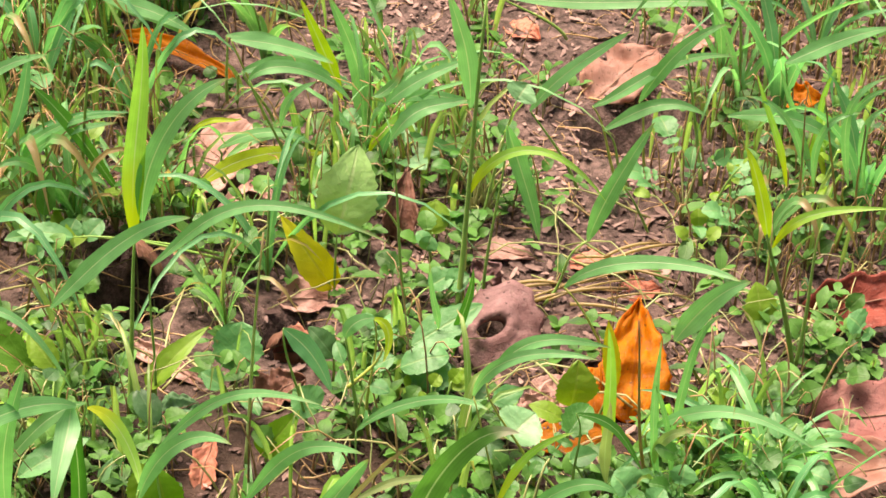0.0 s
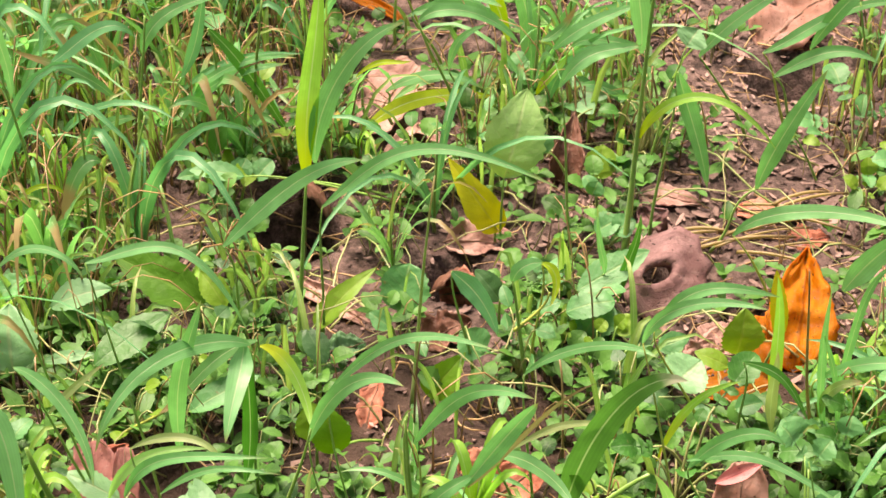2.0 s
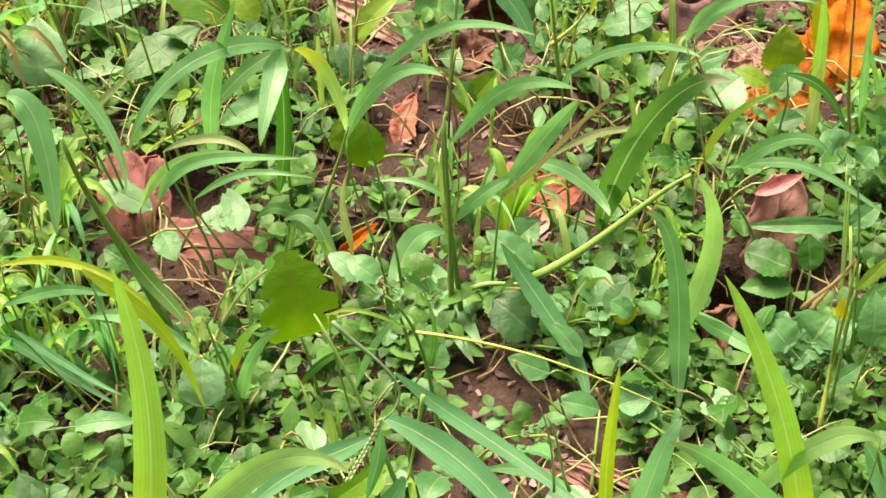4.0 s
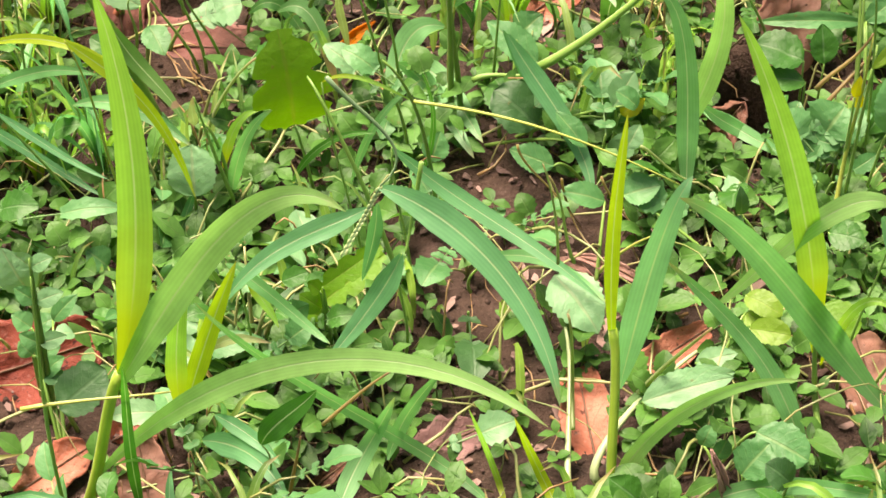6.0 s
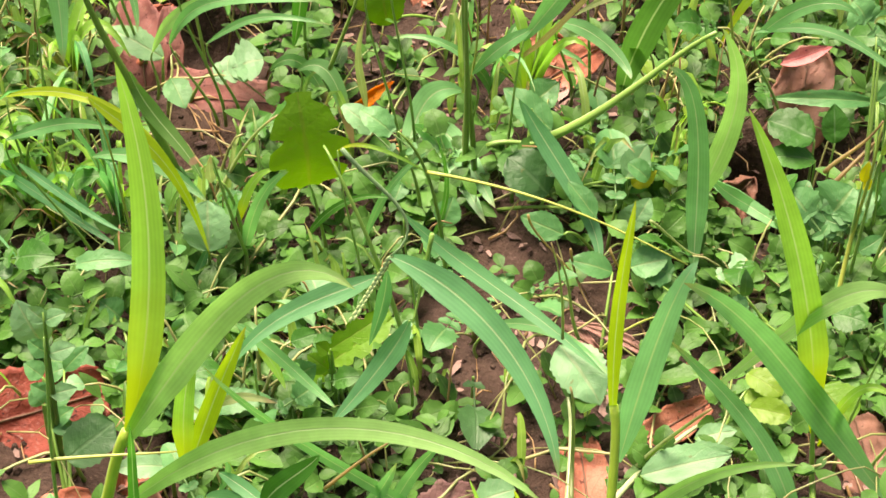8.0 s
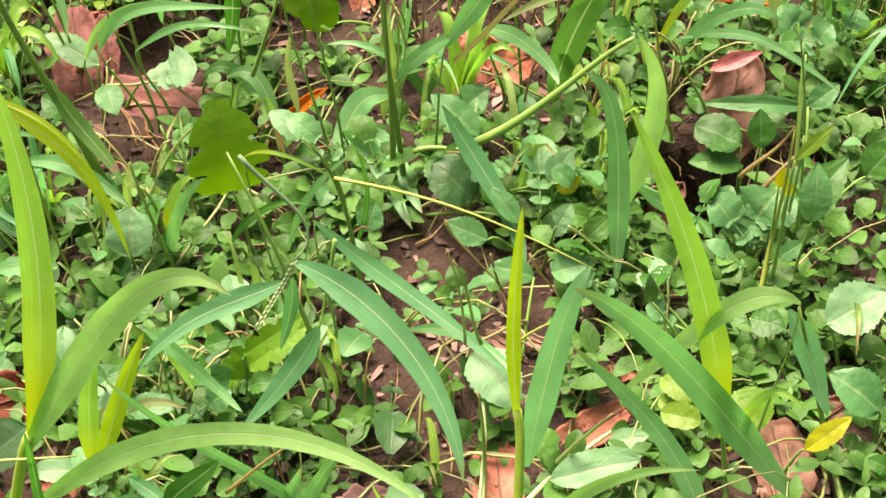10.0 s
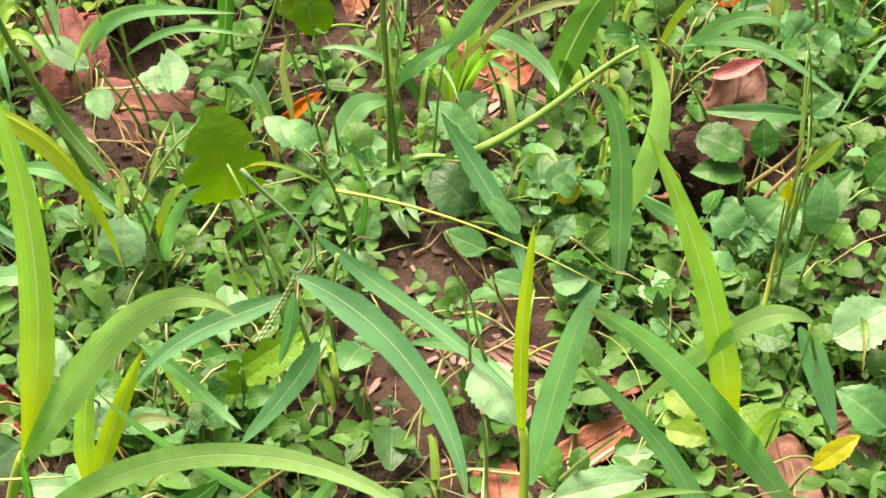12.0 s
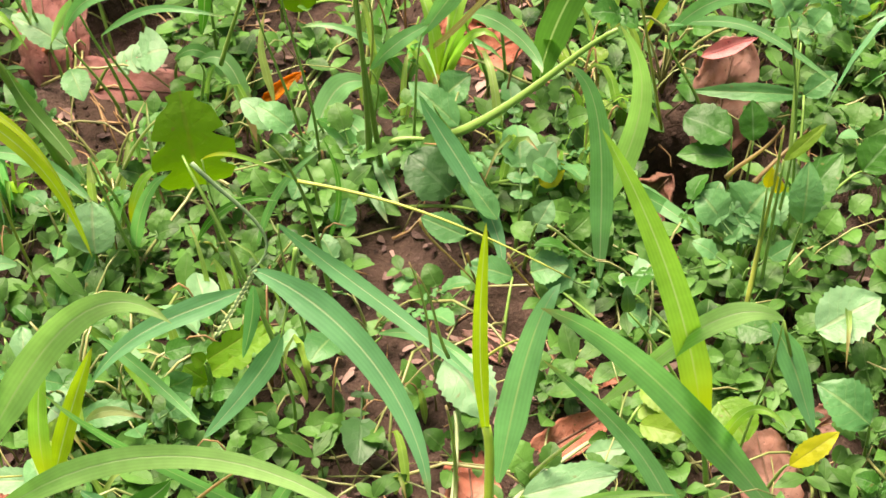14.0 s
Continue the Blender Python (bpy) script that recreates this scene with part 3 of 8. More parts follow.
p = plant("grass_plant", (-0.106, -0.178, 0.000), "tall green grass plant with broad arching blades", "grass")
stalk(p, (-0.110, -0.178, 0.000), (-0.102, -0.178, 0.026), (-0.096, -0.178, 0.051), (-0.090, -0.178, 0.070), 0.0040, stem_l)
blade(p, (-0.091, -0.178, 0.062), (-0.079, -0.178, 0.122), (-0.075, -0.178, 0.174), (-0.078, -0.178, 0.218), 0.0096, grass_y)
blade(p, (-0.093, -0.178, 0.061), (-0.069, -0.184, 0.111), (-0.044, -0.194, 0.154), (-0.020, -0.208, 0.166), 0.0094, grass_l)
blade(p, (-0.103, -0.178, 0.020), (-0.055, -0.188, 0.076), (-0.008, -0.205, 0.101), (0.031, -0.228, 0.098), 0.0074, grass_l)
stalk(p, (-0.100, -0.174, 0.000), (-0.099, -0.175, 0.012), (-0.099, -0.177, 0.021), (-0.098, -0.178, 0.027), 0.0011, stem)
blade(p, (-0.089, -0.189, 0.008), (-0.091, -0.182, 0.029), (-0.088, -0.189, 0.066), (-0.085, -0.198, 0.098), 0.0037, grass_d)

p = plant("grass_plant", (-0.071, -0.165, 0.000), "young grass plant with short upright blades", "grass")
blade(p, (-0.076, -0.165, 0.032), (-0.075, -0.165, 0.056), (-0.072, -0.165, 0.078), (-0.067, -0.165, 0.102), 0.0065, grass_y)
stalk(p, (-0.075, -0.161, 0.000), (-0.074, -0.162, 0.013), (-0.077, -0.164, 0.024), (-0.076, -0.165, 0.032), 0.0012, stem)
blade(p, (-0.075, -0.165, 0.032), (-0.067, -0.165, 0.060), (-0.060, -0.165, 0.082), (-0.053, -0.165, 0.102), 0.0061, grass_yy)
stalk(p, (-0.071, -0.173, 0.009), (-0.074, -0.165, 0.013), (-0.075, -0.165, 0.026), (-0.074, -0.165, 0.038), 0.0016, stem)

p = plant("grass_plant", (-0.070, -0.170, 0.000), "low grass with short bluish spreading blades", "grass")
blade(p, (-0.070, -0.170, 0.024), (-0.061, -0.176, 0.029), (-0.051, -0.186, 0.032), (-0.043, -0.200, 0.029), 0.0074, grass_b)
stalk(p, (-0.070, -0.166, 0.000), (-0.069, -0.167, 0.011), (-0.070, -0.169, 0.019), (-0.070, -0.170, 0.024), 0.0012, stem)
blade(p, (-0.065, -0.170, 0.037), (-0.058, -0.174, 0.035), (-0.051, -0.181, 0.035), (-0.045, -0.190, 0.036), 0.0049, grass_b)
stalk(p, (-0.066, -0.166, 0.000), (-0.066, -0.167, 0.015), (-0.065, -0.169, 0.027), (-0.065, -0.170, 0.037), 0.0012, stem)
blade(p, (-0.067, -0.170, 0.023), (-0.063, -0.170, 0.034), (-0.062, -0.170, 0.040), (-0.063, -0.170, 0.043), 0.0021, grass)

p = plant("grass_plant", (-0.005, -0.127, 0.000), "flowering grass with a pale hanging seed spike", "grass")
stalk(p, (-0.005, -0.127, 0.046), (-0.014, -0.123, 0.083), (-0.024, -0.116, 0.111), (-0.030, -0.107, 0.119), 0.0018, stem)
stalk(p, (-0.024, -0.127, 0.137), (-0.013, -0.129, 0.123), (-0.005, -0.132, 0.111), (-0.010, -0.137, 0.101), 0.0015, stem_b)
spike(p, (-0.010, -0.127, 0.090), (-0.014, -0.129, 0.082), (-0.018, -0.132, 0.076), (-0.023, -0.137, 0.070), 0.0017)
blade(p, (-0.010, -0.127, 0.090), (0.011, -0.137, 0.082), (0.031, -0.154, 0.065), (0.042, -0.177, 0.040), 0.0097, grass_b)
blade(p, (-0.014, -0.127, 0.081), (-0.029, -0.131, 0.077), (-0.046, -0.138, 0.073), (-0.061, -0.147, 0.061), 0.0070, grass_b)
blade(p, (-0.011, -0.127, 0.083), (-0.012, -0.127, 0.071), (-0.014, -0.127, 0.060), (-0.017, -0.127, 0.047), 0.0046, grass_b)
stalk(p, (0.003, -0.127, 0.100), (0.001, -0.129, 0.087), (-0.001, -0.132, 0.077), (-0.003, -0.137, 0.070), 0.0016, stem)
blade(p, (-0.004, -0.127, 0.059), (-0.010, -0.131, 0.048), (-0.019, -0.138, 0.039), (-0.030, -0.147, 0.031), 0.0076, grass_b)
stalk(p, (-0.004, -0.123, 0.000), (-0.003, -0.124, 0.022), (-0.005, -0.126, 0.042), (-0.004, -0.127, 0.059), 0.0013, stem)

p = plant("grass_plant", (0.010, -0.098, 0.000), "thin grass with a long bent brown stalk", "grass")
stalk(p, (0.010, -0.098, 0.037), (0.007, -0.098, 0.071), (0.002, -0.098, 0.098), (-0.007, -0.098, 0.116), 0.0018, stem_d)
stalk(p, (0.002, -0.098, 0.098), (0.027, -0.102, 0.094), (0.053, -0.109, 0.088), (0.086, -0.118, 0.074), 0.0012, stem_y)
blade(p, (-0.005, -0.098, 0.078), (0.017, -0.106, 0.060), (0.037, -0.120, 0.053), (0.060, -0.138, 0.043), 0.0062, grass_b)
stalk(p, (0.000, -0.094, 0.000), (-0.001, -0.095, 0.028), (-0.004, -0.097, 0.055), (-0.005, -0.098, 0.078), 0.0013, stem)
blade(p, (0.025, -0.098, 0.022), (0.038, -0.104, 0.029), (0.051, -0.114, 0.032), (0.064, -0.128, 0.029), 0.0042, grass)
stalk(p, (0.021, -0.094, 0.000), (0.021, -0.095, 0.010), (0.025, -0.097, 0.018), (0.025, -0.098, 0.022), 0.0013, stem)
blade(p, (-0.026, -0.098, 0.108), (-0.017, -0.098, 0.110), (-0.007, -0.098, 0.105), (0.002, -0.098, 0.098), 0.0014, grass_y)
stalk(p, (-0.015, -0.094, 0.000), (-0.018, -0.095, 0.038), (-0.023, -0.097, 0.075), (-0.026, -0.098, 0.108), 0.0012, stem)

p = plant("grass_plant", (0.063, -0.163, 0.000), "yellow-green grass shoot with a broad bluish blade", "grass")
stalk(p, (0.059, -0.189, -0.003), (0.059, -0.180, 0.018), (0.060, -0.170, 0.042), (0.059, -0.163, 0.059), 0.0034, stem_l)
blade(p, (0.060, -0.163, 0.045), (0.057, -0.163, 0.091), (0.057, -0.163, 0.125), (0.058, -0.163, 0.151), 0.0044, grass_yy)
blade(p, (0.063, -0.163, 0.029), (0.067, -0.163, 0.068), (0.072, -0.163, 0.103), (0.079, -0.160, 0.122), 0.0092, grass_lb)

p = plant("grass_plant", (0.056, -0.175, 0.000), "low grass with one wide arching blade", "grass")
blade(p, (0.058, -0.189, 0.001), (0.068, -0.179, 0.018), (0.085, -0.186, 0.051), (0.112, -0.195, 0.069), 0.0054, grass_l)

p = plant("grass_plant", (0.129, -0.152, 0.000), "tall grass plant with crossing broad blades", "grass")
stalk(p, (0.129, -0.171, 0.007), (0.131, -0.152, 0.008), (0.128, -0.152, 0.030), (0.125, -0.152, 0.051), 0.0026, stem)
blade(p, (0.128, -0.152, 0.028), (0.120, -0.152, 0.078), (0.106, -0.152, 0.129), (0.088, -0.152, 0.175), 0.0092, grass_y)
blade(p, (0.155, -0.164, 0.006), (0.127, -0.156, 0.045), (0.099, -0.163, 0.093), (0.073, -0.172, 0.126), 0.0103, grass)
blade(p, (0.125, -0.179, -0.005), (0.115, -0.165, 0.025), (0.099, -0.155, 0.048), (0.076, -0.152, 0.077), 0.0069, grass)
blade(p, (0.145, -0.152, 0.095), (0.127, -0.152, 0.096), (0.110, -0.152, 0.077), (0.092, -0.152, 0.052), 0.0069, grass_l)
stalk(p, (0.140, -0.148, 0.000), (0.141, -0.149, 0.034), (0.144, -0.151, 0.066), (0.145, -0.152, 0.095), 0.0012, stem)
blade(p, (0.131, -0.152, 0.021), (0.135, -0.154, 0.045), (0.141, -0.157, 0.058), (0.150, -0.162, 0.055), 0.0036, grass_y)

p = plant("grass_plant", (0.168, -0.138, 0.000), "grass stalk with a folded bluish blade", "grass")
stalk(p, (0.169, -0.163, 0.007), (0.166, -0.138, 0.014), (0.157, -0.138, 0.047), (0.149, -0.138, 0.077), 0.0024, stem_d)
blade(p, (0.146, -0.138, 0.076), (0.153, -0.140, 0.061), (0.158, -0.143, 0.047), (0.163, -0.148, 0.033), 0.0083, grass_lb)

p = plant("grass_plant", (0.094, -0.190, 0.000), "low grass with a spreading blade near the soil", "grass")
blade(p, (0.074, -0.202, 0.007), (0.099, -0.196, 0.016), (0.122, -0.206, 0.029), (0.147, -0.220, 0.035), 0.0063, grass)

p = plant("grass_plant", (0.040, -0.175, 0.000), "two narrow yellow-green grass shoots", "grass")
blade(p, (0.043, -0.199, 0.006), (0.039, -0.184, 0.005), (0.033, -0.180, 0.021), (0.027, -0.185, 0.046), 0.0036, grass_yy)
blade(p, (0.025, -0.194, 0.006), (0.023, -0.177, 0.004), (0.018, -0.180, 0.028), (0.013, -0.185, 0.052), 0.0021, grass_y)

p = plant("grass_plant", (0.023, -0.165, 0.000), "grass with one long straight dry-tipped blade", "grass")
blade(p, (0.022, -0.196, 0.010), (-0.001, -0.169, 0.010), (-0.035, -0.176, 0.056), (-0.064, -0.185, 0.108), 0.0045, grass)
blade(p, (-0.030, -0.195, 0.008), (-0.024, -0.177, 0.009), (-0.016, -0.170, 0.021), (-0.009, -0.175, 0.047), 0.0068, grass)
blade(p, (-0.012, -0.171, 0.009), (-0.007, -0.167, 0.022), (-0.001, -0.170, 0.040), (0.005, -0.175, 0.057), 0.0046, grass)

p = plant("grass_plant", (-0.134, -0.030, 0.000), "grass plant with drooping dark and yellowed blades", "grass")
blade(p, (-0.128, -0.030, 0.150), (-0.120, -0.034, 0.145), (-0.117, -0.041, 0.126), (-0.117, -0.050, 0.103), 0.0088, grass)
stalk(p, (-0.130, -0.026, 0.000), (-0.131, -0.027, 0.052), (-0.128, -0.029, 0.103), (-0.128, -0.030, 0.150), 0.0013, stem)
stalk(p, (-0.086, -0.030, 0.028), (-0.098, -0.030, 0.072), (-0.107, -0.030, 0.101), (-0.113, -0.030, 0.130), 0.0040, stem_d)
blade(p, (-0.099, -0.030, 0.081), (-0.092, -0.034, 0.065), (-0.083, -0.041, 0.056), (-0.075, -0.050, 0.047), 0.0061, grass_spot)
blade(p, (-0.143, -0.030, 0.070), (-0.121, -0.036, 0.077), (-0.097, -0.046, 0.071), (-0.078, -0.060, 0.043), 0.0034, grass_yy)
stalk(p, (-0.140, -0.026, 0.000), (-0.141, -0.027, 0.026), (-0.143, -0.029, 0.049), (-0.143, -0.030, 0.070), 0.0014, stem)
blade(p, (-0.146, -0.030, 0.049), (-0.130, -0.034, 0.059), (-0.116, -0.041, 0.067), (-0.102, -0.050, 0.072), 0.0045, grass)
stalk(p, (-0.143, -0.026, 0.000), (-0.143, -0.027, 0.019), (-0.146, -0.029, 0.036), (-0.146, -0.030, 0.049), 0.0014, stem)
blade(p, (-0.116, -0.030, 0.040), (-0.099, -0.034, 0.043), (-0.085, -0.041, 0.040), (-0.074, -0.050, 0.036), 0.0058, grass)
stalk(p, (-0.121, -0.026, 0.000), (-0.121, -0.027, 0.016), (-0.116, -0.029, 0.029), (-0.116, -0.030, 0.040), 0.0015, stem)
blade(p, (-0.151, -0.030, 0.035), (-0.139, -0.034, 0.027), (-0.123, -0.041, 0.018), (-0.107, -0.050, 0.012), 0.0038, grass_b)
stalk(p, (-0.146, -0.026, 0.000), (-0.146, -0.027, 0.014), (-0.150, -0.029, 0.026), (-0.151, -0.030, 0.035), 0.0015, stem)

p = plant("grass_plant", (-0.062, -0.052, 0.000), "slender grass shoot with a pale folded bud", "grass")
stalk(p, (-0.062, -0.066, 0.006), (-0.062, -0.052, 0.015), (-0.065, -0.052, 0.039), (-0.070, -0.052, 0.049), 0.0020, stem)
blade(p, (-0.062, -0.052, 0.012), (-0.059, -0.054, 0.029), (-0.053, -0.057, 0.048), (-0.044, -0.062, 0.063), 0.0047, grass)
blade(p, (-0.072, -0.052, 0.048), (-0.072, -0.052, 0.051), (-0.072, -0.052, 0.055), (-0.071, -0.052, 0.062), 0.0035, pale)
blade(p, (-0.138, -0.052, 0.059), (-0.128, -0.056, 0.052), (-0.115, -0.063, 0.046), (-0.101, -0.072, 0.044), 0.0031, grass_b)
stalk(p, (-0.116, -0.048, 0.000), (-0.123, -0.049, 0.022), (-0.131, -0.051, 0.042), (-0.138, -0.052, 0.059), 0.0014, stem)
blade(p, (-0.147, -0.055, 0.006), (-0.130, -0.068, 0.006), (-0.113, -0.083, 0.007), (-0.097, -0.099, 0.009), 0.0030, grass)

p = plant("grass_plant", (-0.047, 0.056, 0.000), "spreading tuft of arching green grass blades", "grass")
blade(p, (-0.039, 0.056, 0.093), (-0.058, 0.050, 0.100), (-0.082, 0.039, 0.095), (-0.100, 0.026, 0.069), 0.0069, grass)
stalk(p, (-0.041, 0.060, 0.000), (-0.041, 0.058, 0.033), (-0.039, 0.057, 0.065), (-0.039, 0.056, 0.093), 0.0015, stem)
blade(p, (-0.071, 0.056, 0.033), (-0.069, 0.054, 0.070), (-0.063, 0.050, 0.098), (-0.055, 0.046, 0.126), 0.0072, grass)
stalk(p, (-0.064, 0.060, 0.000), (-0.066, 0.058, 0.013), (-0.069, 0.057, 0.025), (-0.071, 0.056, 0.033), 0.0015, stem)
blade(p, (-0.041, 0.056, 0.094), (-0.043, 0.050, 0.086), (-0.046, 0.039, 0.081), (-0.050, 0.026, 0.070), 0.0091, grass)
blade(p, (-0.046, 0.056, 0.016), (-0.042, 0.056, 0.045), (-0.041, 0.056, 0.072), (-0.041, 0.056, 0.094), 0.0063, grass_d)
stalk(p, (-0.046, 0.060, 0.000), (-0.047, 0.058, 0.008), (-0.044, 0.057, 0.014), (-0.046, 0.056, 0.016), 0.0016, stem)
blade(p, (-0.035, 0.056, 0.092), (-0.025, 0.052, 0.086), (-0.019, 0.045, 0.074), (-0.017, 0.036, 0.066), 0.0055, grass_y)
blade(p, (-0.131, 0.056, 0.088), (-0.118, 0.050, 0.081), (-0.107, 0.039, 0.067), (-0.103, 0.026, 0.050), 0.0053, grass)
stalk(p, (-0.106, 0.060, 0.000), (-0.115, 0.058, 0.032), (-0.122, 0.057, 0.062), (-0.131, 0.056, 0.088), 0.0015, stem)
blade(p, (-0.130, 0.056, 0.138), (-0.116, 0.054, 0.149), (-0.104, 0.050, 0.148), (-0.097, 0.046, 0.140), 0.0031, grass)
stalk(p, (-0.105, 0.060, 0.000), (-0.114, 0.058, 0.048), (-0.121, 0.057, 0.095), (-0.130, 0.056, 0.138), 0.0014, stem)
blade(p, (-0.097, 0.056, 0.139), (-0.077, 0.052, 0.148), (-0.057, 0.045, 0.149), (-0.038, 0.036, 0.118), 0.0041, grass)
stalk(p, (-0.082, 0.060, 0.000), (-0.086, 0.058, 0.048), (-0.092, 0.057, 0.096), (-0.097, 0.056, 0.139), 0.0015, stem)

p = plant("grass_plant", (-0.043, 0.023, 0.000), "low grass tuft with pale horizontal blades", "grass")
blade(p, (-0.086, 0.023, 0.073), (-0.071, 0.021, 0.080), (-0.058, 0.017, 0.080), (-0.051, 0.013, 0.072), 0.0034, pale)
stalk(p, (-0.073, 0.027, 0.000), (-0.076, 0.025, 0.027), (-0.083, 0.024, 0.052), (-0.086, 0.023, 0.073), 0.0015, stem)
blade(p, (-0.091, 0.023, 0.047), (-0.080, 0.019, 0.067), (-0.062, 0.012, 0.078), (-0.033, 0.003, 0.084), 0.0049, grass)
stalk(p, (-0.076, 0.027, 0.000), (-0.080, 0.025, 0.018), (-0.087, 0.024, 0.034), (-0.091, 0.023, 0.047), 0.0015, stem)
blade(p, (-0.077, 0.023, 0.047), (-0.063, 0.021, 0.059), (-0.049, 0.017, 0.065), (-0.029, 0.013, 0.064), 0.0030, grass)
stalk(p, (-0.067, 0.027, 0.000), (-0.069, 0.025, 0.018), (-0.075, 0.024, 0.034), (-0.077, 0.023, 0.047), 0.0015, stem)
blade(p, (-0.043, 0.023, 0.033), (-0.032, 0.019, 0.036), (-0.026, 0.012, 0.025), (-0.022, 0.003, 0.010), 0.0063, grass_tipb)
stalk(p, (-0.043, 0.027, 0.000), (-0.044, 0.025, 0.013), (-0.042, 0.024, 0.024), (-0.043, 0.023, 0.033), 0.0016, stem)
blade(p, (0.020, 0.023, 0.021), (0.007, 0.021, 0.019), (0.000, 0.012, 0.008), (-0.005, -0.010, 0.008), 0.0095, grass)
stalk(p, (0.001, 0.027, 0.000), (0.005, 0.025, 0.010), (0.015, 0.024, 0.017), (0.020, 0.023, 0.021), 0.0016, stem)
blade(p, (0.004, 0.018, 0.008), (0.016, 0.012, 0.006), (0.024, -0.008, 0.008), (0.031, -0.026, 0.006), 0.0090, grass)

p = plant("grass_plant", (-0.024, 0.149, 0.000), "tall single grass stem with two broad upright blades", "grass")
stalk(p, (-0.023, 0.141, 0.007), (-0.020, 0.149, 0.035), (-0.017, 0.149, 0.070), (-0.014, 0.149, 0.101), 0.0027, stem)
blade(p, (-0.014, 0.149, 0.098), (-0.012, 0.149, 0.136), (-0.007, 0.149, 0.171), (-0.004, 0.149, 0.205), 0.0087, grass_y)
blade(p, (-0.010, 0.149, 0.109), (-0.005, 0.147, 0.139), (0.009, 0.144, 0.167), (0.028, 0.139, 0.184), 0.0087, grass)
blade(p, (-0.052, 0.149, 0.066), (-0.031, 0.147, 0.090), (-0.011, 0.144, 0.108), (0.010, 0.139, 0.117), 0.0080, grass)
stalk(p, (-0.043, 0.153, 0.000), (-0.048, 0.152, 0.024), (-0.048, 0.151, 0.047), (-0.052, 0.149, 0.066), 0.0017, stem)
blade(p, (-0.008, 0.149, 0.085), (0.015, 0.144, 0.110), (0.043, 0.133, 0.125), (0.090, 0.119, 0.112), 0.0056, grass)
stalk(p, (-0.012, 0.153, 0.000), (-0.010, 0.152, 0.031), (-0.010, 0.151, 0.060), (-0.008, 0.149, 0.085), 0.0016, stem)

p = plant("grass_plant", (0.033, 0.114, 0.000), "thin whitish flower stalk with a dark blade", "grass")
stalk(p, (0.026, 0.106, 0.004), (0.030, 0.114, 0.041), (0.033, 0.114, 0.079), (0.038, 0.114, 0.126), 0.0019, pale)
blade(p, (0.023, 0.052, 0.005), (0.023, 0.067, 0.010), (0.026, 0.092, 0.005), (0.027, 0.114, 0.011), 0.0058, grass_d)

p = plant("grass_plant", (0.024, -0.007, 0.000), "grass tuft with several arching blades", "grass")
stalk(p, (0.024, -0.007, 0.007), (0.021, -0.007, 0.045), (0.018, -0.007, 0.084), (0.019, -0.007, 0.112), 0.0025, stem_d)
blade(p, (-0.017, -0.007, 0.102), (-0.008, -0.011, 0.126), (0.004, -0.018, 0.142), (0.017, -0.027, 0.146), 0.0059, grass)
stalk(p, (-0.004, -0.003, 0.000), (-0.007, -0.004, 0.036), (-0.014, -0.006, 0.071), (-0.017, -0.007, 0.102), 0.0014, stem)
blade(p, (-0.009, -0.007, 0.126), (0.008, -0.013, 0.150), (0.025, -0.023, 0.165), (0.047, -0.037, 0.170), 0.0038, grass)
stalk(p, (0.001, -0.003, 0.000), (-0.001, -0.004, 0.044), (-0.007, -0.006, 0.087), (-0.009, -0.007, 0.126), 0.0013, stem)
blade(p, (0.021, -0.007, 0.097), (0.034, -0.013, 0.122), (0.046, -0.023, 0.138), (0.061, -0.037, 0.146), 0.0057, grass)
stalk(p, (0.022, -0.003, 0.000), (0.020, -0.004, 0.035), (0.023, -0.006, 0.067), (0.021, -0.007, 0.097), 0.0014, stem_y)
blade(p, (0.040, -0.007, 0.073), (0.051, -0.009, 0.094), (0.059, -0.013, 0.111), (0.065, -0.017, 0.124), 0.0074, grass)
stalk(p, (0.035, -0.003, 0.000), (0.037, -0.004, 0.027), (0.038, -0.006, 0.052), (0.040, -0.007, 0.073), 0.0014, stem)
blade(p, (0.022, -0.007, 0.057), (0.031, -0.007, 0.069), (0.038, -0.007, 0.075), (0.043, -0.007, 0.079), 0.0055, grass)
stalk(p, (0.023, -0.003, 0.000), (0.021, -0.004, 0.022), (0.024, -0.006, 0.041), (0.022, -0.007, 0.057), 0.0015, stem)

p = plant("grass_plant", (0.084, 0.032, 0.000), "grass with one very broad pale-spotted arching blade", "grass")
blade(p, (0.084, 0.032, 0.007), (0.090, 0.027, 0.048), (0.104, 0.016, 0.091), (0.123, 0.002, 0.112), 0.0118, grass_tipw)
blade(p, (0.066, 0.032, 0.091), (0.082, 0.029, 0.105), (0.100, 0.022, 0.113), (0.113, 0.012, 0.115), 0.0038, grass)
stalk(p, (0.072, 0.036, 0.000), (0.070, 0.035, 0.033), (0.067, 0.034, 0.064), (0.066, 0.032, 0.091), 0.0015, stem)
blade(p, (0.056, 0.032, 0.047), (0.068, 0.029, 0.046), (0.079, 0.022, 0.040), (0.084, 0.012, 0.036), 0.0060, grass)
stalk(p, (0.065, 0.036, 0.000), (0.063, 0.035, 0.018), (0.058, 0.034, 0.034), (0.056, 0.032, 0.047), 0.0016, stem)
blade(p, (0.092, 0.032, 0.006), (0.096, 0.018, 0.005), (0.098, 0.007, 0.005), (0.098, -0.005, 0.005), 0.0046, grass)
blade(p, (0.034, 0.032, 0.024), (0.054, 0.029, 0.045), (0.072, 0.022, 0.077), (0.091, 0.012, 0.104), 0.0022, straw_b)
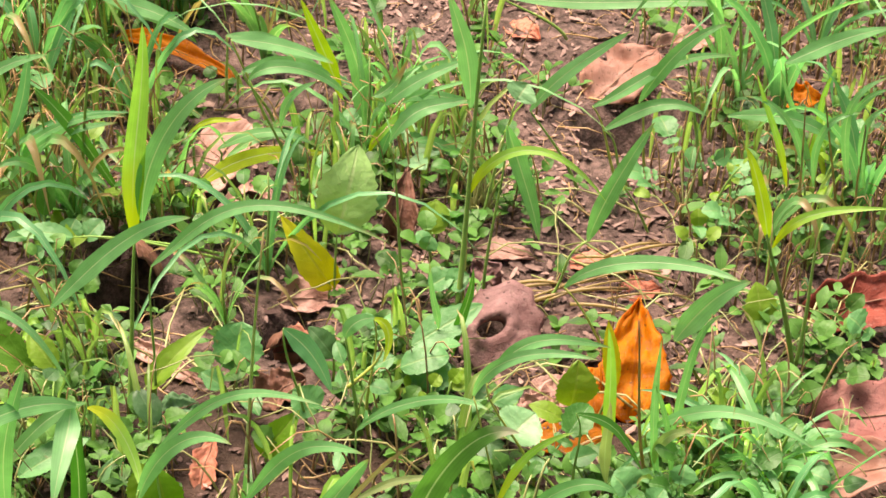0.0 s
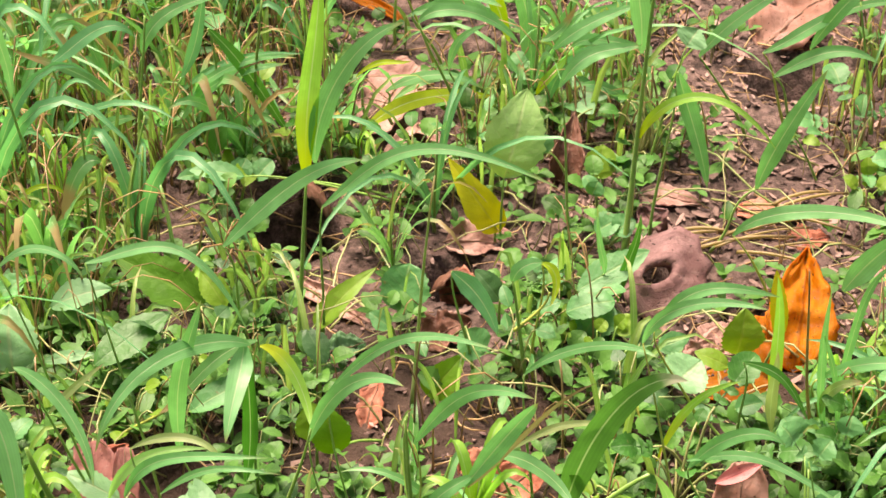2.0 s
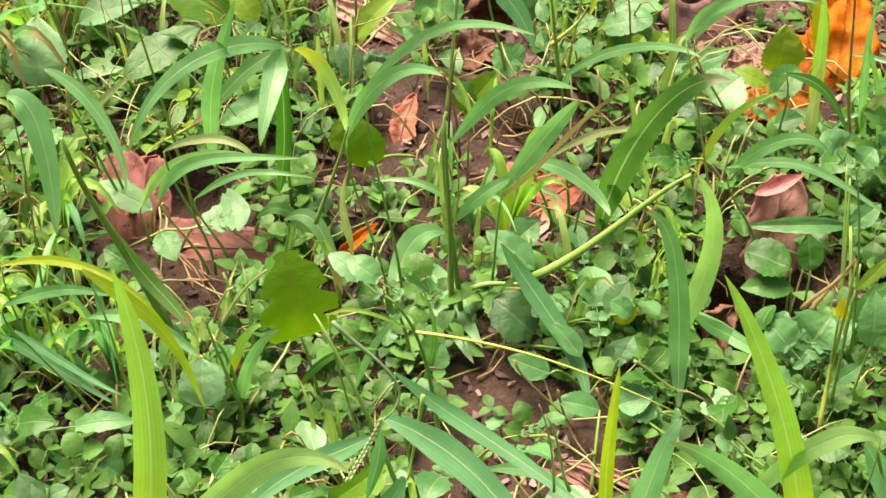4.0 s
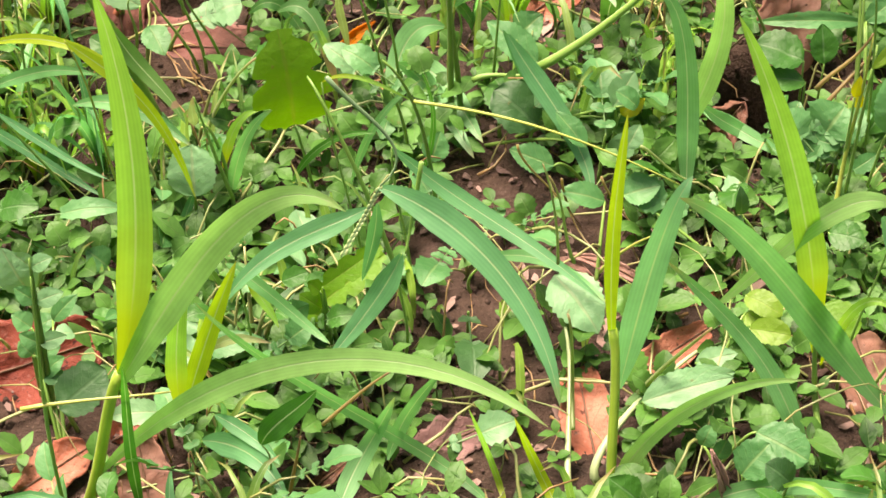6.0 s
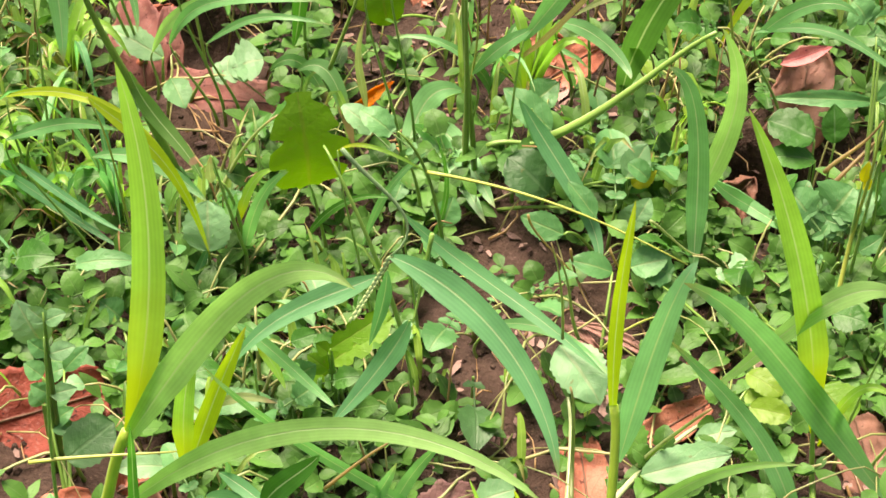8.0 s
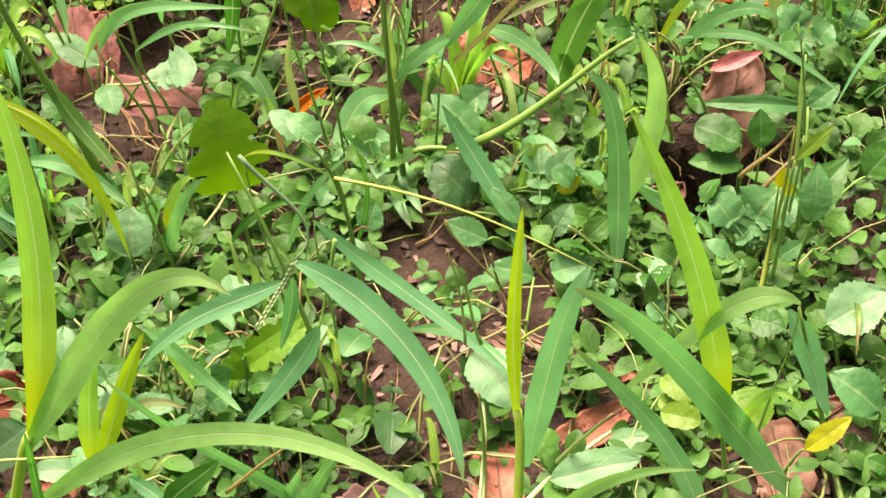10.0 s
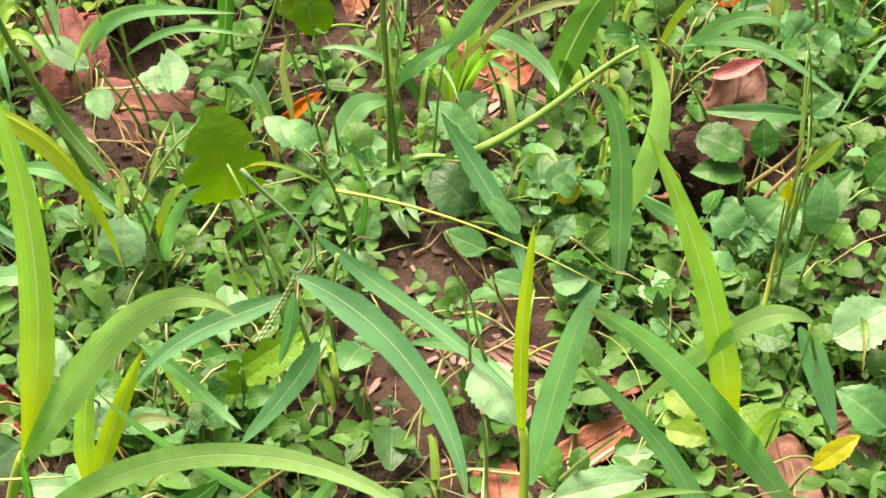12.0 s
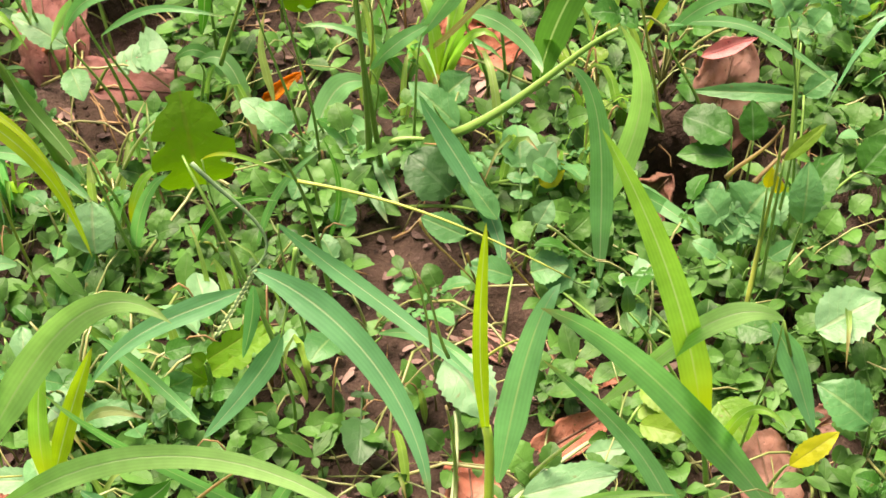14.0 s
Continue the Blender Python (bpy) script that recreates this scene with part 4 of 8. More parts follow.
stalk(p, (0.049, 0.036, 0.000), (0.044, 0.035, 0.010), (0.039, 0.034, 0.018), (0.034, 0.032, 0.024), 0.0015, stem)
blade(p, (0.063, 0.032, 0.051), (0.078, 0.031, 0.062), (0.089, 0.027, 0.068), (0.098, 0.022, 0.072), 0.0031, pale)

p = plant("grass_plant", (0.100, -0.012, 0.000), "grass with a thick slanting stalk and two hanging blades", "grass")
stalk(p, (0.028, -0.012, 0.025), (0.037, -0.012, 0.027), (0.046, -0.012, 0.026), (0.053, -0.012, 0.029), 0.0022, stem)
stalk(p, (0.051, -0.012, 0.029), (0.073, -0.014, 0.048), (0.091, -0.017, 0.070), (0.106, -0.022, 0.089), 0.0036, stem)
blade(p, (0.101, -0.034, 0.004), (0.112, -0.032, 0.040), (0.115, -0.030, 0.070), (0.106, -0.030, 0.098), 0.0084, grass_l)
blade(p, (0.102, -0.062, 0.007), (0.102, -0.048, 0.036), (0.099, -0.038, 0.067), (0.088, -0.034, 0.084), 0.0079, grass)
blade(p, (0.040, -0.020, 0.054), (0.052, -0.030, 0.036), (0.064, -0.045, 0.020), (0.067, -0.060, 0.008), 0.0075, grass_b)
stalk(p, (0.061, -0.008, 0.000), (0.056, -0.009, 0.017), (0.049, -0.011, 0.032), (0.044, -0.012, 0.044), 0.0015, stem)
blade(p, (0.113, -0.012, 0.007), (0.124, -0.028, 0.010), (0.134, -0.037, 0.009), (0.142, -0.044, 0.008), 0.0059, grass)
blade(p, (0.039, -0.012, 0.049), (0.046, -0.014, 0.032), (0.054, -0.017, 0.012), (0.058, -0.022, 0.007), 0.0035, grass_b)

p = plant("grass_plant", (0.187, 0.012, 0.000), "grass with long arching blades over brown leaves", "grass")
blade(p, (0.129, 0.012, 0.055), (0.140, 0.010, 0.070), (0.152, 0.006, 0.078), (0.163, 0.002, 0.075), 0.0058, grass)
stalk(p, (0.146, 0.016, 0.000), (0.142, 0.014, 0.021), (0.133, 0.013, 0.040), (0.129, 0.012, 0.055), 0.0015, stem)
blade(p, (0.128, 0.012, 0.059), (0.149, 0.008, 0.064), (0.166, 0.001, 0.061), (0.189, -0.008, 0.047), 0.0039, grass)
blade(p, (0.107, 0.012, 0.123), (0.114, 0.008, 0.140), (0.128, 0.001, 0.151), (0.147, -0.008, 0.154), 0.0046, grass)
stalk(p, (0.131, 0.016, 0.000), (0.123, 0.014, 0.043), (0.115, 0.013, 0.085), (0.107, 0.012, 0.123), 0.0014, stem_y)

p = plant("grass_plant", (0.134, 0.200, 0.000), "tall thin grass stem with drooping blades", "grass")
stalk(p, (0.132, 0.191, 0.008), (0.136, 0.200, 0.055), (0.138, 0.200, 0.112), (0.141, 0.200, 0.179), 0.0031, stem)
blade(p, (0.136, 0.200, 0.121), (0.134, 0.200, 0.145), (0.130, 0.200, 0.162), (0.124, 0.200, 0.182), 0.0088, grass)
blade(p, (0.153, 0.200, 0.110), (0.159, 0.199, 0.090), (0.165, 0.195, 0.070), (0.169, 0.190, 0.051), 0.0082, grass)
stalk(p, (0.147, 0.204, 0.000), (0.148, 0.203, 0.039), (0.152, 0.202, 0.076), (0.153, 0.200, 0.110), 0.0018, stem)
blade(p, (0.138, 0.200, 0.074), (0.146, 0.197, 0.092), (0.167, 0.190, 0.102), (0.197, 0.180, 0.078), 0.0046, grass_y)
stalk(p, (0.136, 0.204, 0.000), (0.137, 0.203, 0.027), (0.137, 0.202, 0.052), (0.138, 0.200, 0.074), 0.0018, stem_y)
blade(p, (0.195, 0.200, 0.041), (0.201, 0.200, 0.062), (0.210, 0.200, 0.084), (0.221, 0.200, 0.107), 0.0084, grass)
stalk(p, (0.177, 0.204, 0.000), (0.184, 0.203, 0.016), (0.187, 0.202, 0.030), (0.195, 0.200, 0.041), 0.0018, stem)
blade(p, (0.100, 0.200, 0.105), (0.111, 0.200, 0.120), (0.123, 0.200, 0.124), (0.136, 0.200, 0.126), 0.0070, grass)
stalk(p, (0.110, 0.204, 0.000), (0.106, 0.203, 0.037), (0.104, 0.202, 0.073), (0.100, 0.200, 0.105), 0.0017, stem)
blade(p, (0.128, 0.180, 0.007), (0.134, 0.194, 0.005), (0.139, 0.200, 0.010), (0.141, 0.200, 0.020), 0.0048, grass)

p = plant("grass_plant", (0.281, 0.135, 0.000), "grass stalk with a yellow-green upright blade", "grass")
stalk(p, (0.280, 0.133, 0.005), (0.274, 0.135, 0.035), (0.266, 0.135, 0.062), (0.257, 0.135, 0.090), 0.0033, stem_d)
stalk(p, (0.281, 0.135, 0.007), (0.282, 0.135, 0.041), (0.281, 0.135, 0.071), (0.282, 0.135, 0.093), 0.0023, stem)
blade(p, (0.258, 0.135, 0.087), (0.254, 0.135, 0.104), (0.248, 0.135, 0.123), (0.242, 0.135, 0.137), 0.0063, grass_yy)
blade(p, (0.261, 0.135, 0.082), (0.269, 0.133, 0.097), (0.284, 0.129, 0.105), (0.308, 0.125, 0.107), 0.0044, grass_y)
blade(p, (0.169, 0.135, 0.068), (0.189, 0.129, 0.084), (0.216, 0.118, 0.090), (0.238, 0.105, 0.089), 0.0063, grass)
stalk(p, (0.203, 0.139, 0.000), (0.191, 0.137, 0.025), (0.181, 0.136, 0.048), (0.169, 0.135, 0.068), 0.0017, stem_y)
blade(p, (0.222, 0.135, 0.032), (0.230, 0.133, 0.048), (0.239, 0.129, 0.063), (0.250, 0.125, 0.072), 0.0105, grass)
stalk(p, (0.240, 0.139, 0.000), (0.233, 0.137, 0.013), (0.229, 0.136, 0.024), (0.222, 0.135, 0.032), 0.0018, stem_y)

p = plant("grass_plant", (0.208, 0.077, 0.000), "grass with arched blades beside an orange leaf", "grass")
blade(p, (0.125, 0.077, 0.069), (0.137, 0.075, 0.088), (0.152, 0.071, 0.095), (0.173, 0.067, 0.092), 0.0055, grass)
stalk(p, (0.149, 0.081, 0.000), (0.143, 0.079, 0.025), (0.131, 0.078, 0.049), (0.125, 0.077, 0.069), 0.0016, stem_y)
blade(p, (0.197, 0.077, 0.035), (0.214, 0.071, 0.048), (0.234, 0.060, 0.054), (0.261, 0.047, 0.043), 0.0057, grass)
stalk(p, (0.200, 0.081, 0.000), (0.200, 0.079, 0.014), (0.196, 0.078, 0.026), (0.197, 0.077, 0.035), 0.0017, stem_y)
blade(p, (0.201, 0.077, 0.011), (0.198, 0.077, 0.042), (0.197, 0.077, 0.061), (0.197, 0.077, 0.086), 0.0038, grass)
blade(p, (0.206, 0.077, 0.024), (0.209, 0.077, 0.057), (0.213, 0.077, 0.084), (0.222, 0.077, 0.096), 0.0038, grass)
stalk(p, (0.207, 0.081, 0.000), (0.207, 0.079, 0.011), (0.206, 0.078, 0.019), (0.206, 0.077, 0.024), 0.0016, stem)
blade(p, (0.179, 0.077, 0.020), (0.178, 0.077, 0.044), (0.177, 0.077, 0.069), (0.174, 0.077, 0.094), 0.0057, grass_y)
stalk(p, (0.188, 0.081, 0.000), (0.185, 0.079, 0.009), (0.182, 0.078, 0.016), (0.179, 0.077, 0.020), 0.0016, stem)

p = plant("grass_plant", (0.277, 0.290, 0.000), "grass tuft with crossing blades on dry soil", "grass")
blade(p, (0.183, 0.290, 0.055), (0.196, 0.288, 0.074), (0.212, 0.285, 0.090), (0.228, 0.280, 0.105), 0.0070, grass)
stalk(p, (0.212, 0.294, 0.000), (0.203, 0.293, 0.021), (0.192, 0.292, 0.040), (0.183, 0.290, 0.055), 0.0020, stem)
blade(p, (0.215, 0.290, 0.055), (0.235, 0.290, 0.067), (0.257, 0.290, 0.079), (0.286, 0.290, 0.080), 0.0062, grass)
stalk(p, (0.234, 0.294, 0.000), (0.227, 0.293, 0.021), (0.222, 0.292, 0.040), (0.215, 0.290, 0.055), 0.0020, stem_y)
blade(p, (0.239, 0.290, 0.056), (0.249, 0.288, 0.077), (0.261, 0.285, 0.094), (0.276, 0.280, 0.106), 0.0073, grass)
stalk(p, (0.250, 0.294, 0.000), (0.245, 0.293, 0.021), (0.243, 0.292, 0.040), (0.239, 0.290, 0.056), 0.0020, stem_y)
blade(p, (0.222, 0.290, 0.040), (0.239, 0.288, 0.052), (0.255, 0.285, 0.057), (0.272, 0.280, 0.052), 0.0069, grass)
stalk(p, (0.239, 0.294, 0.000), (0.232, 0.293, 0.016), (0.229, 0.292, 0.029), (0.222, 0.290, 0.040), 0.0020, stem)
stalk(p, (0.274, 0.281, 0.007), (0.272, 0.290, 0.029), (0.267, 0.290, 0.054), (0.261, 0.290, 0.082), 0.0023, stem)

p = plant("grass_plant", (0.334, 0.435, 0.000), "grass with a long blade lying nearly level", "grass")
blade(p, (0.192, 0.435, 0.035), (0.247, 0.431, 0.029), (0.295, 0.424, 0.031), (0.342, 0.415, 0.028), 0.0083, grass)
stalk(p, (0.235, 0.439, 0.000), (0.222, 0.438, 0.014), (0.204, 0.436, 0.026), (0.192, 0.435, 0.035), 0.0022, stem)

p = plant("grass_plant", (0.340, 0.283, 0.000), "dense grass clump with brown lower stalks", "grass")
blade(p, (0.310, 0.283, 0.079), (0.326, 0.281, 0.088), (0.341, 0.278, 0.096), (0.359, 0.273, 0.103), 0.0084, grass)
stalk(p, (0.319, 0.287, 0.000), (0.315, 0.286, 0.029), (0.314, 0.285, 0.056), (0.310, 0.283, 0.079), 0.0020, stem)
blade(p, (0.284, 0.283, 0.049), (0.311, 0.281, 0.048), (0.334, 0.278, 0.039), (0.350, 0.273, 0.020), 0.0078, grass)
stalk(p, (0.301, 0.287, 0.000), (0.295, 0.286, 0.019), (0.290, 0.285, 0.036), (0.284, 0.283, 0.049), 0.0020, stem)
blade(p, (0.332, 0.271, 0.009), (0.326, 0.283, 0.030), (0.316, 0.283, 0.055), (0.308, 0.283, 0.076), 0.0040, grass)
blade(p, (0.337, 0.268, 0.008), (0.345, 0.283, 0.025), (0.353, 0.283, 0.049), (0.368, 0.283, 0.059), 0.0052, grass)
blade(p, (0.341, 0.272, 0.005), (0.335, 0.283, 0.029), (0.333, 0.283, 0.054), (0.337, 0.283, 0.074), 0.0041, grass_y)

p = plant("grass_plant", (0.100, 0.356, 0.000), "grass clump with tall bending blades", "grass")
blade(p, (0.103, 0.346, 0.006), (0.106, 0.356, 0.029), (0.100, 0.356, 0.057), (0.088, 0.356, 0.089), 0.0107, grass)
blade(p, (0.095, 0.356, 0.024), (0.088, 0.356, 0.048), (0.082, 0.356, 0.065), (0.074, 0.356, 0.088), 0.0079, grass_yy)
stalk(p, (0.096, 0.360, 0.000), (0.095, 0.359, 0.011), (0.097, 0.357, 0.019), (0.095, 0.356, 0.024), 0.0021, stem)
blade(p, (0.043, 0.356, 0.045), (0.061, 0.354, 0.050), (0.077, 0.351, 0.049), (0.090, 0.346, 0.044), 0.0074, grass)
stalk(p, (0.060, 0.360, 0.000), (0.056, 0.359, 0.018), (0.048, 0.357, 0.033), (0.043, 0.356, 0.045), 0.0021, stem)
blade(p, (0.038, 0.356, 0.065), (0.056, 0.354, 0.063), (0.073, 0.351, 0.059), (0.090, 0.346, 0.053), 0.0076, grass)
stalk(p, (0.057, 0.360, 0.000), (0.051, 0.359, 0.024), (0.044, 0.357, 0.046), (0.038, 0.356, 0.065), 0.0020, stem_y)
blade(p, (0.124, 0.356, 0.033), (0.138, 0.354, 0.040), (0.153, 0.351, 0.046), (0.167, 0.346, 0.051), 0.0060, grass)
stalk(p, (0.116, 0.360, 0.000), (0.120, 0.359, 0.014), (0.120, 0.357, 0.025), (0.124, 0.356, 0.033), 0.0021, stem)
blade(p, (0.108, 0.351, 0.007), (0.121, 0.356, 0.031), (0.129, 0.356, 0.048), (0.131, 0.356, 0.062), 0.0048, grass)

p = plant("grass_plant", (0.036, 0.317, 0.000), "low grass with a yellowed horizontal blade", "grass")
blade(p, (0.015, 0.309, 0.006), (0.037, 0.315, 0.017), (0.060, 0.311, 0.024), (0.082, 0.307, 0.024), 0.0081, grass_yy)
blade(p, (0.012, 0.317, 0.034), (0.023, 0.315, 0.043), (0.032, 0.311, 0.046), (0.040, 0.307, 0.049), 0.0028, grass_yy)
stalk(p, (0.019, 0.321, 0.000), (0.015, 0.319, 0.014), (0.015, 0.318, 0.025), (0.012, 0.317, 0.034), 0.0020, stem)
blade(p, (-0.004, 0.317, 0.010), (0.007, 0.297, 0.010), (0.020, 0.281, 0.007), (0.023, 0.269, 0.004), 0.0074, grass)
blade(p, (0.027, 0.317, 0.024), (0.043, 0.315, 0.033), (0.060, 0.311, 0.036), (0.077, 0.307, 0.029), 0.0052, grass)
stalk(p, (0.030, 0.321, 0.000), (0.028, 0.319, 0.011), (0.029, 0.318, 0.019), (0.027, 0.317, 0.024), 0.0020, stem)

p = plant("grass_plant", (-0.011, 0.406, 0.000), "broad bending grass blades over dry litter", "grass")
blade(p, (-0.030, 0.406, 0.066), (-0.010, 0.404, 0.059), (0.005, 0.401, 0.053), (0.022, 0.396, 0.043), 0.0090, grass)
stalk(p, (-0.024, 0.410, 0.000), (-0.026, 0.409, 0.024), (-0.028, 0.408, 0.047), (-0.030, 0.406, 0.066), 0.0021, stem)
blade(p, (-0.067, 0.406, 0.022), (-0.056, 0.404, 0.008), (-0.041, 0.368, 0.010), (-0.021, 0.328, 0.007), 0.0072, grass)
stalk(p, (-0.050, 0.410, 0.000), (-0.056, 0.409, 0.010), (-0.061, 0.408, 0.018), (-0.067, 0.406, 0.022), 0.0021, stem_y)
blade(p, (-0.089, 0.383, 0.005), (-0.074, 0.388, 0.006), (-0.062, 0.386, 0.008), (-0.050, 0.380, 0.009), 0.0042, grass)
blade(p, (-0.085, 0.357, 0.006), (-0.068, 0.379, 0.004), (-0.050, 0.380, 0.009), (-0.026, 0.386, 0.006), 0.0048, grass)
blade(p, (-0.026, 0.390, 0.008), (-0.027, 0.406, 0.027), (-0.044, 0.406, 0.042), (-0.055, 0.406, 0.050), 0.0055, grass)

p = plant("weed", (-0.024, -0.042, 0.000), "yellow-green weed with a lobed upright leaf", "weed")
leaf(p, (-0.038, -0.042, 0.036), (-0.041, -0.038, 0.078), 0.0291, "lobed", leaf_dy, 0.9)

p = plant("weed", (-0.011, 0.014, 0.000), "bluish weed leaf with toothed lobes", "weed")
leaf(p, (0.080, -0.024, 0.012), (0.088, -0.018, 0.026), 0.0140, "oval", leaf_b, 0.6)
leaf(p, (0.087, -0.031, 0.025), (0.079, -0.028, 0.031), 0.0086, "round", leaf_b, 0.4)
leaf(p, (0.066, -0.048, 0.023), (0.056, -0.038, 0.032), 0.0085, "oval", leaf_b, 0.3)

p = plant("weed", (0.075, 0.228, 0.000), "weed with a pale oval leaf and a yellow leaf", "weed")
leaf(p, (0.079, 0.228, 0.033), (0.091, 0.242, 0.075), 0.0292, "oval", leaf_pp, 0.8)
leaf(p, (0.075, 0.228, 0.004), (0.053, 0.239, 0.039), 0.0171, "heart", leaf_yy, 0.8)

p = plant("weed", (-0.067, 0.180, 0.000), "weed with one broad dark green leaf", "weed")
leaf(p, (-0.064, 0.166, 0.017), (-0.104, 0.184, 0.035), 0.0215, "oval", leaf_o, 0.5)

p = plant("weed", (-0.012, 0.155, 0.000), "small weed with a pointed yellow-green leaf", "weed")
leaf(p, (-0.012, 0.155, 0.013), (0.015, 0.168, 0.033), 0.0117, "heart", leaf_y, 0.6)

p = plant("weed", (0.026, 0.160, 0.000), "small weed with a veined bluish leaf", "weed")
leaf(p, (0.025, 0.160, 0.012), (0.030, 0.173, 0.030), 0.0226, "round", leaf_b, 0.6)
leaf(p, (0.019, 0.138, 0.023), (0.010, 0.142, 0.029), 0.0100, "oval", leaf_b, 0.4)
leaf(p, (0.028, 0.143, 0.014), (0.034, 0.128, 0.013), 0.0101, "oval", leaf_b, 0.4)

p = plant("weed", (0.110, 0.166, 0.000), "weed with an oval bluish leaf near the soil", "weed")
leaf(p, (0.106, 0.161, 0.018), (0.141, 0.174, 0.029), 0.0154, "oval", leaf_b, 0.4)
leaf(p, (0.098, 0.139, 0.025), (0.120, 0.139, 0.030), 0.0150, "round", leaf_b, 0.4)

p = plant("weed", (0.175, 0.118, 0.000), "young weed with bright yellow-green leaves", "weed")
leaf(p, (0.172, 0.118, 0.013), (0.175, 0.123, 0.036), 0.0195, "oval", leaf_y, 0.8)
leaf(p, (0.191, 0.118, 0.020), (0.188, 0.127, 0.054), 0.0080, "oval", leaf_yy, 0.8)
leaf(p, (0.167, 0.109, 0.014), (0.152, 0.114, 0.020), 0.0099, "oval", leaf_y, 0.3)

p = plant("weed", (0.036, 0.113, 0.000), "small weed with dark yellow-green leaves", "weed")
leaf(p, (0.035, 0.113, 0.006), (0.051, 0.119, 0.023), 0.0154, "heart", leaf_dy, 0.7)
leaf(p, (-0.008, 0.076, 0.009), (-0.012, 0.081, 0.033), 0.0168, "oval", leaf_dy, 0.8)

p = plant("weed", (0.160, -0.011, 0.000), "weed with large lobed leaves above dark soil", "weed")
leaf(p, (0.152, -0.012, 0.026), (0.135, -0.004, 0.029), 0.0166, "round", leaf_b2, 0.45)
leaf(p, (0.160, -0.012, 0.024), (0.159, -0.004, 0.037), 0.0108, "oval", leaf_b2, 0.5)
leaf(p, (0.153, -0.015, 0.018), (0.132, -0.016, 0.021), 0.0111, "oval", leaf_b2, 0.2)

p = plant("weed", (0.153, -0.046, 0.000), "bluish weed with a wavy toothed leaf", "weed")
leaf(p, (0.148, -0.050, 0.015), (0.161, -0.041, 0.029), 0.0257, "cut", leaf_b, 0.5)
leaf(p, (0.151, -0.054, 0.016), (0.137, -0.042, 0.029), 0.0171, "lobed", leaf_b, 0.4)

p = plant("weed", (-0.152, 0.131, 0.000), "weed with a large wrinkled pale green leaf", "weed")
leaf(p, (-0.148, 0.131, 0.015), (-0.148, 0.149, 0.040), 0.0268, "oval", leaf_p, 0.6)
leaf(p, (-0.133, 0.163, 0.024), (-0.105, 0.167, 0.030), 0.0152, "oval", leaf_p, 0.3)
leaf(p, (-0.156, 0.170, 0.026), (-0.145, 0.175, 0.032), 0.0127, "round", leaf_b, 0.3)

p = plant("weed", (-0.077, -0.046, 0.000), "weed with a round grey-green leaf", "weed")
leaf(p, (-0.074, -0.061, 0.022), (-0.074, -0.051, 0.038), 0.0175, "round", leaf_p, 0.5)

p = plant("weed", (0.043, -0.018, 0.000), "weed with round leaves, shade put into their dark green", "weed")
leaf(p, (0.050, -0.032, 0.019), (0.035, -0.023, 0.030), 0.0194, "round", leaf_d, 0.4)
leaf(p, (0.047, 0.019, 0.016), (0.058, 0.024, 0.024), 0.0136, "oval", leaf_b, 0.4)

p = plant("weed", (0.060, -0.120, 0.000), "weed with a pale veined leaf", "weed")
leaf(p, (0.048, -0.110, 0.025), (0.061, -0.130, 0.017), 0.0191, "oval", leaf_p, 0.5)
leaf(p, (0.071, -0.068, 0.015), (0.055, -0.066, 0.020), 0.0101, "oval", leaf_b, 0.3)

p = plant("weed", (0.019, -0.108, 0.000), "weed with a dark drooping toothed leaf", "weed")
leaf(p, (0.019, -0.108, 0.005), (0.018, -0.142, 0.009), 0.0164, "lobed", leaf_d, 0.7)

p = plant("weed", (0.194, -0.091, 0.000), "weed with a large veined pale leaf", "weed")
leaf(p, (0.171, -0.101, 0.025), (0.192, -0.095, 0.035), 0.0194, "oval", leaf_p, 0.5)

p = plant("weed", (0.146, -0.044, 0.000), "weed sprig with small yellowish leaves on an upright stem", "weed")
leaf(p, (0.138, -0.045, 0.017), (0.145, -0.037, 0.029), 0.0103, "lobed", leaf_b, 0.5)
leaf(p, (0.171, -0.042, 0.016), (0.189, -0.028, 0.034), 0.0145, "oval", leaf_b2, 0.5)
leaf(p, (0.199, -0.022, 0.018), (0.210, -0.014, 0.028), 0.0148, "oval", leaf_b2, 0.4)

p = plant("weed", (-0.127, -0.130, 0.000), "upright weed with paired oval leaves", "weed")
leaf(p, (-0.129, -0.111, 0.013), (-0.120, -0.110, 0.018), 0.0076, "oval", leaf_b, 0.4)
leaf(p, (-0.127, -0.120, 0.025), (-0.133, -0.118, 0.030), 0.0075, "oval", leaf_b, 0.4)
leaf(p, (-0.126, -0.128, 0.020), (-0.117, -0.128, 0.024), 0.0063, "oval", leaf_b, 0.4)
leaf(p, (-0.126, -0.131, 0.024), (-0.130, -0.129, 0.029), 0.0063, "oval", leaf_b, 0.4)
leaf(p, (-0.122, -0.130, 0.053), (-0.129, -0.125, 0.070), 0.0125, "oval", leaf_p, 0.7)

p = plant("weed", (-0.128, -0.016, 0.000), "small weed with a feathery bluish leaf", "weed")
leaf(p, (-0.127, -0.036, 0.005), (-0.123, -0.031, 0.021), 0.0116, "cut", leaf_b, 0.7)
leaf(p, (-0.138, -0.072, 0.026), (-0.099, -0.073, 0.030), 0.0098, "lobed", leaf_b, 0.3)

p = plant("weed", (-0.019, -0.120, 0.000), "sprig of toothed yellow-green leaves", "weed")
leaf(p, (-0.031, -0.115, 0.023), (-0.009, -0.107, 0.037), 0.0114, "lobed", leaf_dy, 0.5)
leaf(p, (-0.029, -0.118, 0.017), (-0.040, -0.115, 0.024), 0.0084, "lobed", leaf_dy, 0.5)

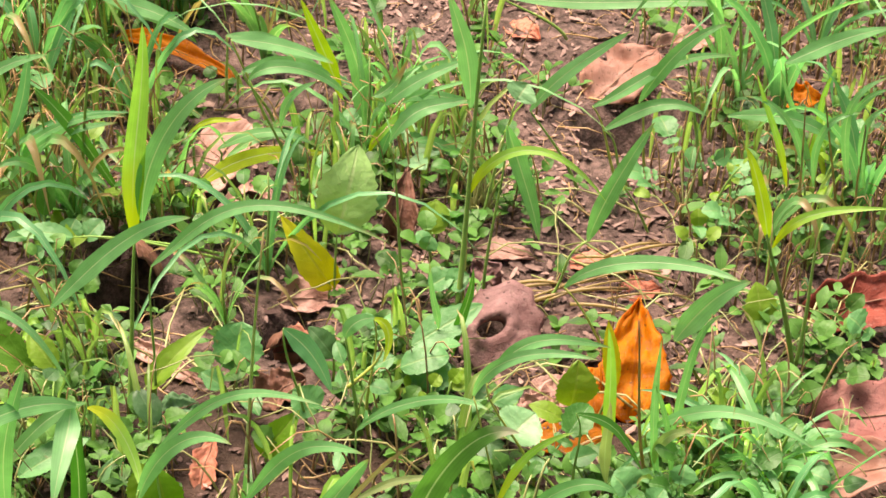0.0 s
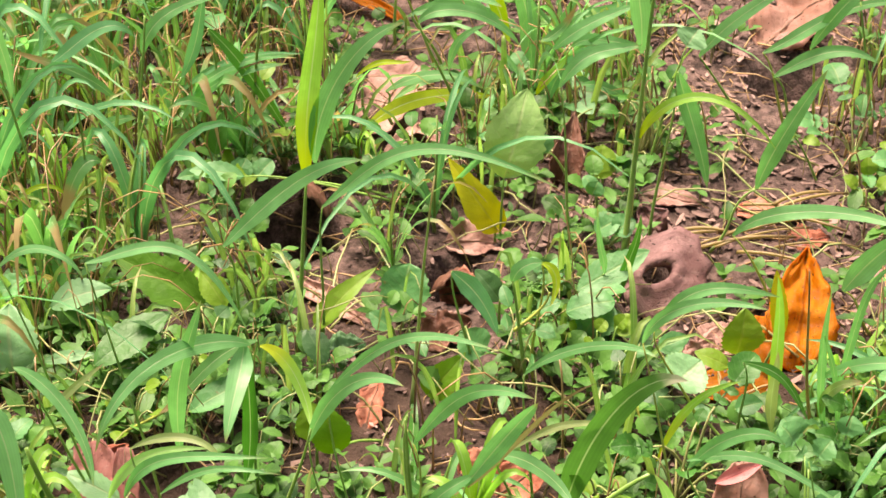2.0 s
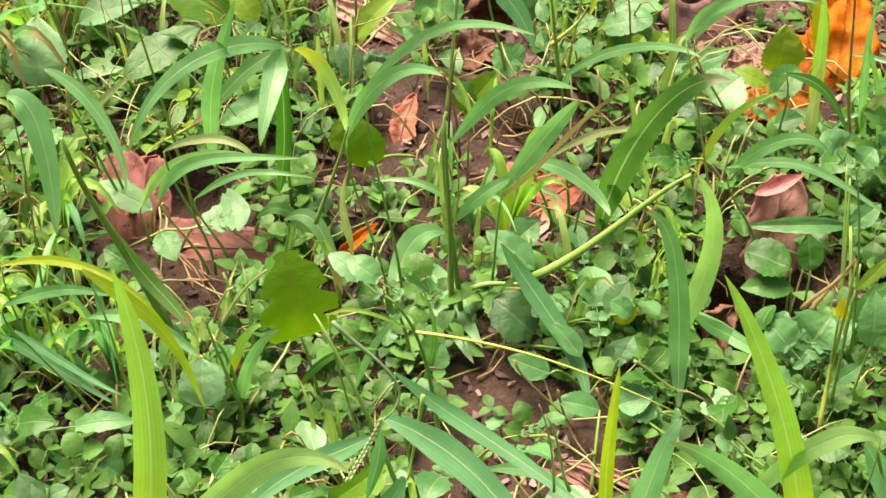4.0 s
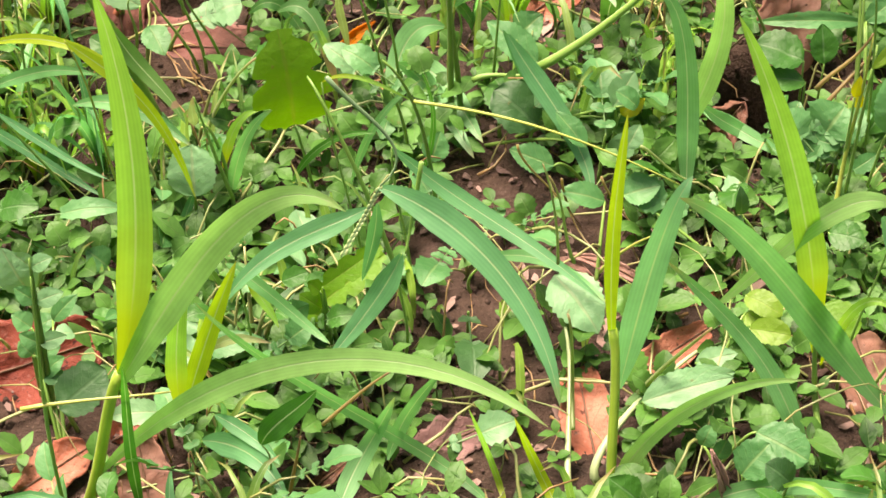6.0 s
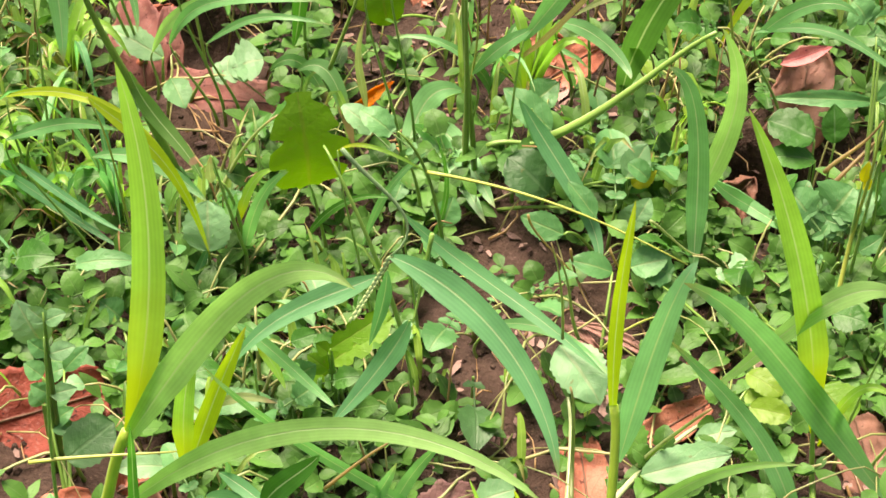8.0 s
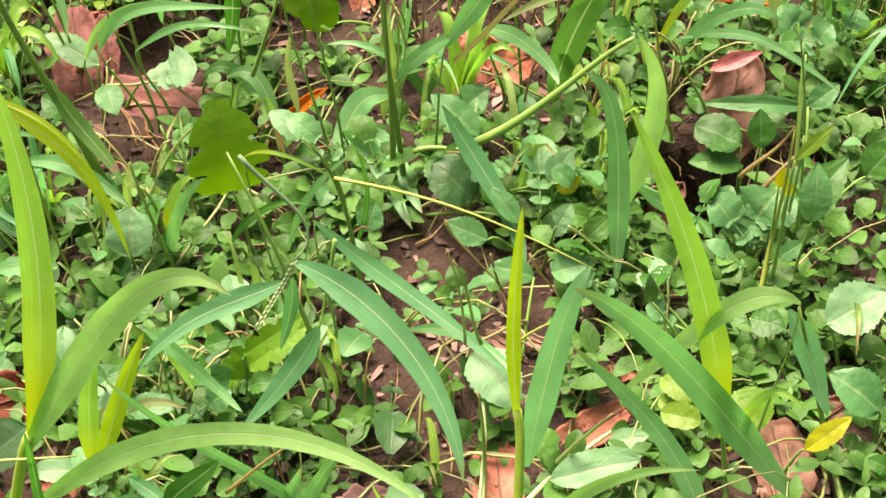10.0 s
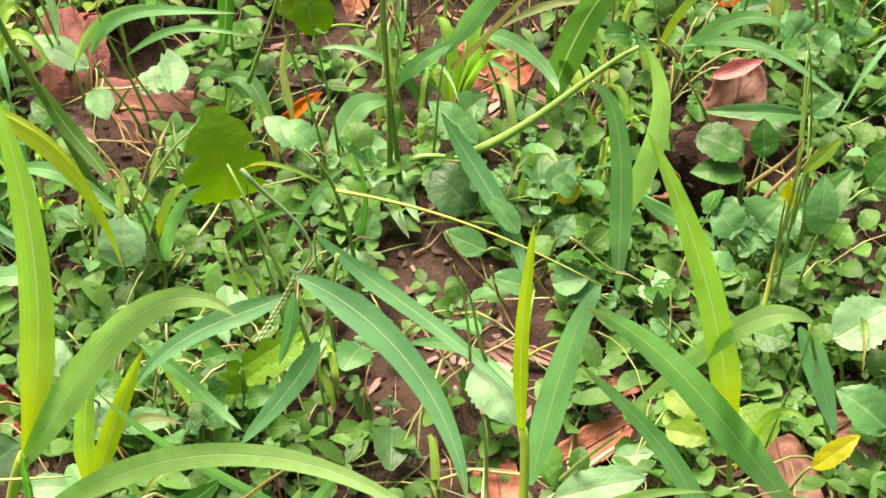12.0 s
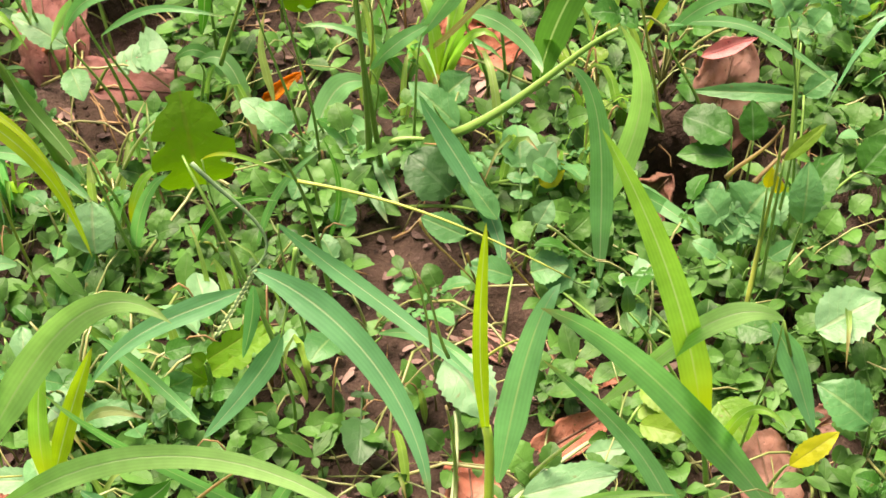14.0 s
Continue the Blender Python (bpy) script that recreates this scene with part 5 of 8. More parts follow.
p = plant("weed", (-0.004, 0.004, 0.000), "weed sprig with grey-green lobed leaves", "weed")
leaf(p, (0.002, -0.017, 0.026), (-0.019, -0.005, 0.037), 0.0125, "lobed", leaf_b, 0.4)
leaf(p, (0.010, -0.051, 0.023), (0.014, -0.045, 0.032), 0.0101, "oval", leaf_b, 0.5)
leaf(p, (0.053, -0.004, 0.025), (0.035, 0.008, 0.036), 0.0127, "oval", leaf_b, 0.4)

p = plant("weed", (-0.101, 0.047, 0.000), "weed with pale leaves over a brown leaf", "weed")
leaf(p, (-0.098, 0.053, 0.013), (-0.120, 0.062, 0.022), 0.0116, "oval", leaf_p, 0.4)
leaf(p, (-0.078, 0.042, 0.013), (-0.058, 0.045, 0.018), 0.0231, "cut", leaf_p, 0.3)
leaf(p, (-0.093, 0.030, 0.023), (-0.087, 0.017, 0.019), 0.0113, "oval", leaf_b, 0.4)

p = plant("weed", (0.018, -0.169, 0.000), "weed with a torn pale leaf", "weed")
leaf(p, (0.007, -0.173, 0.017), (0.029, -0.169, 0.023), 0.0127, "lobed", leaf_p, 0.3)

p = plant("weed", (0.079, -0.169, 0.000), "low weed with pale flat leaves", "weed")
leaf(p, (0.071, -0.162, 0.020), (0.101, -0.158, 0.025), 0.0128, "oval", leaf_p, 0.2)
leaf(p, (0.078, -0.156, 0.014), (0.090, -0.163, 0.016), 0.0093, "oval", leaf_p, 0.2)
leaf(p, (0.104, -0.182, 0.027), (0.119, -0.192, 0.024), 0.0143, "round", leaf_b, 0.3)
leaf(p, (0.111, -0.127, 0.020), (0.121, -0.137, 0.018), 0.0114, "round", leaf_y, 0.3)

p = plant("weed", (-0.111, -0.133, 0.000), "weed with a round dull green leaf beside a red leaf", "weed")
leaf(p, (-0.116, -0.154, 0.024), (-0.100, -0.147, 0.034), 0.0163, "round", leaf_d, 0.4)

p = plant("weed", (0.263, 0.248, 0.000), "upright sprig with small bright leaves", "weed")
leaf(p, (0.263, 0.242, 0.004), (0.263, 0.248, 0.018), 0.0114, "lobed", leaf_y, 0.7)
leaf(p, (0.255, 0.215, 0.019), (0.266, 0.220, 0.027), 0.0083, "lobed", leaf_y, 0.5)
leaf(p, (0.256, 0.223, 0.013), (0.246, 0.229, 0.022), 0.0084, "lobed", leaf_y, 0.5)
leaf(p, (0.226, 0.261, 0.025), (0.238, 0.250, 0.026), 0.0074, "lobed", leaf_y, 0.3)

p = plant("weed", (0.276, 0.167, 0.000), "weed with yellow-green toothed leaves", "weed")
leaf(p, (0.275, 0.167, 0.007), (0.273, 0.179, 0.026), 0.0161, "oval", leaf_y, 0.6)
leaf(p, (0.318, 0.141, 0.019), (0.308, 0.148, 0.027), 0.0183, "lobed", leaf_b, 0.4)
leaf(p, (0.245, 0.109, 0.013), (0.233, 0.114, 0.020), 0.0101, "oval", leaf_y, 0.4)

p = plant("weed", (0.131, 0.254, 0.000), "small weed with rounded bright leaves", "weed")
leaf(p, (0.129, 0.254, 0.009), (0.132, 0.263, 0.023), 0.0158, "round", leaf_y, 0.6)
leaf(p, (0.125, 0.238, 0.013), (0.120, 0.243, 0.020), 0.0083, "round", leaf_b, 0.4)
leaf(p, (-0.046, 0.257, 0.020), (-0.073, 0.259, 0.024), 0.0109, "oval", leaf_b, 0.2)
leaf(p, (-0.041, 0.263, 0.013), (-0.032, 0.269, 0.020), 0.0111, "round", leaf_b, 0.4)

p = plant("weed", (0.108, 0.147, 0.000), "bluish weed with crinkled round leaf", "weed")
leaf(p, (0.106, 0.135, 0.015), (0.117, 0.144, 0.027), 0.0203, "round", leaf_b, 0.5)
leaf(p, (0.120, 0.129, 0.019), (0.128, 0.134, 0.025), 0.0101, "round", leaf_y, 0.4)
leaf(p, (0.059, 0.121, 0.019), (0.049, 0.127, 0.028), 0.0173, "oval", leaf_b, 0.4)
leaf(p, (0.139, 0.092, 0.021), (0.152, 0.100, 0.028), 0.0220, "oval", leaf_p, 0.3)

p = plant("grass_plant", (-0.031, -0.135, 0.000), "low grass with soft green side blades", "grass")
blade(p, (-0.059, -0.135, 0.068), (-0.049, -0.139, 0.061), (-0.037, -0.146, 0.052), (-0.028, -0.155, 0.050), 0.0042, grass)
stalk(p, (-0.050, -0.131, 0.000), (-0.054, -0.132, 0.025), (-0.055, -0.134, 0.048), (-0.059, -0.135, 0.068), 0.0012, stem)
blade(p, (-0.053, -0.135, 0.060), (-0.050, -0.137, 0.055), (-0.047, -0.140, 0.051), (-0.044, -0.145, 0.047), 0.0036, grass_y)
blade(p, (-0.069, -0.135, 0.025), (-0.062, -0.137, 0.033), (-0.055, -0.140, 0.037), (-0.047, -0.145, 0.040), 0.0033, pale)
stalk(p, (-0.058, -0.131, 0.000), (-0.061, -0.132, 0.011), (-0.066, -0.134, 0.020), (-0.069, -0.135, 0.025), 0.0013, stem)

p = plant("grass_plant", (-0.079, -0.060, 0.000), "bluish narrow grass shoot standing upright", "grass")
blade(p, (-0.084, -0.082, 0.004), (-0.083, -0.069, 0.004), (-0.078, -0.060, 0.013), (-0.072, -0.060, 0.030), 0.0040, grass_b)
stalk(p, (-0.083, -0.094, 0.007), (-0.083, -0.090, 0.005), (-0.083, -0.089, 0.008), (-0.083, -0.084, 0.009), 0.0014, stem)

p = plant("grass_plant", (0.050, -0.150, 0.000), "pale bare weed stalks standing upright", "grass")
stalk(p, (0.049, -0.162, 0.008), (0.050, -0.150, 0.014), (0.049, -0.150, 0.036), (0.047, -0.150, 0.052), 0.0018, pale)
stalk(p, (0.068, -0.154, 0.006), (0.075, -0.154, 0.021), (0.082, -0.161, 0.043), (0.088, -0.170, 0.065), 0.0023, pale)
stalk(p, (0.048, -0.150, 0.076), (0.045, -0.150, 0.089), (0.043, -0.150, 0.102), (0.039, -0.150, 0.115), 0.0012, pale)
stalk(p, (0.043, -0.150, 0.076), (0.042, -0.150, 0.092), (0.040, -0.150, 0.107), (0.037, -0.150, 0.120), 0.0010, pale)
stalk(p, (0.056, -0.150, 0.071), (0.061, -0.152, 0.081), (0.067, -0.155, 0.090), (0.072, -0.160, 0.098), 0.0012, stem_y)

p = plant("grass_plant", (0.083, -0.068, 0.000), "bent pale stalks crossing over bare soil", "grass")
stalk(p, (0.039, -0.068, 0.046), (0.044, -0.068, 0.034), (0.054, -0.068, 0.019), (0.063, -0.071, 0.004), 0.0010, straw_b)
stalk(p, (0.055, -0.068, 0.028), (0.058, -0.068, 0.013), (0.062, -0.076, 0.007), (0.067, -0.083, 0.006), 0.0010, straw_b)
stalk(p, (0.069, -0.068, 0.028), (0.074, -0.068, 0.016), (0.080, -0.068, 0.005), (0.081, -0.082, 0.008), 0.0010, straw_b)
stalk(p, (0.082, -0.068, 0.042), (0.088, -0.068, 0.036), (0.096, -0.068, 0.027), (0.103, -0.068, 0.024), 0.0012, pale)

p = plant("grass_plant", (-0.088, 0.093, 0.000), "grass with a brown-spotted bending blade", "grass")
blade(p, (-0.038, 0.093, 0.061), (-0.056, 0.091, 0.053), (-0.070, 0.088, 0.039), (-0.081, 0.083, 0.032), 0.0059, grass_tipb)
stalk(p, (-0.053, 0.097, 0.000), (-0.049, 0.096, 0.023), (-0.042, 0.095, 0.044), (-0.038, 0.093, 0.061), 0.0016, stem)
stalk(p, (-0.077, 0.093, 0.026), (-0.085, 0.093, 0.020), (-0.092, 0.093, 0.016), (-0.099, 0.093, 0.011), 0.0017, stem_y)
blade(p, (-0.129, 0.093, 0.025), (-0.119, 0.093, 0.037), (-0.111, 0.093, 0.045), (-0.102, 0.093, 0.053), 0.0033, pale)
stalk(p, (-0.116, 0.097, 0.000), (-0.122, 0.096, 0.011), (-0.124, 0.095, 0.020), (-0.129, 0.093, 0.025), 0.0016, stem)

p = plant("grass_plant", (0.077, 0.117, 0.000), "thin grass with a yellow hanging tip", "grass")
stalk(p, (0.078, 0.117, 0.007), (0.075, 0.117, 0.030), (0.073, 0.117, 0.049), (0.071, 0.117, 0.065), 0.0022, stem)
blade(p, (0.071, 0.117, 0.064), (0.074, 0.117, 0.071), (0.079, 0.117, 0.074), (0.084, 0.117, 0.074), 0.0064, grass)
blade(p, (0.083, 0.117, 0.074), (0.088, 0.115, 0.071), (0.089, 0.112, 0.065), (0.086, 0.107, 0.058), 0.0040, grass_yy)
stalk(p, (0.082, 0.121, 0.000), (0.081, 0.120, 0.027), (0.084, 0.119, 0.052), (0.083, 0.117, 0.074), 0.0017, stem_y)
stalk(p, (0.072, 0.117, 0.036), (0.078, 0.117, 0.042), (0.084, 0.117, 0.049), (0.087, 0.117, 0.057), 0.0019, stem_y)
blade(p, (0.045, 0.117, 0.072), (0.053, 0.115, 0.064), (0.059, 0.112, 0.055), (0.064, 0.107, 0.043), 0.0088, grass_b)
stalk(p, (0.055, 0.121, 0.000), (0.052, 0.120, 0.027), (0.047, 0.119, 0.051), (0.045, 0.117, 0.072), 0.0017, stem)

p = plant("grass_plant", (0.126, 0.165, 0.000), "upright dark grass blade beside an oval leaf", "grass")
blade(p, (0.126, 0.165, 0.006), (0.128, 0.165, 0.023), (0.132, 0.165, 0.039), (0.134, 0.165, 0.058), 0.0049, grass_d)
blade(p, (0.119, 0.165, 0.024), (0.118, 0.165, 0.033), (0.116, 0.165, 0.043), (0.114, 0.165, 0.064), 0.0035, grass)
stalk(p, (0.121, 0.169, 0.000), (0.122, 0.168, 0.010), (0.119, 0.166, 0.019), (0.119, 0.165, 0.024), 0.0018, stem)

p = plant("grass_plant", (0.175, 0.066, 0.000), "grass shoots among orange and brown leaves", "grass")
blade(p, (0.127, 0.059, 0.010), (0.137, 0.064, 0.031), (0.147, 0.061, 0.047), (0.158, 0.056, 0.057), 0.0035, grass_y)
blade(p, (0.161, 0.066, 0.058), (0.173, 0.064, 0.054), (0.181, 0.061, 0.046), (0.189, 0.056, 0.031), 0.0042, grass_d)
stalk(p, (0.165, 0.070, 0.000), (0.163, 0.069, 0.022), (0.164, 0.068, 0.041), (0.161, 0.066, 0.058), 0.0016, stem)
stalk(p, (0.195, 0.066, 0.013), (0.189, 0.066, 0.044), (0.186, 0.066, 0.075), (0.183, 0.066, 0.106), 0.0018, straw_b)
blade(p, (0.177, 0.066, 0.016), (0.175, 0.066, 0.033), (0.175, 0.066, 0.048), (0.175, 0.066, 0.063), 0.0049, pale)
stalk(p, (0.177, 0.070, 0.000), (0.177, 0.069, 0.008), (0.177, 0.068, 0.014), (0.177, 0.066, 0.016), 0.0016, stem)
blade(p, (0.197, 0.066, 0.025), (0.198, 0.064, 0.039), (0.203, 0.061, 0.047), (0.209, 0.056, 0.053), 0.0047, pale)
blade(p, (0.201, 0.066, 0.011), (0.196, 0.066, 0.034), (0.194, 0.066, 0.056), (0.193, 0.066, 0.077), 0.0033, grass)
blade(p, (0.205, 0.066, 0.011), (0.203, 0.066, 0.034), (0.198, 0.066, 0.056), (0.193, 0.066, 0.071), 0.0028, grass)

p = plant("grass_plant", (0.157, -0.069, 0.000), "upright weed stalk with yellow buds", "grass")
stalk(p, (0.151, -0.081, 0.008), (0.155, -0.069, 0.036), (0.156, -0.069, 0.060), (0.156, -0.069, 0.089), 0.0020, stem_y)
stalk(p, (0.140, -0.069, 0.066), (0.145, -0.069, 0.073), (0.151, -0.069, 0.080), (0.156, -0.069, 0.090), 0.0018, straw_b)
leaf(p, (0.158, -0.069, 0.074), (0.171, -0.064, 0.086), 0.0048, "oval", leaf_y, 0.6)
leaf(p, (0.168, -0.069, 0.043), (0.169, -0.059, 0.063), 0.0119, "oval", leaf_b, 0.6)
leaf(p, (0.154, -0.069, 0.061), (0.155, -0.068, 0.070), 0.0040, "oval", leaf_yy, 0.9)
leaf(p, (0.160, -0.042, 0.021), (0.172, -0.041, 0.025), 0.0086, "oval", leaf_b, 0.4)

p = plant("grass_plant", (0.175, -0.042, 0.000), "upright weed stem with wavy bluish leaves", "grass")
stalk(p, (0.170, -0.049, 0.008), (0.169, -0.042, 0.039), (0.165, -0.042, 0.076), (0.158, -0.042, 0.112), 0.0014, stem)
leaf(p, (0.184, 0.022, 0.013), (0.141, 0.022, 0.016), 0.0071, "oval", leaf_b, 0.5)
leaf(p, (0.183, 0.017, 0.018), (0.195, 0.021, 0.026), 0.0092, "oval", leaf_b, 0.5)
leaf(p, (0.177, 0.019, 0.050), (0.167, 0.025, 0.062), 0.0140, "lobed", leaf_b, 0.6)
leaf(p, (0.177, 0.012, 0.050), (0.186, 0.017, 0.060), 0.0126, "lobed", leaf_b, 0.6)
leaf(p, (0.174, -0.036, 0.012), (0.165, -0.030, 0.022), 0.0063, "oval", leaf_y, 0.5)

p = plant("grass_plant", (-0.125, 0.288, 0.000), "tall grass clump with bent broad blades", "grass")
blade(p, (-0.136, 0.288, 0.071), (-0.122, 0.288, 0.082), (-0.107, 0.288, 0.091), (-0.094, 0.288, 0.084), 0.0073, grass_b)
stalk(p, (-0.132, 0.292, 0.000), (-0.134, 0.291, 0.026), (-0.134, 0.290, 0.050), (-0.136, 0.288, 0.071), 0.0019, stem)
blade(p, (-0.104, 0.288, 0.044), (-0.120, 0.288, 0.062), (-0.137, 0.288, 0.072), (-0.153, 0.288, 0.080), 0.0049, grass_tipb)
stalk(p, (-0.110, 0.292, 0.000), (-0.108, 0.291, 0.017), (-0.105, 0.290, 0.032), (-0.104, 0.288, 0.044), 0.0019, stem_y)
blade(p, (-0.091, 0.288, 0.074), (-0.085, 0.288, 0.089), (-0.071, 0.288, 0.100), (-0.050, 0.288, 0.105), 0.0068, grass)
stalk(p, (-0.101, 0.292, 0.000), (-0.096, 0.291, 0.027), (-0.095, 0.290, 0.053), (-0.091, 0.288, 0.074), 0.0019, stem)
blade(p, (-0.074, 0.288, 0.059), (-0.066, 0.288, 0.077), (-0.062, 0.288, 0.093), (-0.059, 0.288, 0.106), 0.0060, grass_b)
stalk(p, (-0.090, 0.292, 0.000), (-0.084, 0.291, 0.022), (-0.080, 0.290, 0.042), (-0.074, 0.288, 0.059), 0.0019, stem)
blade(p, (-0.138, 0.288, 0.009), (-0.125, 0.288, 0.024), (-0.111, 0.288, 0.034), (-0.098, 0.288, 0.036), 0.0076, grass)
stalk(p, (-0.098, 0.273, 0.010), (-0.097, 0.288, 0.033), (-0.092, 0.288, 0.067), (-0.088, 0.288, 0.096), 0.0022, stem)

p = plant("grass_plant", (-0.125, 0.226, 0.000), "grass clump with a pale drooping tip", "grass")
blade(p, (-0.110, 0.226, 0.057), (-0.118, 0.224, 0.057), (-0.125, 0.221, 0.046), (-0.130, 0.216, 0.032), 0.0076, grass_tipb)
stalk(p, (-0.115, 0.230, 0.000), (-0.114, 0.229, 0.022), (-0.111, 0.227, 0.041), (-0.110, 0.226, 0.057), 0.0018, stem_y)
blade(p, (-0.149, 0.226, 0.148), (-0.147, 0.226, 0.129), (-0.145, 0.226, 0.111), (-0.146, 0.226, 0.094), 0.0055, grass)
stalk(p, (-0.142, 0.230, 0.000), (-0.143, 0.229, 0.052), (-0.148, 0.227, 0.102), (-0.149, 0.226, 0.148), 0.0018, stem)
blade(p, (-0.175, 0.226, 0.093), (-0.169, 0.226, 0.083), (-0.165, 0.226, 0.074), (-0.162, 0.226, 0.064), 0.0054, grass)
stalk(p, (-0.160, 0.230, 0.000), (-0.166, 0.229, 0.033), (-0.170, 0.227, 0.065), (-0.175, 0.226, 0.093), 0.0018, stem_y)
blade(p, (-0.182, 0.226, 0.051), (-0.172, 0.226, 0.033), (-0.165, 0.226, 0.024), (-0.158, 0.226, 0.018), 0.0035, grass)
stalk(p, (-0.165, 0.230, 0.000), (-0.172, 0.229, 0.020), (-0.175, 0.227, 0.037), (-0.182, 0.226, 0.051), 0.0019, stem)
blade(p, (-0.154, 0.226, 0.032), (-0.144, 0.226, 0.043), (-0.134, 0.226, 0.044), (-0.127, 0.226, 0.036), 0.0024, grass_yy)
stalk(p, (-0.145, 0.230, 0.000), (-0.147, 0.229, 0.013), (-0.152, 0.227, 0.024), (-0.154, 0.226, 0.032), 0.0019, stem)
stalk(p, (-0.105, 0.213, 0.009), (-0.101, 0.226, 0.026), (-0.094, 0.226, 0.056), (-0.087, 0.226, 0.082), 0.0021, stem)
stalk(p, (-0.120, 0.224, 0.005), (-0.119, 0.226, 0.034), (-0.117, 0.226, 0.064), (-0.117, 0.226, 0.090), 0.0018, stem_d)

p = plant("grass_plant", (-0.042, 0.294, 0.000), "thin grass with long curved blades over dark soil", "grass")
blade(p, (-0.074, 0.294, 0.040), (-0.060, 0.294, 0.054), (-0.041, 0.294, 0.063), (-0.017, 0.294, 0.065), 0.0042, grass)
stalk(p, (-0.064, 0.298, 0.000), (-0.067, 0.297, 0.016), (-0.072, 0.296, 0.029), (-0.074, 0.294, 0.040), 0.0020, stem_y)
blade(p, (-0.077, 0.294, 0.028), (-0.062, 0.294, 0.047), (-0.043, 0.294, 0.057), (-0.021, 0.294, 0.060), 0.0050, grass)
blade(p, (-0.059, 0.294, 0.083), (-0.045, 0.294, 0.062), (-0.033, 0.294, 0.038), (-0.022, 0.294, 0.014), 0.0067, grass_d)
stalk(p, (-0.054, 0.298, 0.000), (-0.057, 0.297, 0.030), (-0.057, 0.296, 0.058), (-0.059, 0.294, 0.083), 0.0020, stem)
blade(p, (-0.088, 0.294, 0.006), (-0.082, 0.294, 0.018), (-0.078, 0.294, 0.022), (-0.072, 0.294, 0.022), 0.0051, pale)
blade(p, (-0.002, 0.294, 0.028), (0.006, 0.294, 0.015), (0.014, 0.294, 0.005), (0.019, 0.276, 0.009), 0.0080, grass)
stalk(p, (-0.014, 0.298, 0.000), (-0.010, 0.297, 0.012), (-0.007, 0.296, 0.021), (-0.002, 0.294, 0.028), 0.0020, stem)
stalk(p, (-0.042, 0.281, 0.007), (-0.041, 0.294, 0.029), (-0.037, 0.294, 0.063), (-0.032, 0.294, 0.098), 0.0025, stem_d)

p = plant("grass_plant", (0.120, 0.308, 0.000), "grass tuft with many overlapping arched blades", "grass")
blade(p, (0.044, 0.308, 0.071), (0.058, 0.308, 0.078), (0.078, 0.308, 0.072), (0.095, 0.308, 0.054), 0.0065, grass)
stalk(p, (0.067, 0.312, 0.000), (0.060, 0.311, 0.026), (0.051, 0.309, 0.050), (0.044, 0.308, 0.071), 0.0020, stem)
blade(p, (0.106, 0.308, 0.057), (0.112, 0.308, 0.060), (0.118, 0.308, 0.067), (0.123, 0.308, 0.078), 0.0045, grass_tipb)
stalk(p, (0.110, 0.312, 0.000), (0.109, 0.311, 0.021), (0.108, 0.309, 0.041), (0.106, 0.308, 0.057), 0.0020, stem)
blade(p, (0.112, 0.308, 0.051), (0.123, 0.308, 0.061), (0.137, 0.308, 0.069), (0.155, 0.308, 0.076), 0.0071, grass)
blade(p, (0.121, 0.308, 0.052), (0.132, 0.308, 0.056), (0.146, 0.308, 0.053), (0.162, 0.308, 0.049), 0.0057, grass)
stalk(p, (0.120, 0.312, 0.000), (0.122, 0.311, 0.020), (0.119, 0.309, 0.038), (0.121, 0.308, 0.052), 0.0020, stem_y)
blade(p, (0.110, 0.308, 0.018), (0.115, 0.308, 0.035), (0.125, 0.308, 0.045), (0.141, 0.308, 0.047), 0.0063, grass_b)
stalk(p, (0.113, 0.312, 0.000), (0.113, 0.311, 0.009), (0.111, 0.309, 0.015), (0.110, 0.308, 0.018), 0.0020, stem)
blade(p, (0.104, 0.308, 0.023), (0.109, 0.308, 0.033), (0.115, 0.308, 0.040), (0.119, 0.308, 0.047), 0.0046, grass_y)
blade(p, (0.059, 0.308, 0.042), (0.062, 0.308, 0.055), (0.068, 0.308, 0.063), (0.078, 0.308, 0.068), 0.0042, grass)
stalk(p, (0.077, 0.312, 0.000), (0.073, 0.311, 0.016), (0.064, 0.309, 0.031), (0.059, 0.308, 0.042), 0.0020, stem)
blade(p, (0.127, 0.308, 0.028), (0.139, 0.308, 0.026), (0.151, 0.308, 0.018), (0.159, 0.308, 0.010), 0.0052, grass)
stalk(p, (0.125, 0.312, 0.000), (0.127, 0.311, 0.012), (0.125, 0.309, 0.022), (0.127, 0.308, 0.028), 0.0020, stem_y)

p = plant("grass_plant", (0.341, 0.239, 0.000), "dense clump of thin grass on brown stalks", "grass")
blade(p, (0.336, 0.239, 0.033), (0.330, 0.239, 0.061), (0.331, 0.239, 0.084), (0.347, 0.239, 0.097), 0.0044, grass)
stalk(p, (0.338, 0.243, 0.000), (0.339, 0.242, 0.013), (0.335, 0.241, 0.025), (0.336, 0.239, 0.033), 0.0019, stem_y)
blade(p, (0.312, 0.239, 0.038), (0.304, 0.239, 0.066), (0.291, 0.239, 0.084), (0.276, 0.239, 0.091), 0.0038, grass)
stalk(p, (0.321, 0.243, 0.000), (0.317, 0.242, 0.015), (0.315, 0.241, 0.028), (0.312, 0.239, 0.038), 0.0019, stem)
blade(p, (0.304, 0.239, 0.035), (0.297, 0.239, 0.060), (0.289, 0.239, 0.080), (0.280, 0.239, 0.104), 0.0038, grass_y)
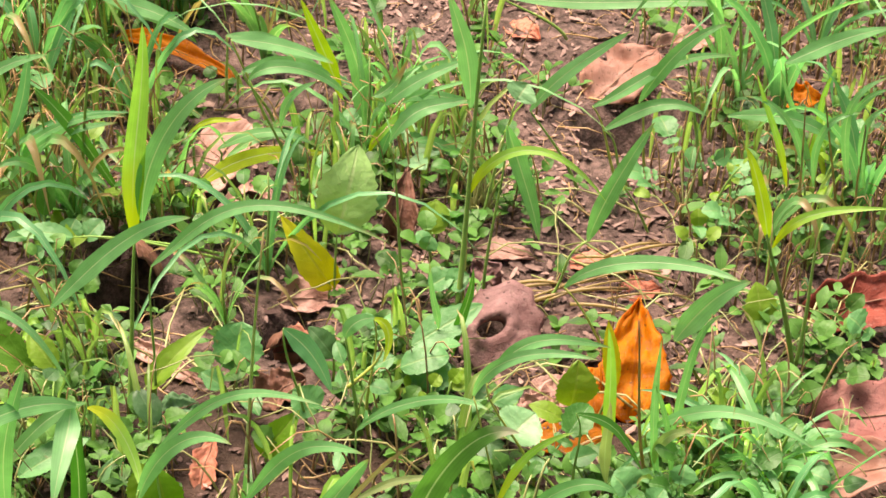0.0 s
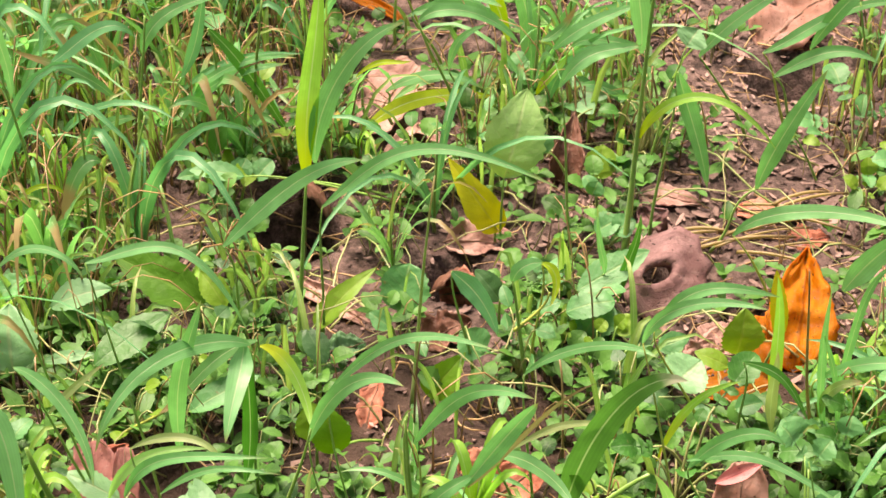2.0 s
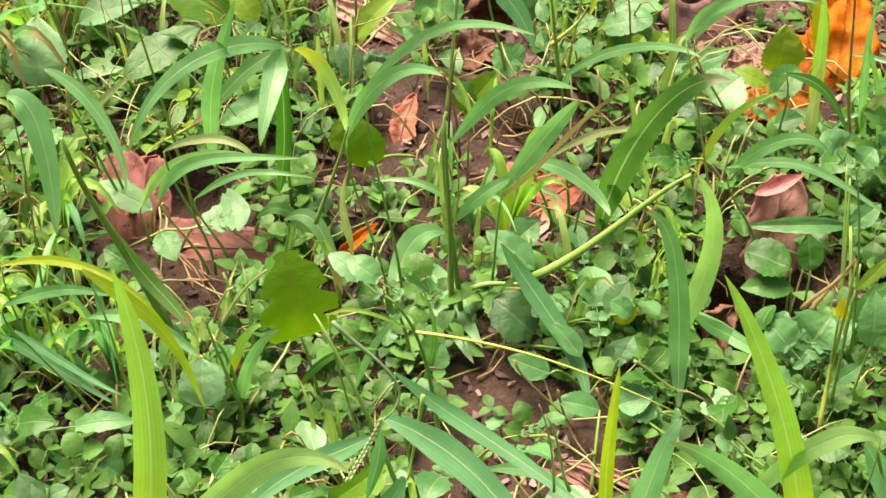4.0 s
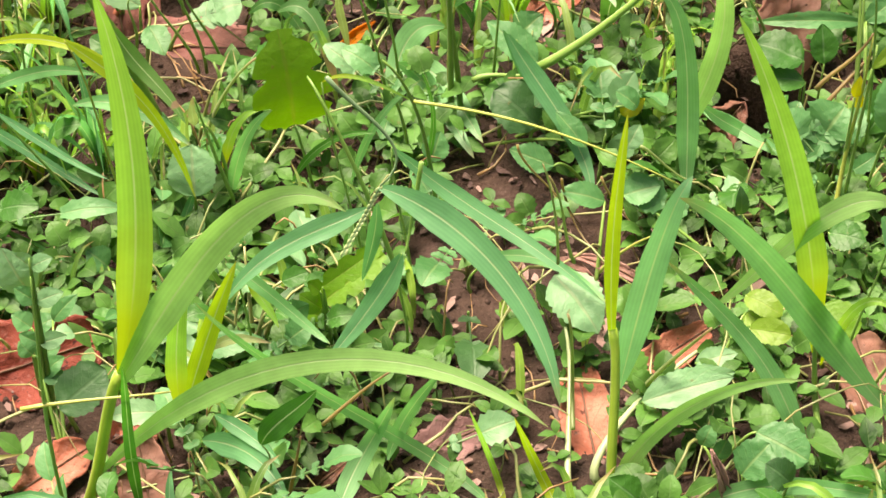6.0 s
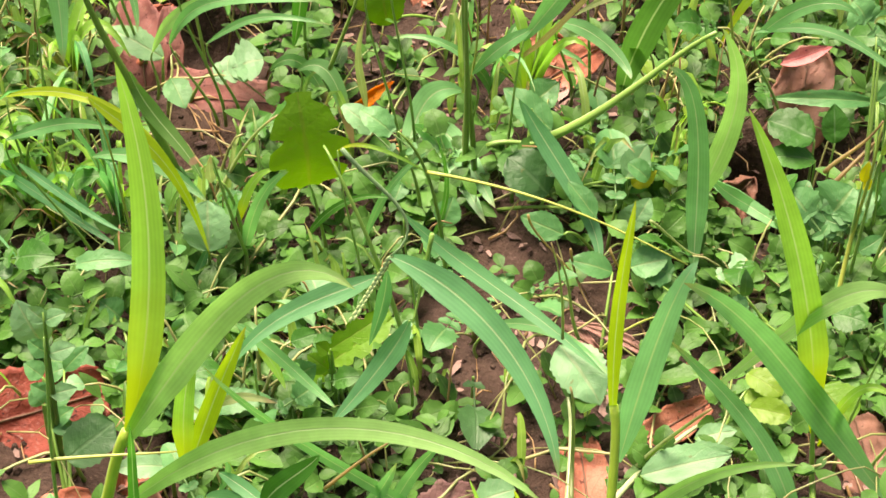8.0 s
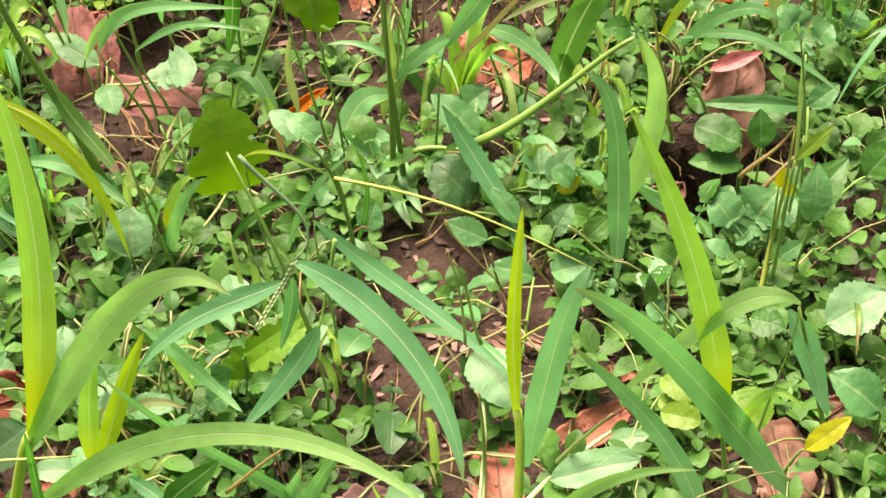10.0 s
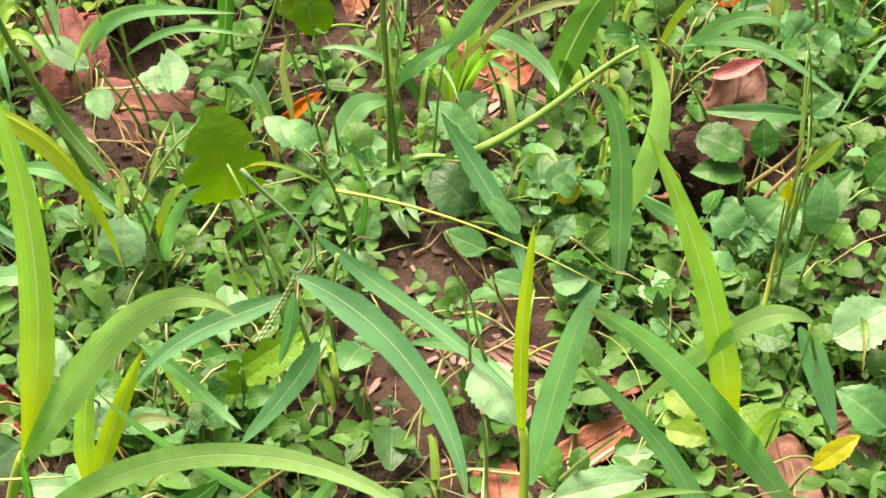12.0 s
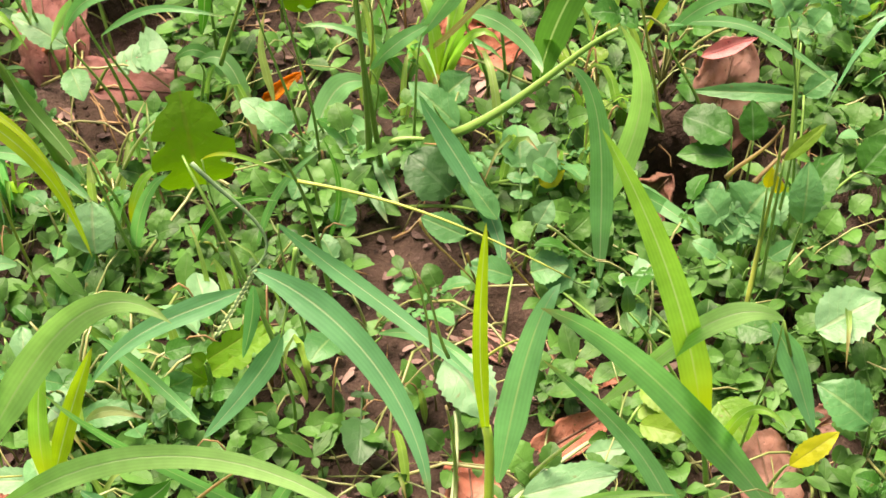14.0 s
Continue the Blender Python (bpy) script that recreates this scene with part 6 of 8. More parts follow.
blade(p, (0.346, 0.239, 0.028), (0.339, 0.239, 0.057), (0.341, 0.239, 0.073), (0.351, 0.239, 0.079), 0.0039, grass)
blade(p, (0.318, 0.239, 0.034), (0.316, 0.239, 0.058), (0.322, 0.239, 0.073), (0.337, 0.239, 0.077), 0.0039, grass)
stalk(p, (0.313, 0.239, 0.010), (0.311, 0.239, 0.035), (0.309, 0.239, 0.059), (0.307, 0.239, 0.082), 0.0017, straw_b)
stalk(p, (0.334, 0.239, 0.008), (0.329, 0.239, 0.033), (0.323, 0.239, 0.058), (0.316, 0.239, 0.088), 0.0017, straw_b)
stalk(p, (0.345, 0.236, 0.006), (0.341, 0.239, 0.029), (0.340, 0.239, 0.053), (0.339, 0.239, 0.070), 0.0017, straw_b)

p = plant("weed", (-0.100, 0.142, 0.000), "weed with a broad deep green leaf", "weed")
leaf(p, (-0.111, 0.121, 0.026), (-0.077, 0.141, 0.037), 0.0176, "oval", leaf_b2, 0.3)
leaf(p, (-0.135, 0.135, 0.017), (-0.112, 0.134, 0.021), 0.0060, "oval", leaf_p, 0.2)
leaf(p, (-0.091, 0.109, 0.004), (-0.091, 0.114, 0.015), 0.0069, "oval", leaf_b, 0.6)
leaf(p, (-0.082, 0.120, 0.008), (-0.082, 0.124, 0.017), 0.0064, "oval", leaf_b, 0.6)

p = plant("weed", (-0.062, 0.099, 0.000), "weed with bluish leaves under grass blades", "weed")
leaf(p, (-0.070, 0.097, 0.018), (-0.039, 0.108, 0.027), 0.0125, "oval", leaf_b, 0.3)
leaf(p, (-0.054, 0.158, 0.023), (-0.065, 0.169, 0.036), 0.0127, "oval", leaf_y, 0.5)
leaf(p, (-0.036, 0.099, 0.009), (-0.030, 0.102, 0.020), 0.0054, "lance", leaf_p, 0.7)
leaf(p, (-0.011, 0.121, 0.019), (-0.019, 0.134, 0.030), 0.0123, "oval", leaf_d, 0.4)

p = plant("weed", (0.070, 0.165, 0.000), "weed with a dark oval leaf behind a bluish blade", "weed")
leaf(p, (0.071, 0.165, 0.011), (0.060, 0.173, 0.024), 0.0119, "oval", leaf_d, 0.6)
leaf(p, (0.086, 0.146, 0.020), (0.097, 0.148, 0.024), 0.0101, "oval", leaf_b, 0.3)
leaf(p, (0.120, 0.202, 0.018), (0.133, 0.204, 0.024), 0.0133, "oval", leaf_b, 0.4)

p = plant("weed", (0.108, 0.111, 0.000), "cluster of seedlings with tiny yellow-green leaves", "weed")
leaf(p, (0.103, 0.135, 0.016), (0.100, 0.137, 0.022), 0.0065, "round", leaf_y, 0.5)
leaf(p, (0.110, 0.125, 0.026), (0.114, 0.127, 0.030), 0.0069, "round", leaf_y, 0.4)
leaf(p, (0.120, 0.131, 0.022), (0.124, 0.132, 0.027), 0.0075, "round", leaf_y, 0.4)
leaf(p, (0.104, 0.118, 0.024), (0.107, 0.118, 0.027), 0.0059, "round", leaf_y, 0.4)
leaf(p, (0.135, 0.112, 0.025), (0.149, 0.113, 0.030), 0.0098, "oval", leaf_b, 0.3)
leaf(p, (0.124, 0.122, 0.016), (0.134, 0.121, 0.019), 0.0100, "oval", leaf_b, 0.3)

p = plant("weed", (0.190, 0.055, 0.000), "bluish weed with lobed leaves near orange leaf", "weed")
leaf(p, (0.185, 0.043, 0.026), (0.177, 0.052, 0.038), 0.0167, "lobed", leaf_b, 0.5)
leaf(p, (0.201, 0.045, 0.025), (0.206, 0.053, 0.036), 0.0140, "lobed", leaf_b, 0.5)
leaf(p, (0.163, 0.077, 0.020), (0.175, 0.077, 0.023), 0.0101, "oval", leaf_b, 0.3)
leaf(p, (0.192, 0.047, 0.021), (0.200, 0.041, 0.022), 0.0094, "oval", leaf_b2, 0.3)
leaf(p, (0.143, 0.086, 0.014), (0.154, 0.077, 0.014), 0.0097, "oval", leaf_b, 0.3)

p = plant("weed", (0.084, -0.032, 0.000), "weed with pale and yellow leaves", "weed")
leaf(p, (0.079, -0.028, 0.023), (0.087, -0.020, 0.033), 0.0113, "oval", leaf_p, 0.4)
leaf(p, (0.083, -0.018, 0.015), (0.092, -0.018, 0.018), 0.0057, "oval", leaf_yy, 0.4)
leaf(p, (0.078, -0.039, 0.007), (0.085, -0.035, 0.017), 0.0100, "oval", leaf_p, 0.6)
leaf(p, (0.101, -0.074, 0.014), (0.080, -0.069, 0.021), 0.0151, "lobed", leaf_b, 0.3)
leaf(p, (0.055, -0.047, 0.013), (0.039, -0.043, 0.019), 0.0107, "oval", leaf_b, 0.3)

p = plant("weed", (-0.026, -0.119, 0.000), "sprig of yellow-green toothed leaves", "weed")
leaf(p, (-0.030, -0.119, 0.036), (-0.010, -0.114, 0.049), 0.0086, "lobed", leaf_dy, 0.6)
leaf(p, (-0.031, -0.119, 0.025), (-0.038, -0.118, 0.032), 0.0083, "oval", leaf_dy, 0.6)
leaf(p, (-0.031, -0.119, 0.034), (-0.035, -0.119, 0.039), 0.0056, "oval", leaf_dy, 0.6)

p = plant("weed", (0.142, -0.144, 0.000), "low weed with olive and yellow leaves", "weed")
leaf(p, (0.136, -0.127, 0.021), (0.145, -0.139, 0.016), 0.0167, "round", leaf_dy, 0.5)
leaf(p, (0.156, -0.153, 0.022), (0.171, -0.148, 0.033), 0.0077, "oval", leaf_yy, 0.5)
leaf(p, (0.111, -0.123, 0.024), (0.122, -0.132, 0.023), 0.0095, "round", leaf_y, 0.3)
leaf(p, (0.109, -0.140, 0.027), (0.122, -0.145, 0.028), 0.0093, "round", leaf_y, 0.3)
leaf(p, (0.092, -0.142, 0.013), (0.106, -0.142, 0.017), 0.0075, "oval", leaf_p, 0.2)
leaf(p, (0.081, -0.156, 0.021), (0.102, -0.156, 0.025), 0.0081, "oval", leaf_p, 0.2)

p = plant("weed", (0.189, -0.131, 0.000), "weed with broad bluish leaves at the soil", "weed")
leaf(p, (0.184, -0.137, 0.021), (0.167, -0.127, 0.030), 0.0169, "oval", leaf_b, 0.3)
leaf(p, (0.145, -0.095, 0.022), (0.157, -0.101, 0.023), 0.0117, "oval", leaf_b2, 0.3)
leaf(p, (0.077, -0.070, 0.020), (0.090, -0.070, 0.024), 0.0124, "oval", leaf_b, 0.3)
leaf(p, (0.103, -0.131, 0.073), (0.102, -0.129, 0.084), 0.0046, "oval", leaf_d, 0.8)
leaf(p, (0.107, -0.075, 0.020), (0.119, -0.074, 0.025), 0.0120, "lobed", leaf_p, 0.2)
leaf(p, (0.118, -0.100, 0.025), (0.108, -0.096, 0.030), 0.0116, "lobed", leaf_b, 0.2)

p = plant("weed", (-0.083, -0.149, 0.000), "weed with a pale leaf over brown litter", "weed")
leaf(p, (-0.083, -0.154, 0.019), (-0.101, -0.156, 0.021), 0.0091, "oval", leaf_p, 0.3)
leaf(p, (-0.073, -0.131, 0.020), (-0.050, -0.130, 0.024), 0.0093, "oval", leaf_b, 0.2)
leaf(p, (-0.048, -0.134, 0.022), (-0.035, -0.129, 0.029), 0.0112, "lobed", leaf_b, 0.3)
leaf(p, (-0.105, -0.084, 0.013), (-0.112, -0.081, 0.019), 0.0099, "oval", leaf_b, 0.3)

p = plant("weed", (-0.057, 0.268, 0.000), "low weed with paired leaves under grass", "weed")
leaf(p, (-0.067, 0.263, 0.018), (-0.079, 0.257, 0.021), 0.0070, "oval", leaf_b, 0.3)
leaf(p, (-0.068, 0.271, 0.014), (-0.052, 0.268, 0.017), 0.0076, "oval", leaf_b, 0.3)
leaf(p, (-0.050, 0.263, 0.014), (-0.045, 0.269, 0.022), 0.0117, "round", leaf_b, 0.5)
leaf(p, (-0.043, 0.267, 0.012), (-0.035, 0.269, 0.017), 0.0101, "round", leaf_b, 0.4)
leaf(p, (-0.060, 0.268, 0.026), (-0.054, 0.274, 0.049), 0.0095, "lance", leaf_b2, 0.8)
leaf(p, (-0.065, 0.250, 0.015), (-0.060, 0.250, 0.019), 0.0083, "round", leaf_b, 0.4)

p = plant("weed", (0.134, 0.263, 0.000), "weed with bright rounded leaves near a brown leaf", "weed")
leaf(p, (0.132, 0.263, 0.011), (0.133, 0.268, 0.020), 0.0158, "heart", leaf_y, 0.6)
leaf(p, (0.123, 0.234, 0.015), (0.126, 0.236, 0.022), 0.0094, "round", leaf_b, 0.5)
leaf(p, (0.104, 0.263, 0.020), (0.100, 0.267, 0.028), 0.0112, "round", leaf_b, 0.6)
leaf(p, (0.128, 0.199, 0.020), (0.139, 0.201, 0.025), 0.0133, "oval", leaf_b, 0.4)
leaf(p, (0.170, 0.263, 0.080), (0.176, 0.267, 0.087), 0.0162, "oval", leaf_p, 0.6)

p = plant("grass_plant", (-0.042, -0.190, 0.000), "low grass with a dark bent blade and dry strips", "grass")
blade(p, (-0.050, -0.190, 0.047), (-0.045, -0.190, 0.056), (-0.038, -0.190, 0.064), (-0.032, -0.190, 0.072), 0.0077, grass_d)
stalk(p, (-0.048, -0.186, 0.000), (-0.050, -0.187, 0.018), (-0.048, -0.189, 0.034), (-0.050, -0.190, 0.047), 0.0012, stem)
stalk(p, (-0.031, -0.190, 0.055), (-0.023, -0.190, 0.065), (-0.015, -0.190, 0.074), (-0.009, -0.190, 0.079), 0.0013, straw_b)
stalk(p, (-0.044, -0.190, 0.012), (-0.042, -0.190, 0.027), (-0.040, -0.190, 0.038), (-0.038, -0.190, 0.050), 0.0016, straw_b)

p = plant("grass_plant", (-0.111, -0.190, 0.000), "weed stem with paired small leaves", "grass")
stalk(p, (-0.111, -0.195, 0.007), (-0.112, -0.190, 0.055), (-0.109, -0.190, 0.095), (-0.106, -0.190, 0.128), 0.0015, stem)
stalk(p, (-0.118, -0.190, 0.071), (-0.103, -0.190, 0.073), (-0.088, -0.190, 0.074), (-0.074, -0.190, 0.075), 0.0013, stem_y)
leaf(p, (-0.121, -0.114, 0.021), (-0.112, -0.110, 0.029), 0.0064, "oval", leaf_b, 0.4)
leaf(p, (-0.123, -0.121, 0.016), (-0.117, -0.119, 0.021), 0.0057, "oval", leaf_b, 0.4)
leaf(p, (-0.122, -0.141, 0.026), (-0.114, -0.139, 0.032), 0.0066, "oval", leaf_b, 0.4)

p = plant("grass_plant", (0.103, -0.200, 0.000), "low weed with round leaves and a bent dry stalk", "grass")
stalk(p, (0.064, -0.200, 0.014), (0.072, -0.200, 0.017), (0.080, -0.200, 0.018), (0.089, -0.200, 0.018), 0.0018, pale)
stalk(p, (0.128, -0.201, 0.005), (0.133, -0.200, 0.017), (0.137, -0.200, 0.027), (0.143, -0.200, 0.035), 0.0025, straw_b)
stalk(p, (0.142, -0.200, 0.035), (0.146, -0.200, 0.035), (0.149, -0.200, 0.035), (0.153, -0.200, 0.035), 0.0014, stem_y)
leaf(p, (0.098, -0.193, 0.020), (0.107, -0.188, 0.029), 0.0128, "round", leaf_b, 0.4)
leaf(p, (0.111, -0.202, 0.027), (0.103, -0.199, 0.034), 0.0102, "round", leaf_d, 0.4)
leaf(p, (0.089, -0.176, 0.013), (0.092, -0.173, 0.020), 0.0066, "round", leaf_b, 0.5)
leaf(p, (0.092, -0.184, 0.017), (0.095, -0.182, 0.024), 0.0061, "round", leaf_b, 0.5)
leaf(p, (0.064, -0.202, 0.023), (0.055, -0.198, 0.030), 0.0105, "oval", leaf_b2, 0.3)

p = plant("grass_plant", (-0.070, -0.020, 0.000), "thin pale bent stalk among weeds", "grass")
stalk(p, (-0.076, -0.029, 0.008), (-0.068, -0.020, 0.022), (-0.059, -0.020, 0.039), (-0.049, -0.020, 0.050), 0.0019, pale)

p = plant("grass_plant", (-0.069, -0.060, 0.000), "long yellow grass blade bending down", "grass")
blade(p, (-0.109, -0.060, 0.097), (-0.096, -0.062, 0.084), (-0.083, -0.065, 0.065), (-0.073, -0.070, 0.030), 0.0049, grass_yy)
stalk(p, (-0.097, -0.056, 0.000), (-0.102, -0.057, 0.035), (-0.104, -0.059, 0.068), (-0.109, -0.060, 0.097), 0.0013, stem_y)
stalk(p, (-0.061, -0.060, 0.019), (-0.065, -0.060, 0.039), (-0.068, -0.060, 0.056), (-0.070, -0.060, 0.069), 0.0016, stem)

p = plant("weed", (0.071, -0.040, 0.000), "weed with a pinnate bluish-green leaf", "weed")
leaf(p, (0.075, -0.038, 0.019), (0.074, -0.008, 0.028), 0.0170, "cut", leaf_b, 0.3)
leaf(p, (0.080, -0.053, 0.026), (0.085, -0.049, 0.034), 0.0081, "oval", leaf_p, 0.5)
leaf(p, (0.082, -0.026, 0.017), (0.091, -0.024, 0.023), 0.0076, "oval", leaf_yy, 0.5)
leaf(p, (0.095, -0.050, 0.007), (0.096, -0.044, 0.025), 0.0091, "oval", leaf_b2, 0.7)

p = plant("weed", (0.151, -0.050, 0.000), "bushy weed with wavy-edged bluish leaves", "weed")
leaf(p, (0.153, -0.050, 0.006), (0.141, -0.041, 0.024), 0.0096, "cut", leaf_p, 0.6)
leaf(p, (0.155, -0.050, 0.009), (0.154, -0.040, 0.028), 0.0104, "cut", leaf_p, 0.6)
leaf(p, (0.157, -0.050, 0.008), (0.168, -0.041, 0.026), 0.0100, "cut", leaf_p, 0.6)
leaf(p, (0.147, -0.069, 0.020), (0.133, -0.064, 0.028), 0.0081, "lobed", leaf_b, 0.4)
leaf(p, (0.153, -0.068, 0.018), (0.168, -0.063, 0.026), 0.0081, "lobed", leaf_b, 0.4)

p = plant("grass_plant", (0.157, -0.050, 0.000), "slender sprig with a small yellow bud", "grass")
stalk(p, (0.159, -0.069, 0.010), (0.164, -0.050, 0.017), (0.165, -0.050, 0.042), (0.165, -0.050, 0.067), 0.0018, stem)
leaf(p, (0.163, -0.050, 0.037), (0.162, -0.049, 0.045), 0.0040, "oval", leaf_yy, 0.8)
blade(p, (0.164, -0.053, 0.005), (0.169, -0.050, 0.010), (0.175, -0.050, 0.013), (0.182, -0.050, 0.009), 0.0025, grass)

p = plant("grass_plant", (0.160, 0.030, 0.000), "short reddish dry twig", "grass")
stalk(p, (0.162, -0.015, 0.005), (0.169, -0.007, 0.005), (0.177, 0.000, 0.008), (0.186, 0.011, 0.007), 0.0020, straw_b)

p = plant("grass_plant", (0.107, -0.030, 0.000), "grass with a slanting pale blade", "grass")
blade(p, (0.111, -0.030, 0.024), (0.122, -0.030, 0.013), (0.133, -0.033, 0.007), (0.141, -0.041, 0.004), 0.0055, grass)
stalk(p, (0.110, -0.026, 0.000), (0.111, -0.027, 0.011), (0.110, -0.029, 0.019), (0.111, -0.030, 0.024), 0.0015, stem)

p = plant("grass_plant", (-0.010, -0.050, 0.000), "thin grass with dark crossing blades", "grass")
blade(p, (-0.019, -0.050, 0.013), (-0.013, -0.050, 0.033), (-0.005, -0.050, 0.049), (0.007, -0.050, 0.062), 0.0028, grass)
blade(p, (0.004, -0.050, 0.009), (0.010, -0.050, 0.029), (0.011, -0.050, 0.048), (0.007, -0.050, 0.067), 0.0020, grass_d)
blade(p, (-0.040, -0.050, 0.015), (-0.032, -0.052, 0.031), (-0.021, -0.055, 0.042), (-0.009, -0.060, 0.047), 0.0028, grass_d)
stalk(p, (-0.031, -0.046, 0.000), (-0.035, -0.047, 0.008), (-0.036, -0.049, 0.013), (-0.040, -0.050, 0.015), 0.0014, stem_y)

p = plant("weed", (-0.125, -0.142, 0.000), "upright sprig with small paired pale green leaves", "weed")
stalk(p, (-0.123, -0.147, 0.007), (-0.121, -0.142, 0.030), (-0.119, -0.142, 0.058), (-0.117, -0.142, 0.083), 0.0014, stem)
leaf(p, (-0.117, -0.142, 0.079), (-0.122, -0.141, 0.085), 0.0058, "oval", leaf_p, 0.8)
leaf(p, (-0.117, -0.142, 0.079), (-0.110, -0.142, 0.083), 0.0058, "oval", leaf_p, 0.8)
leaf(p, (-0.118, -0.142, 0.063), (-0.124, -0.141, 0.069), 0.0063, "oval", leaf_b, 0.8)
leaf(p, (-0.118, -0.142, 0.063), (-0.109, -0.142, 0.067), 0.0063, "oval", leaf_p, 0.8)
leaf(p, (-0.120, -0.142, 0.043), (-0.126, -0.141, 0.047), 0.0061, "oval", leaf_b, 0.8)
leaf(p, (-0.120, -0.142, 0.043), (-0.111, -0.142, 0.046), 0.0061, "oval", leaf_p, 0.8)
leaf(p, (-0.122, -0.142, 0.026), (-0.114, -0.142, 0.027), 0.0062, "oval", leaf_b, 0.8)

p = plant("grass_plant", (-0.102, 0.039, 0.000), "grass with a light arching blade above a dead leaf", "grass")
blade(p, (-0.100, 0.039, 0.029), (-0.091, 0.037, 0.047), (-0.077, 0.034, 0.059), (-0.056, 0.029, 0.064), 0.0043, grass_l)
stalk(p, (-0.101, 0.043, 0.000), (-0.100, 0.042, 0.012), (-0.101, 0.040, 0.022), (-0.100, 0.039, 0.029), 0.0015, stem)

p = plant("grass_plant", (0.020, -0.010, 0.000), "tall dark green grass stalk with one side stalk", "grass")
stalk(p, (0.020, -0.010, 0.011), (0.020, -0.010, 0.048), (0.019, -0.010, 0.079), (0.018, -0.010, 0.113), 0.0025, stem_d)
stalk(p, (-0.030, -0.010, 0.063), (-0.025, -0.010, 0.079), (-0.020, -0.010, 0.095), (-0.016, -0.010, 0.111), 0.0018, stem_d)

p = plant("grass_plant", (0.009, 0.005, 0.000), "grass with a short broad hanging blade", "grass")
blade(p, (0.001, 0.005, 0.020), (0.011, 0.003, 0.011), (0.019, -0.015, 0.010), (0.027, -0.035, 0.007), 0.0078, grass)
stalk(p, (0.003, 0.009, 0.000), (0.003, 0.008, 0.009), (0.001, 0.007, 0.016), (0.001, 0.005, 0.020), 0.0015, stem)

p = plant("grass_plant", (-0.020, 0.028, 0.000), "thin pale upright grass blade", "grass")
blade(p, (-0.017, 0.028, 0.005), (-0.019, 0.028, 0.022), (-0.020, 0.028, 0.036), (-0.017, 0.028, 0.054), 0.0031, pale)

p = plant("grass_plant", (-0.052, 0.041, 0.000), "brown-tipped grass blade bending over a lobed leaf", "grass")
blade(p, (-0.055, 0.041, 0.017), (-0.044, 0.039, 0.023), (-0.035, 0.036, 0.011), (-0.027, 0.013, 0.005), 0.0049, grass_tipb)
stalk(p, (-0.055, 0.045, 0.000), (-0.056, 0.044, 0.008), (-0.054, 0.043, 0.014), (-0.055, 0.041, 0.017), 0.0016, stem)

p = plant("grass_plant", (-0.066, -0.038, 0.000), "short yellow-green grass blade", "grass")
blade(p, (-0.065, -0.038, 0.012), (-0.062, -0.038, 0.025), (-0.057, -0.038, 0.036), (-0.050, -0.038, 0.040), 0.0037, grass_y)

p = plant("weed", (0.001, -0.033, 0.000), "weed with bluish lobed leaves on a stout stalk", "weed")
stalk(p, (0.003, -0.033, 0.006), (0.002, -0.033, 0.019), (0.000, -0.033, 0.031), (-0.003, -0.033, 0.041), 0.0019, stem_d)
leaf(p, (-0.006, -0.008, 0.017), (-0.026, 0.003, 0.032), 0.0116, "lobed", leaf_p, 0.5)
leaf(p, (-0.002, -0.016, 0.018), (-0.007, -0.030, 0.015), 0.0085, "lobed", leaf_b, 0.4)

p = plant("weed", (0.040, -0.022, 0.000), "weed with a broad dark green leaf in shade", "weed")
leaf(p, (0.037, -0.009, 0.022), (0.045, -0.032, 0.018), 0.0167, "oval", leaf_b2, 0.4)

p = plant("weed", (-0.017, 0.078, 0.000), "weed with a bright yellow-green upper leaf", "weed")
leaf(p, (-0.016, 0.078, 0.015), (-0.018, 0.085, 0.032), 0.0162, "oval", leaf_y, 0.7)

p = plant("grass_plant", (-0.091, 0.316, 0.000), "fine grass with thin arching blades", "grass")
blade(p, (-0.087, 0.316, 0.009), (-0.064, 0.312, 0.035), (-0.043, 0.305, 0.054), (-0.017, 0.296, 0.062), 0.0028, grass)
blade(p, (-0.085, 0.316, 0.023), (-0.060, 0.312, 0.047), (-0.037, 0.305, 0.059), (-0.014, 0.296, 0.064), 0.0028, grass_b)
stalk(p, (-0.087, 0.320, 0.000), (-0.085, 0.319, 0.010), (-0.087, 0.317, 0.018), (-0.085, 0.316, 0.023), 0.0020, stem)

p = plant("grass_plant", (-0.075, 0.397, 0.000), "bluish grass with a hanging blade", "grass")
blade(p, (-0.067, 0.397, 0.018), (-0.053, 0.393, 0.005), (-0.038, 0.355, 0.008), (-0.027, 0.318, 0.008), 0.0048, grass_b)
stalk(p, (-0.069, 0.401, 0.000), (-0.069, 0.399, 0.009), (-0.068, 0.398, 0.015), (-0.067, 0.397, 0.018), 0.0021, stem)
blade(p, (-0.041, 0.397, 0.064), (-0.049, 0.395, 0.050), (-0.056, 0.391, 0.035), (-0.061, 0.387, 0.019), 0.0054, grass_b)
stalk(p, (-0.051, 0.401, 0.000), (-0.048, 0.399, 0.024), (-0.043, 0.398, 0.045), (-0.041, 0.397, 0.064), 0.0021, stem)

p = plant("grass_plant", (-0.035, 0.443, 0.000), "dark green grass with a broad slanting blade", "grass")
blade(p, (-0.027, 0.443, 0.042), (-0.011, 0.441, 0.035), (0.007, 0.438, 0.027), (0.022, 0.433, 0.015), 0.0088, grass_d)
stalk(p, (-0.029, 0.447, 0.000), (-0.028, 0.446, 0.017), (-0.028, 0.445, 0.031), (-0.027, 0.443, 0.042), 0.0022, stem_y)

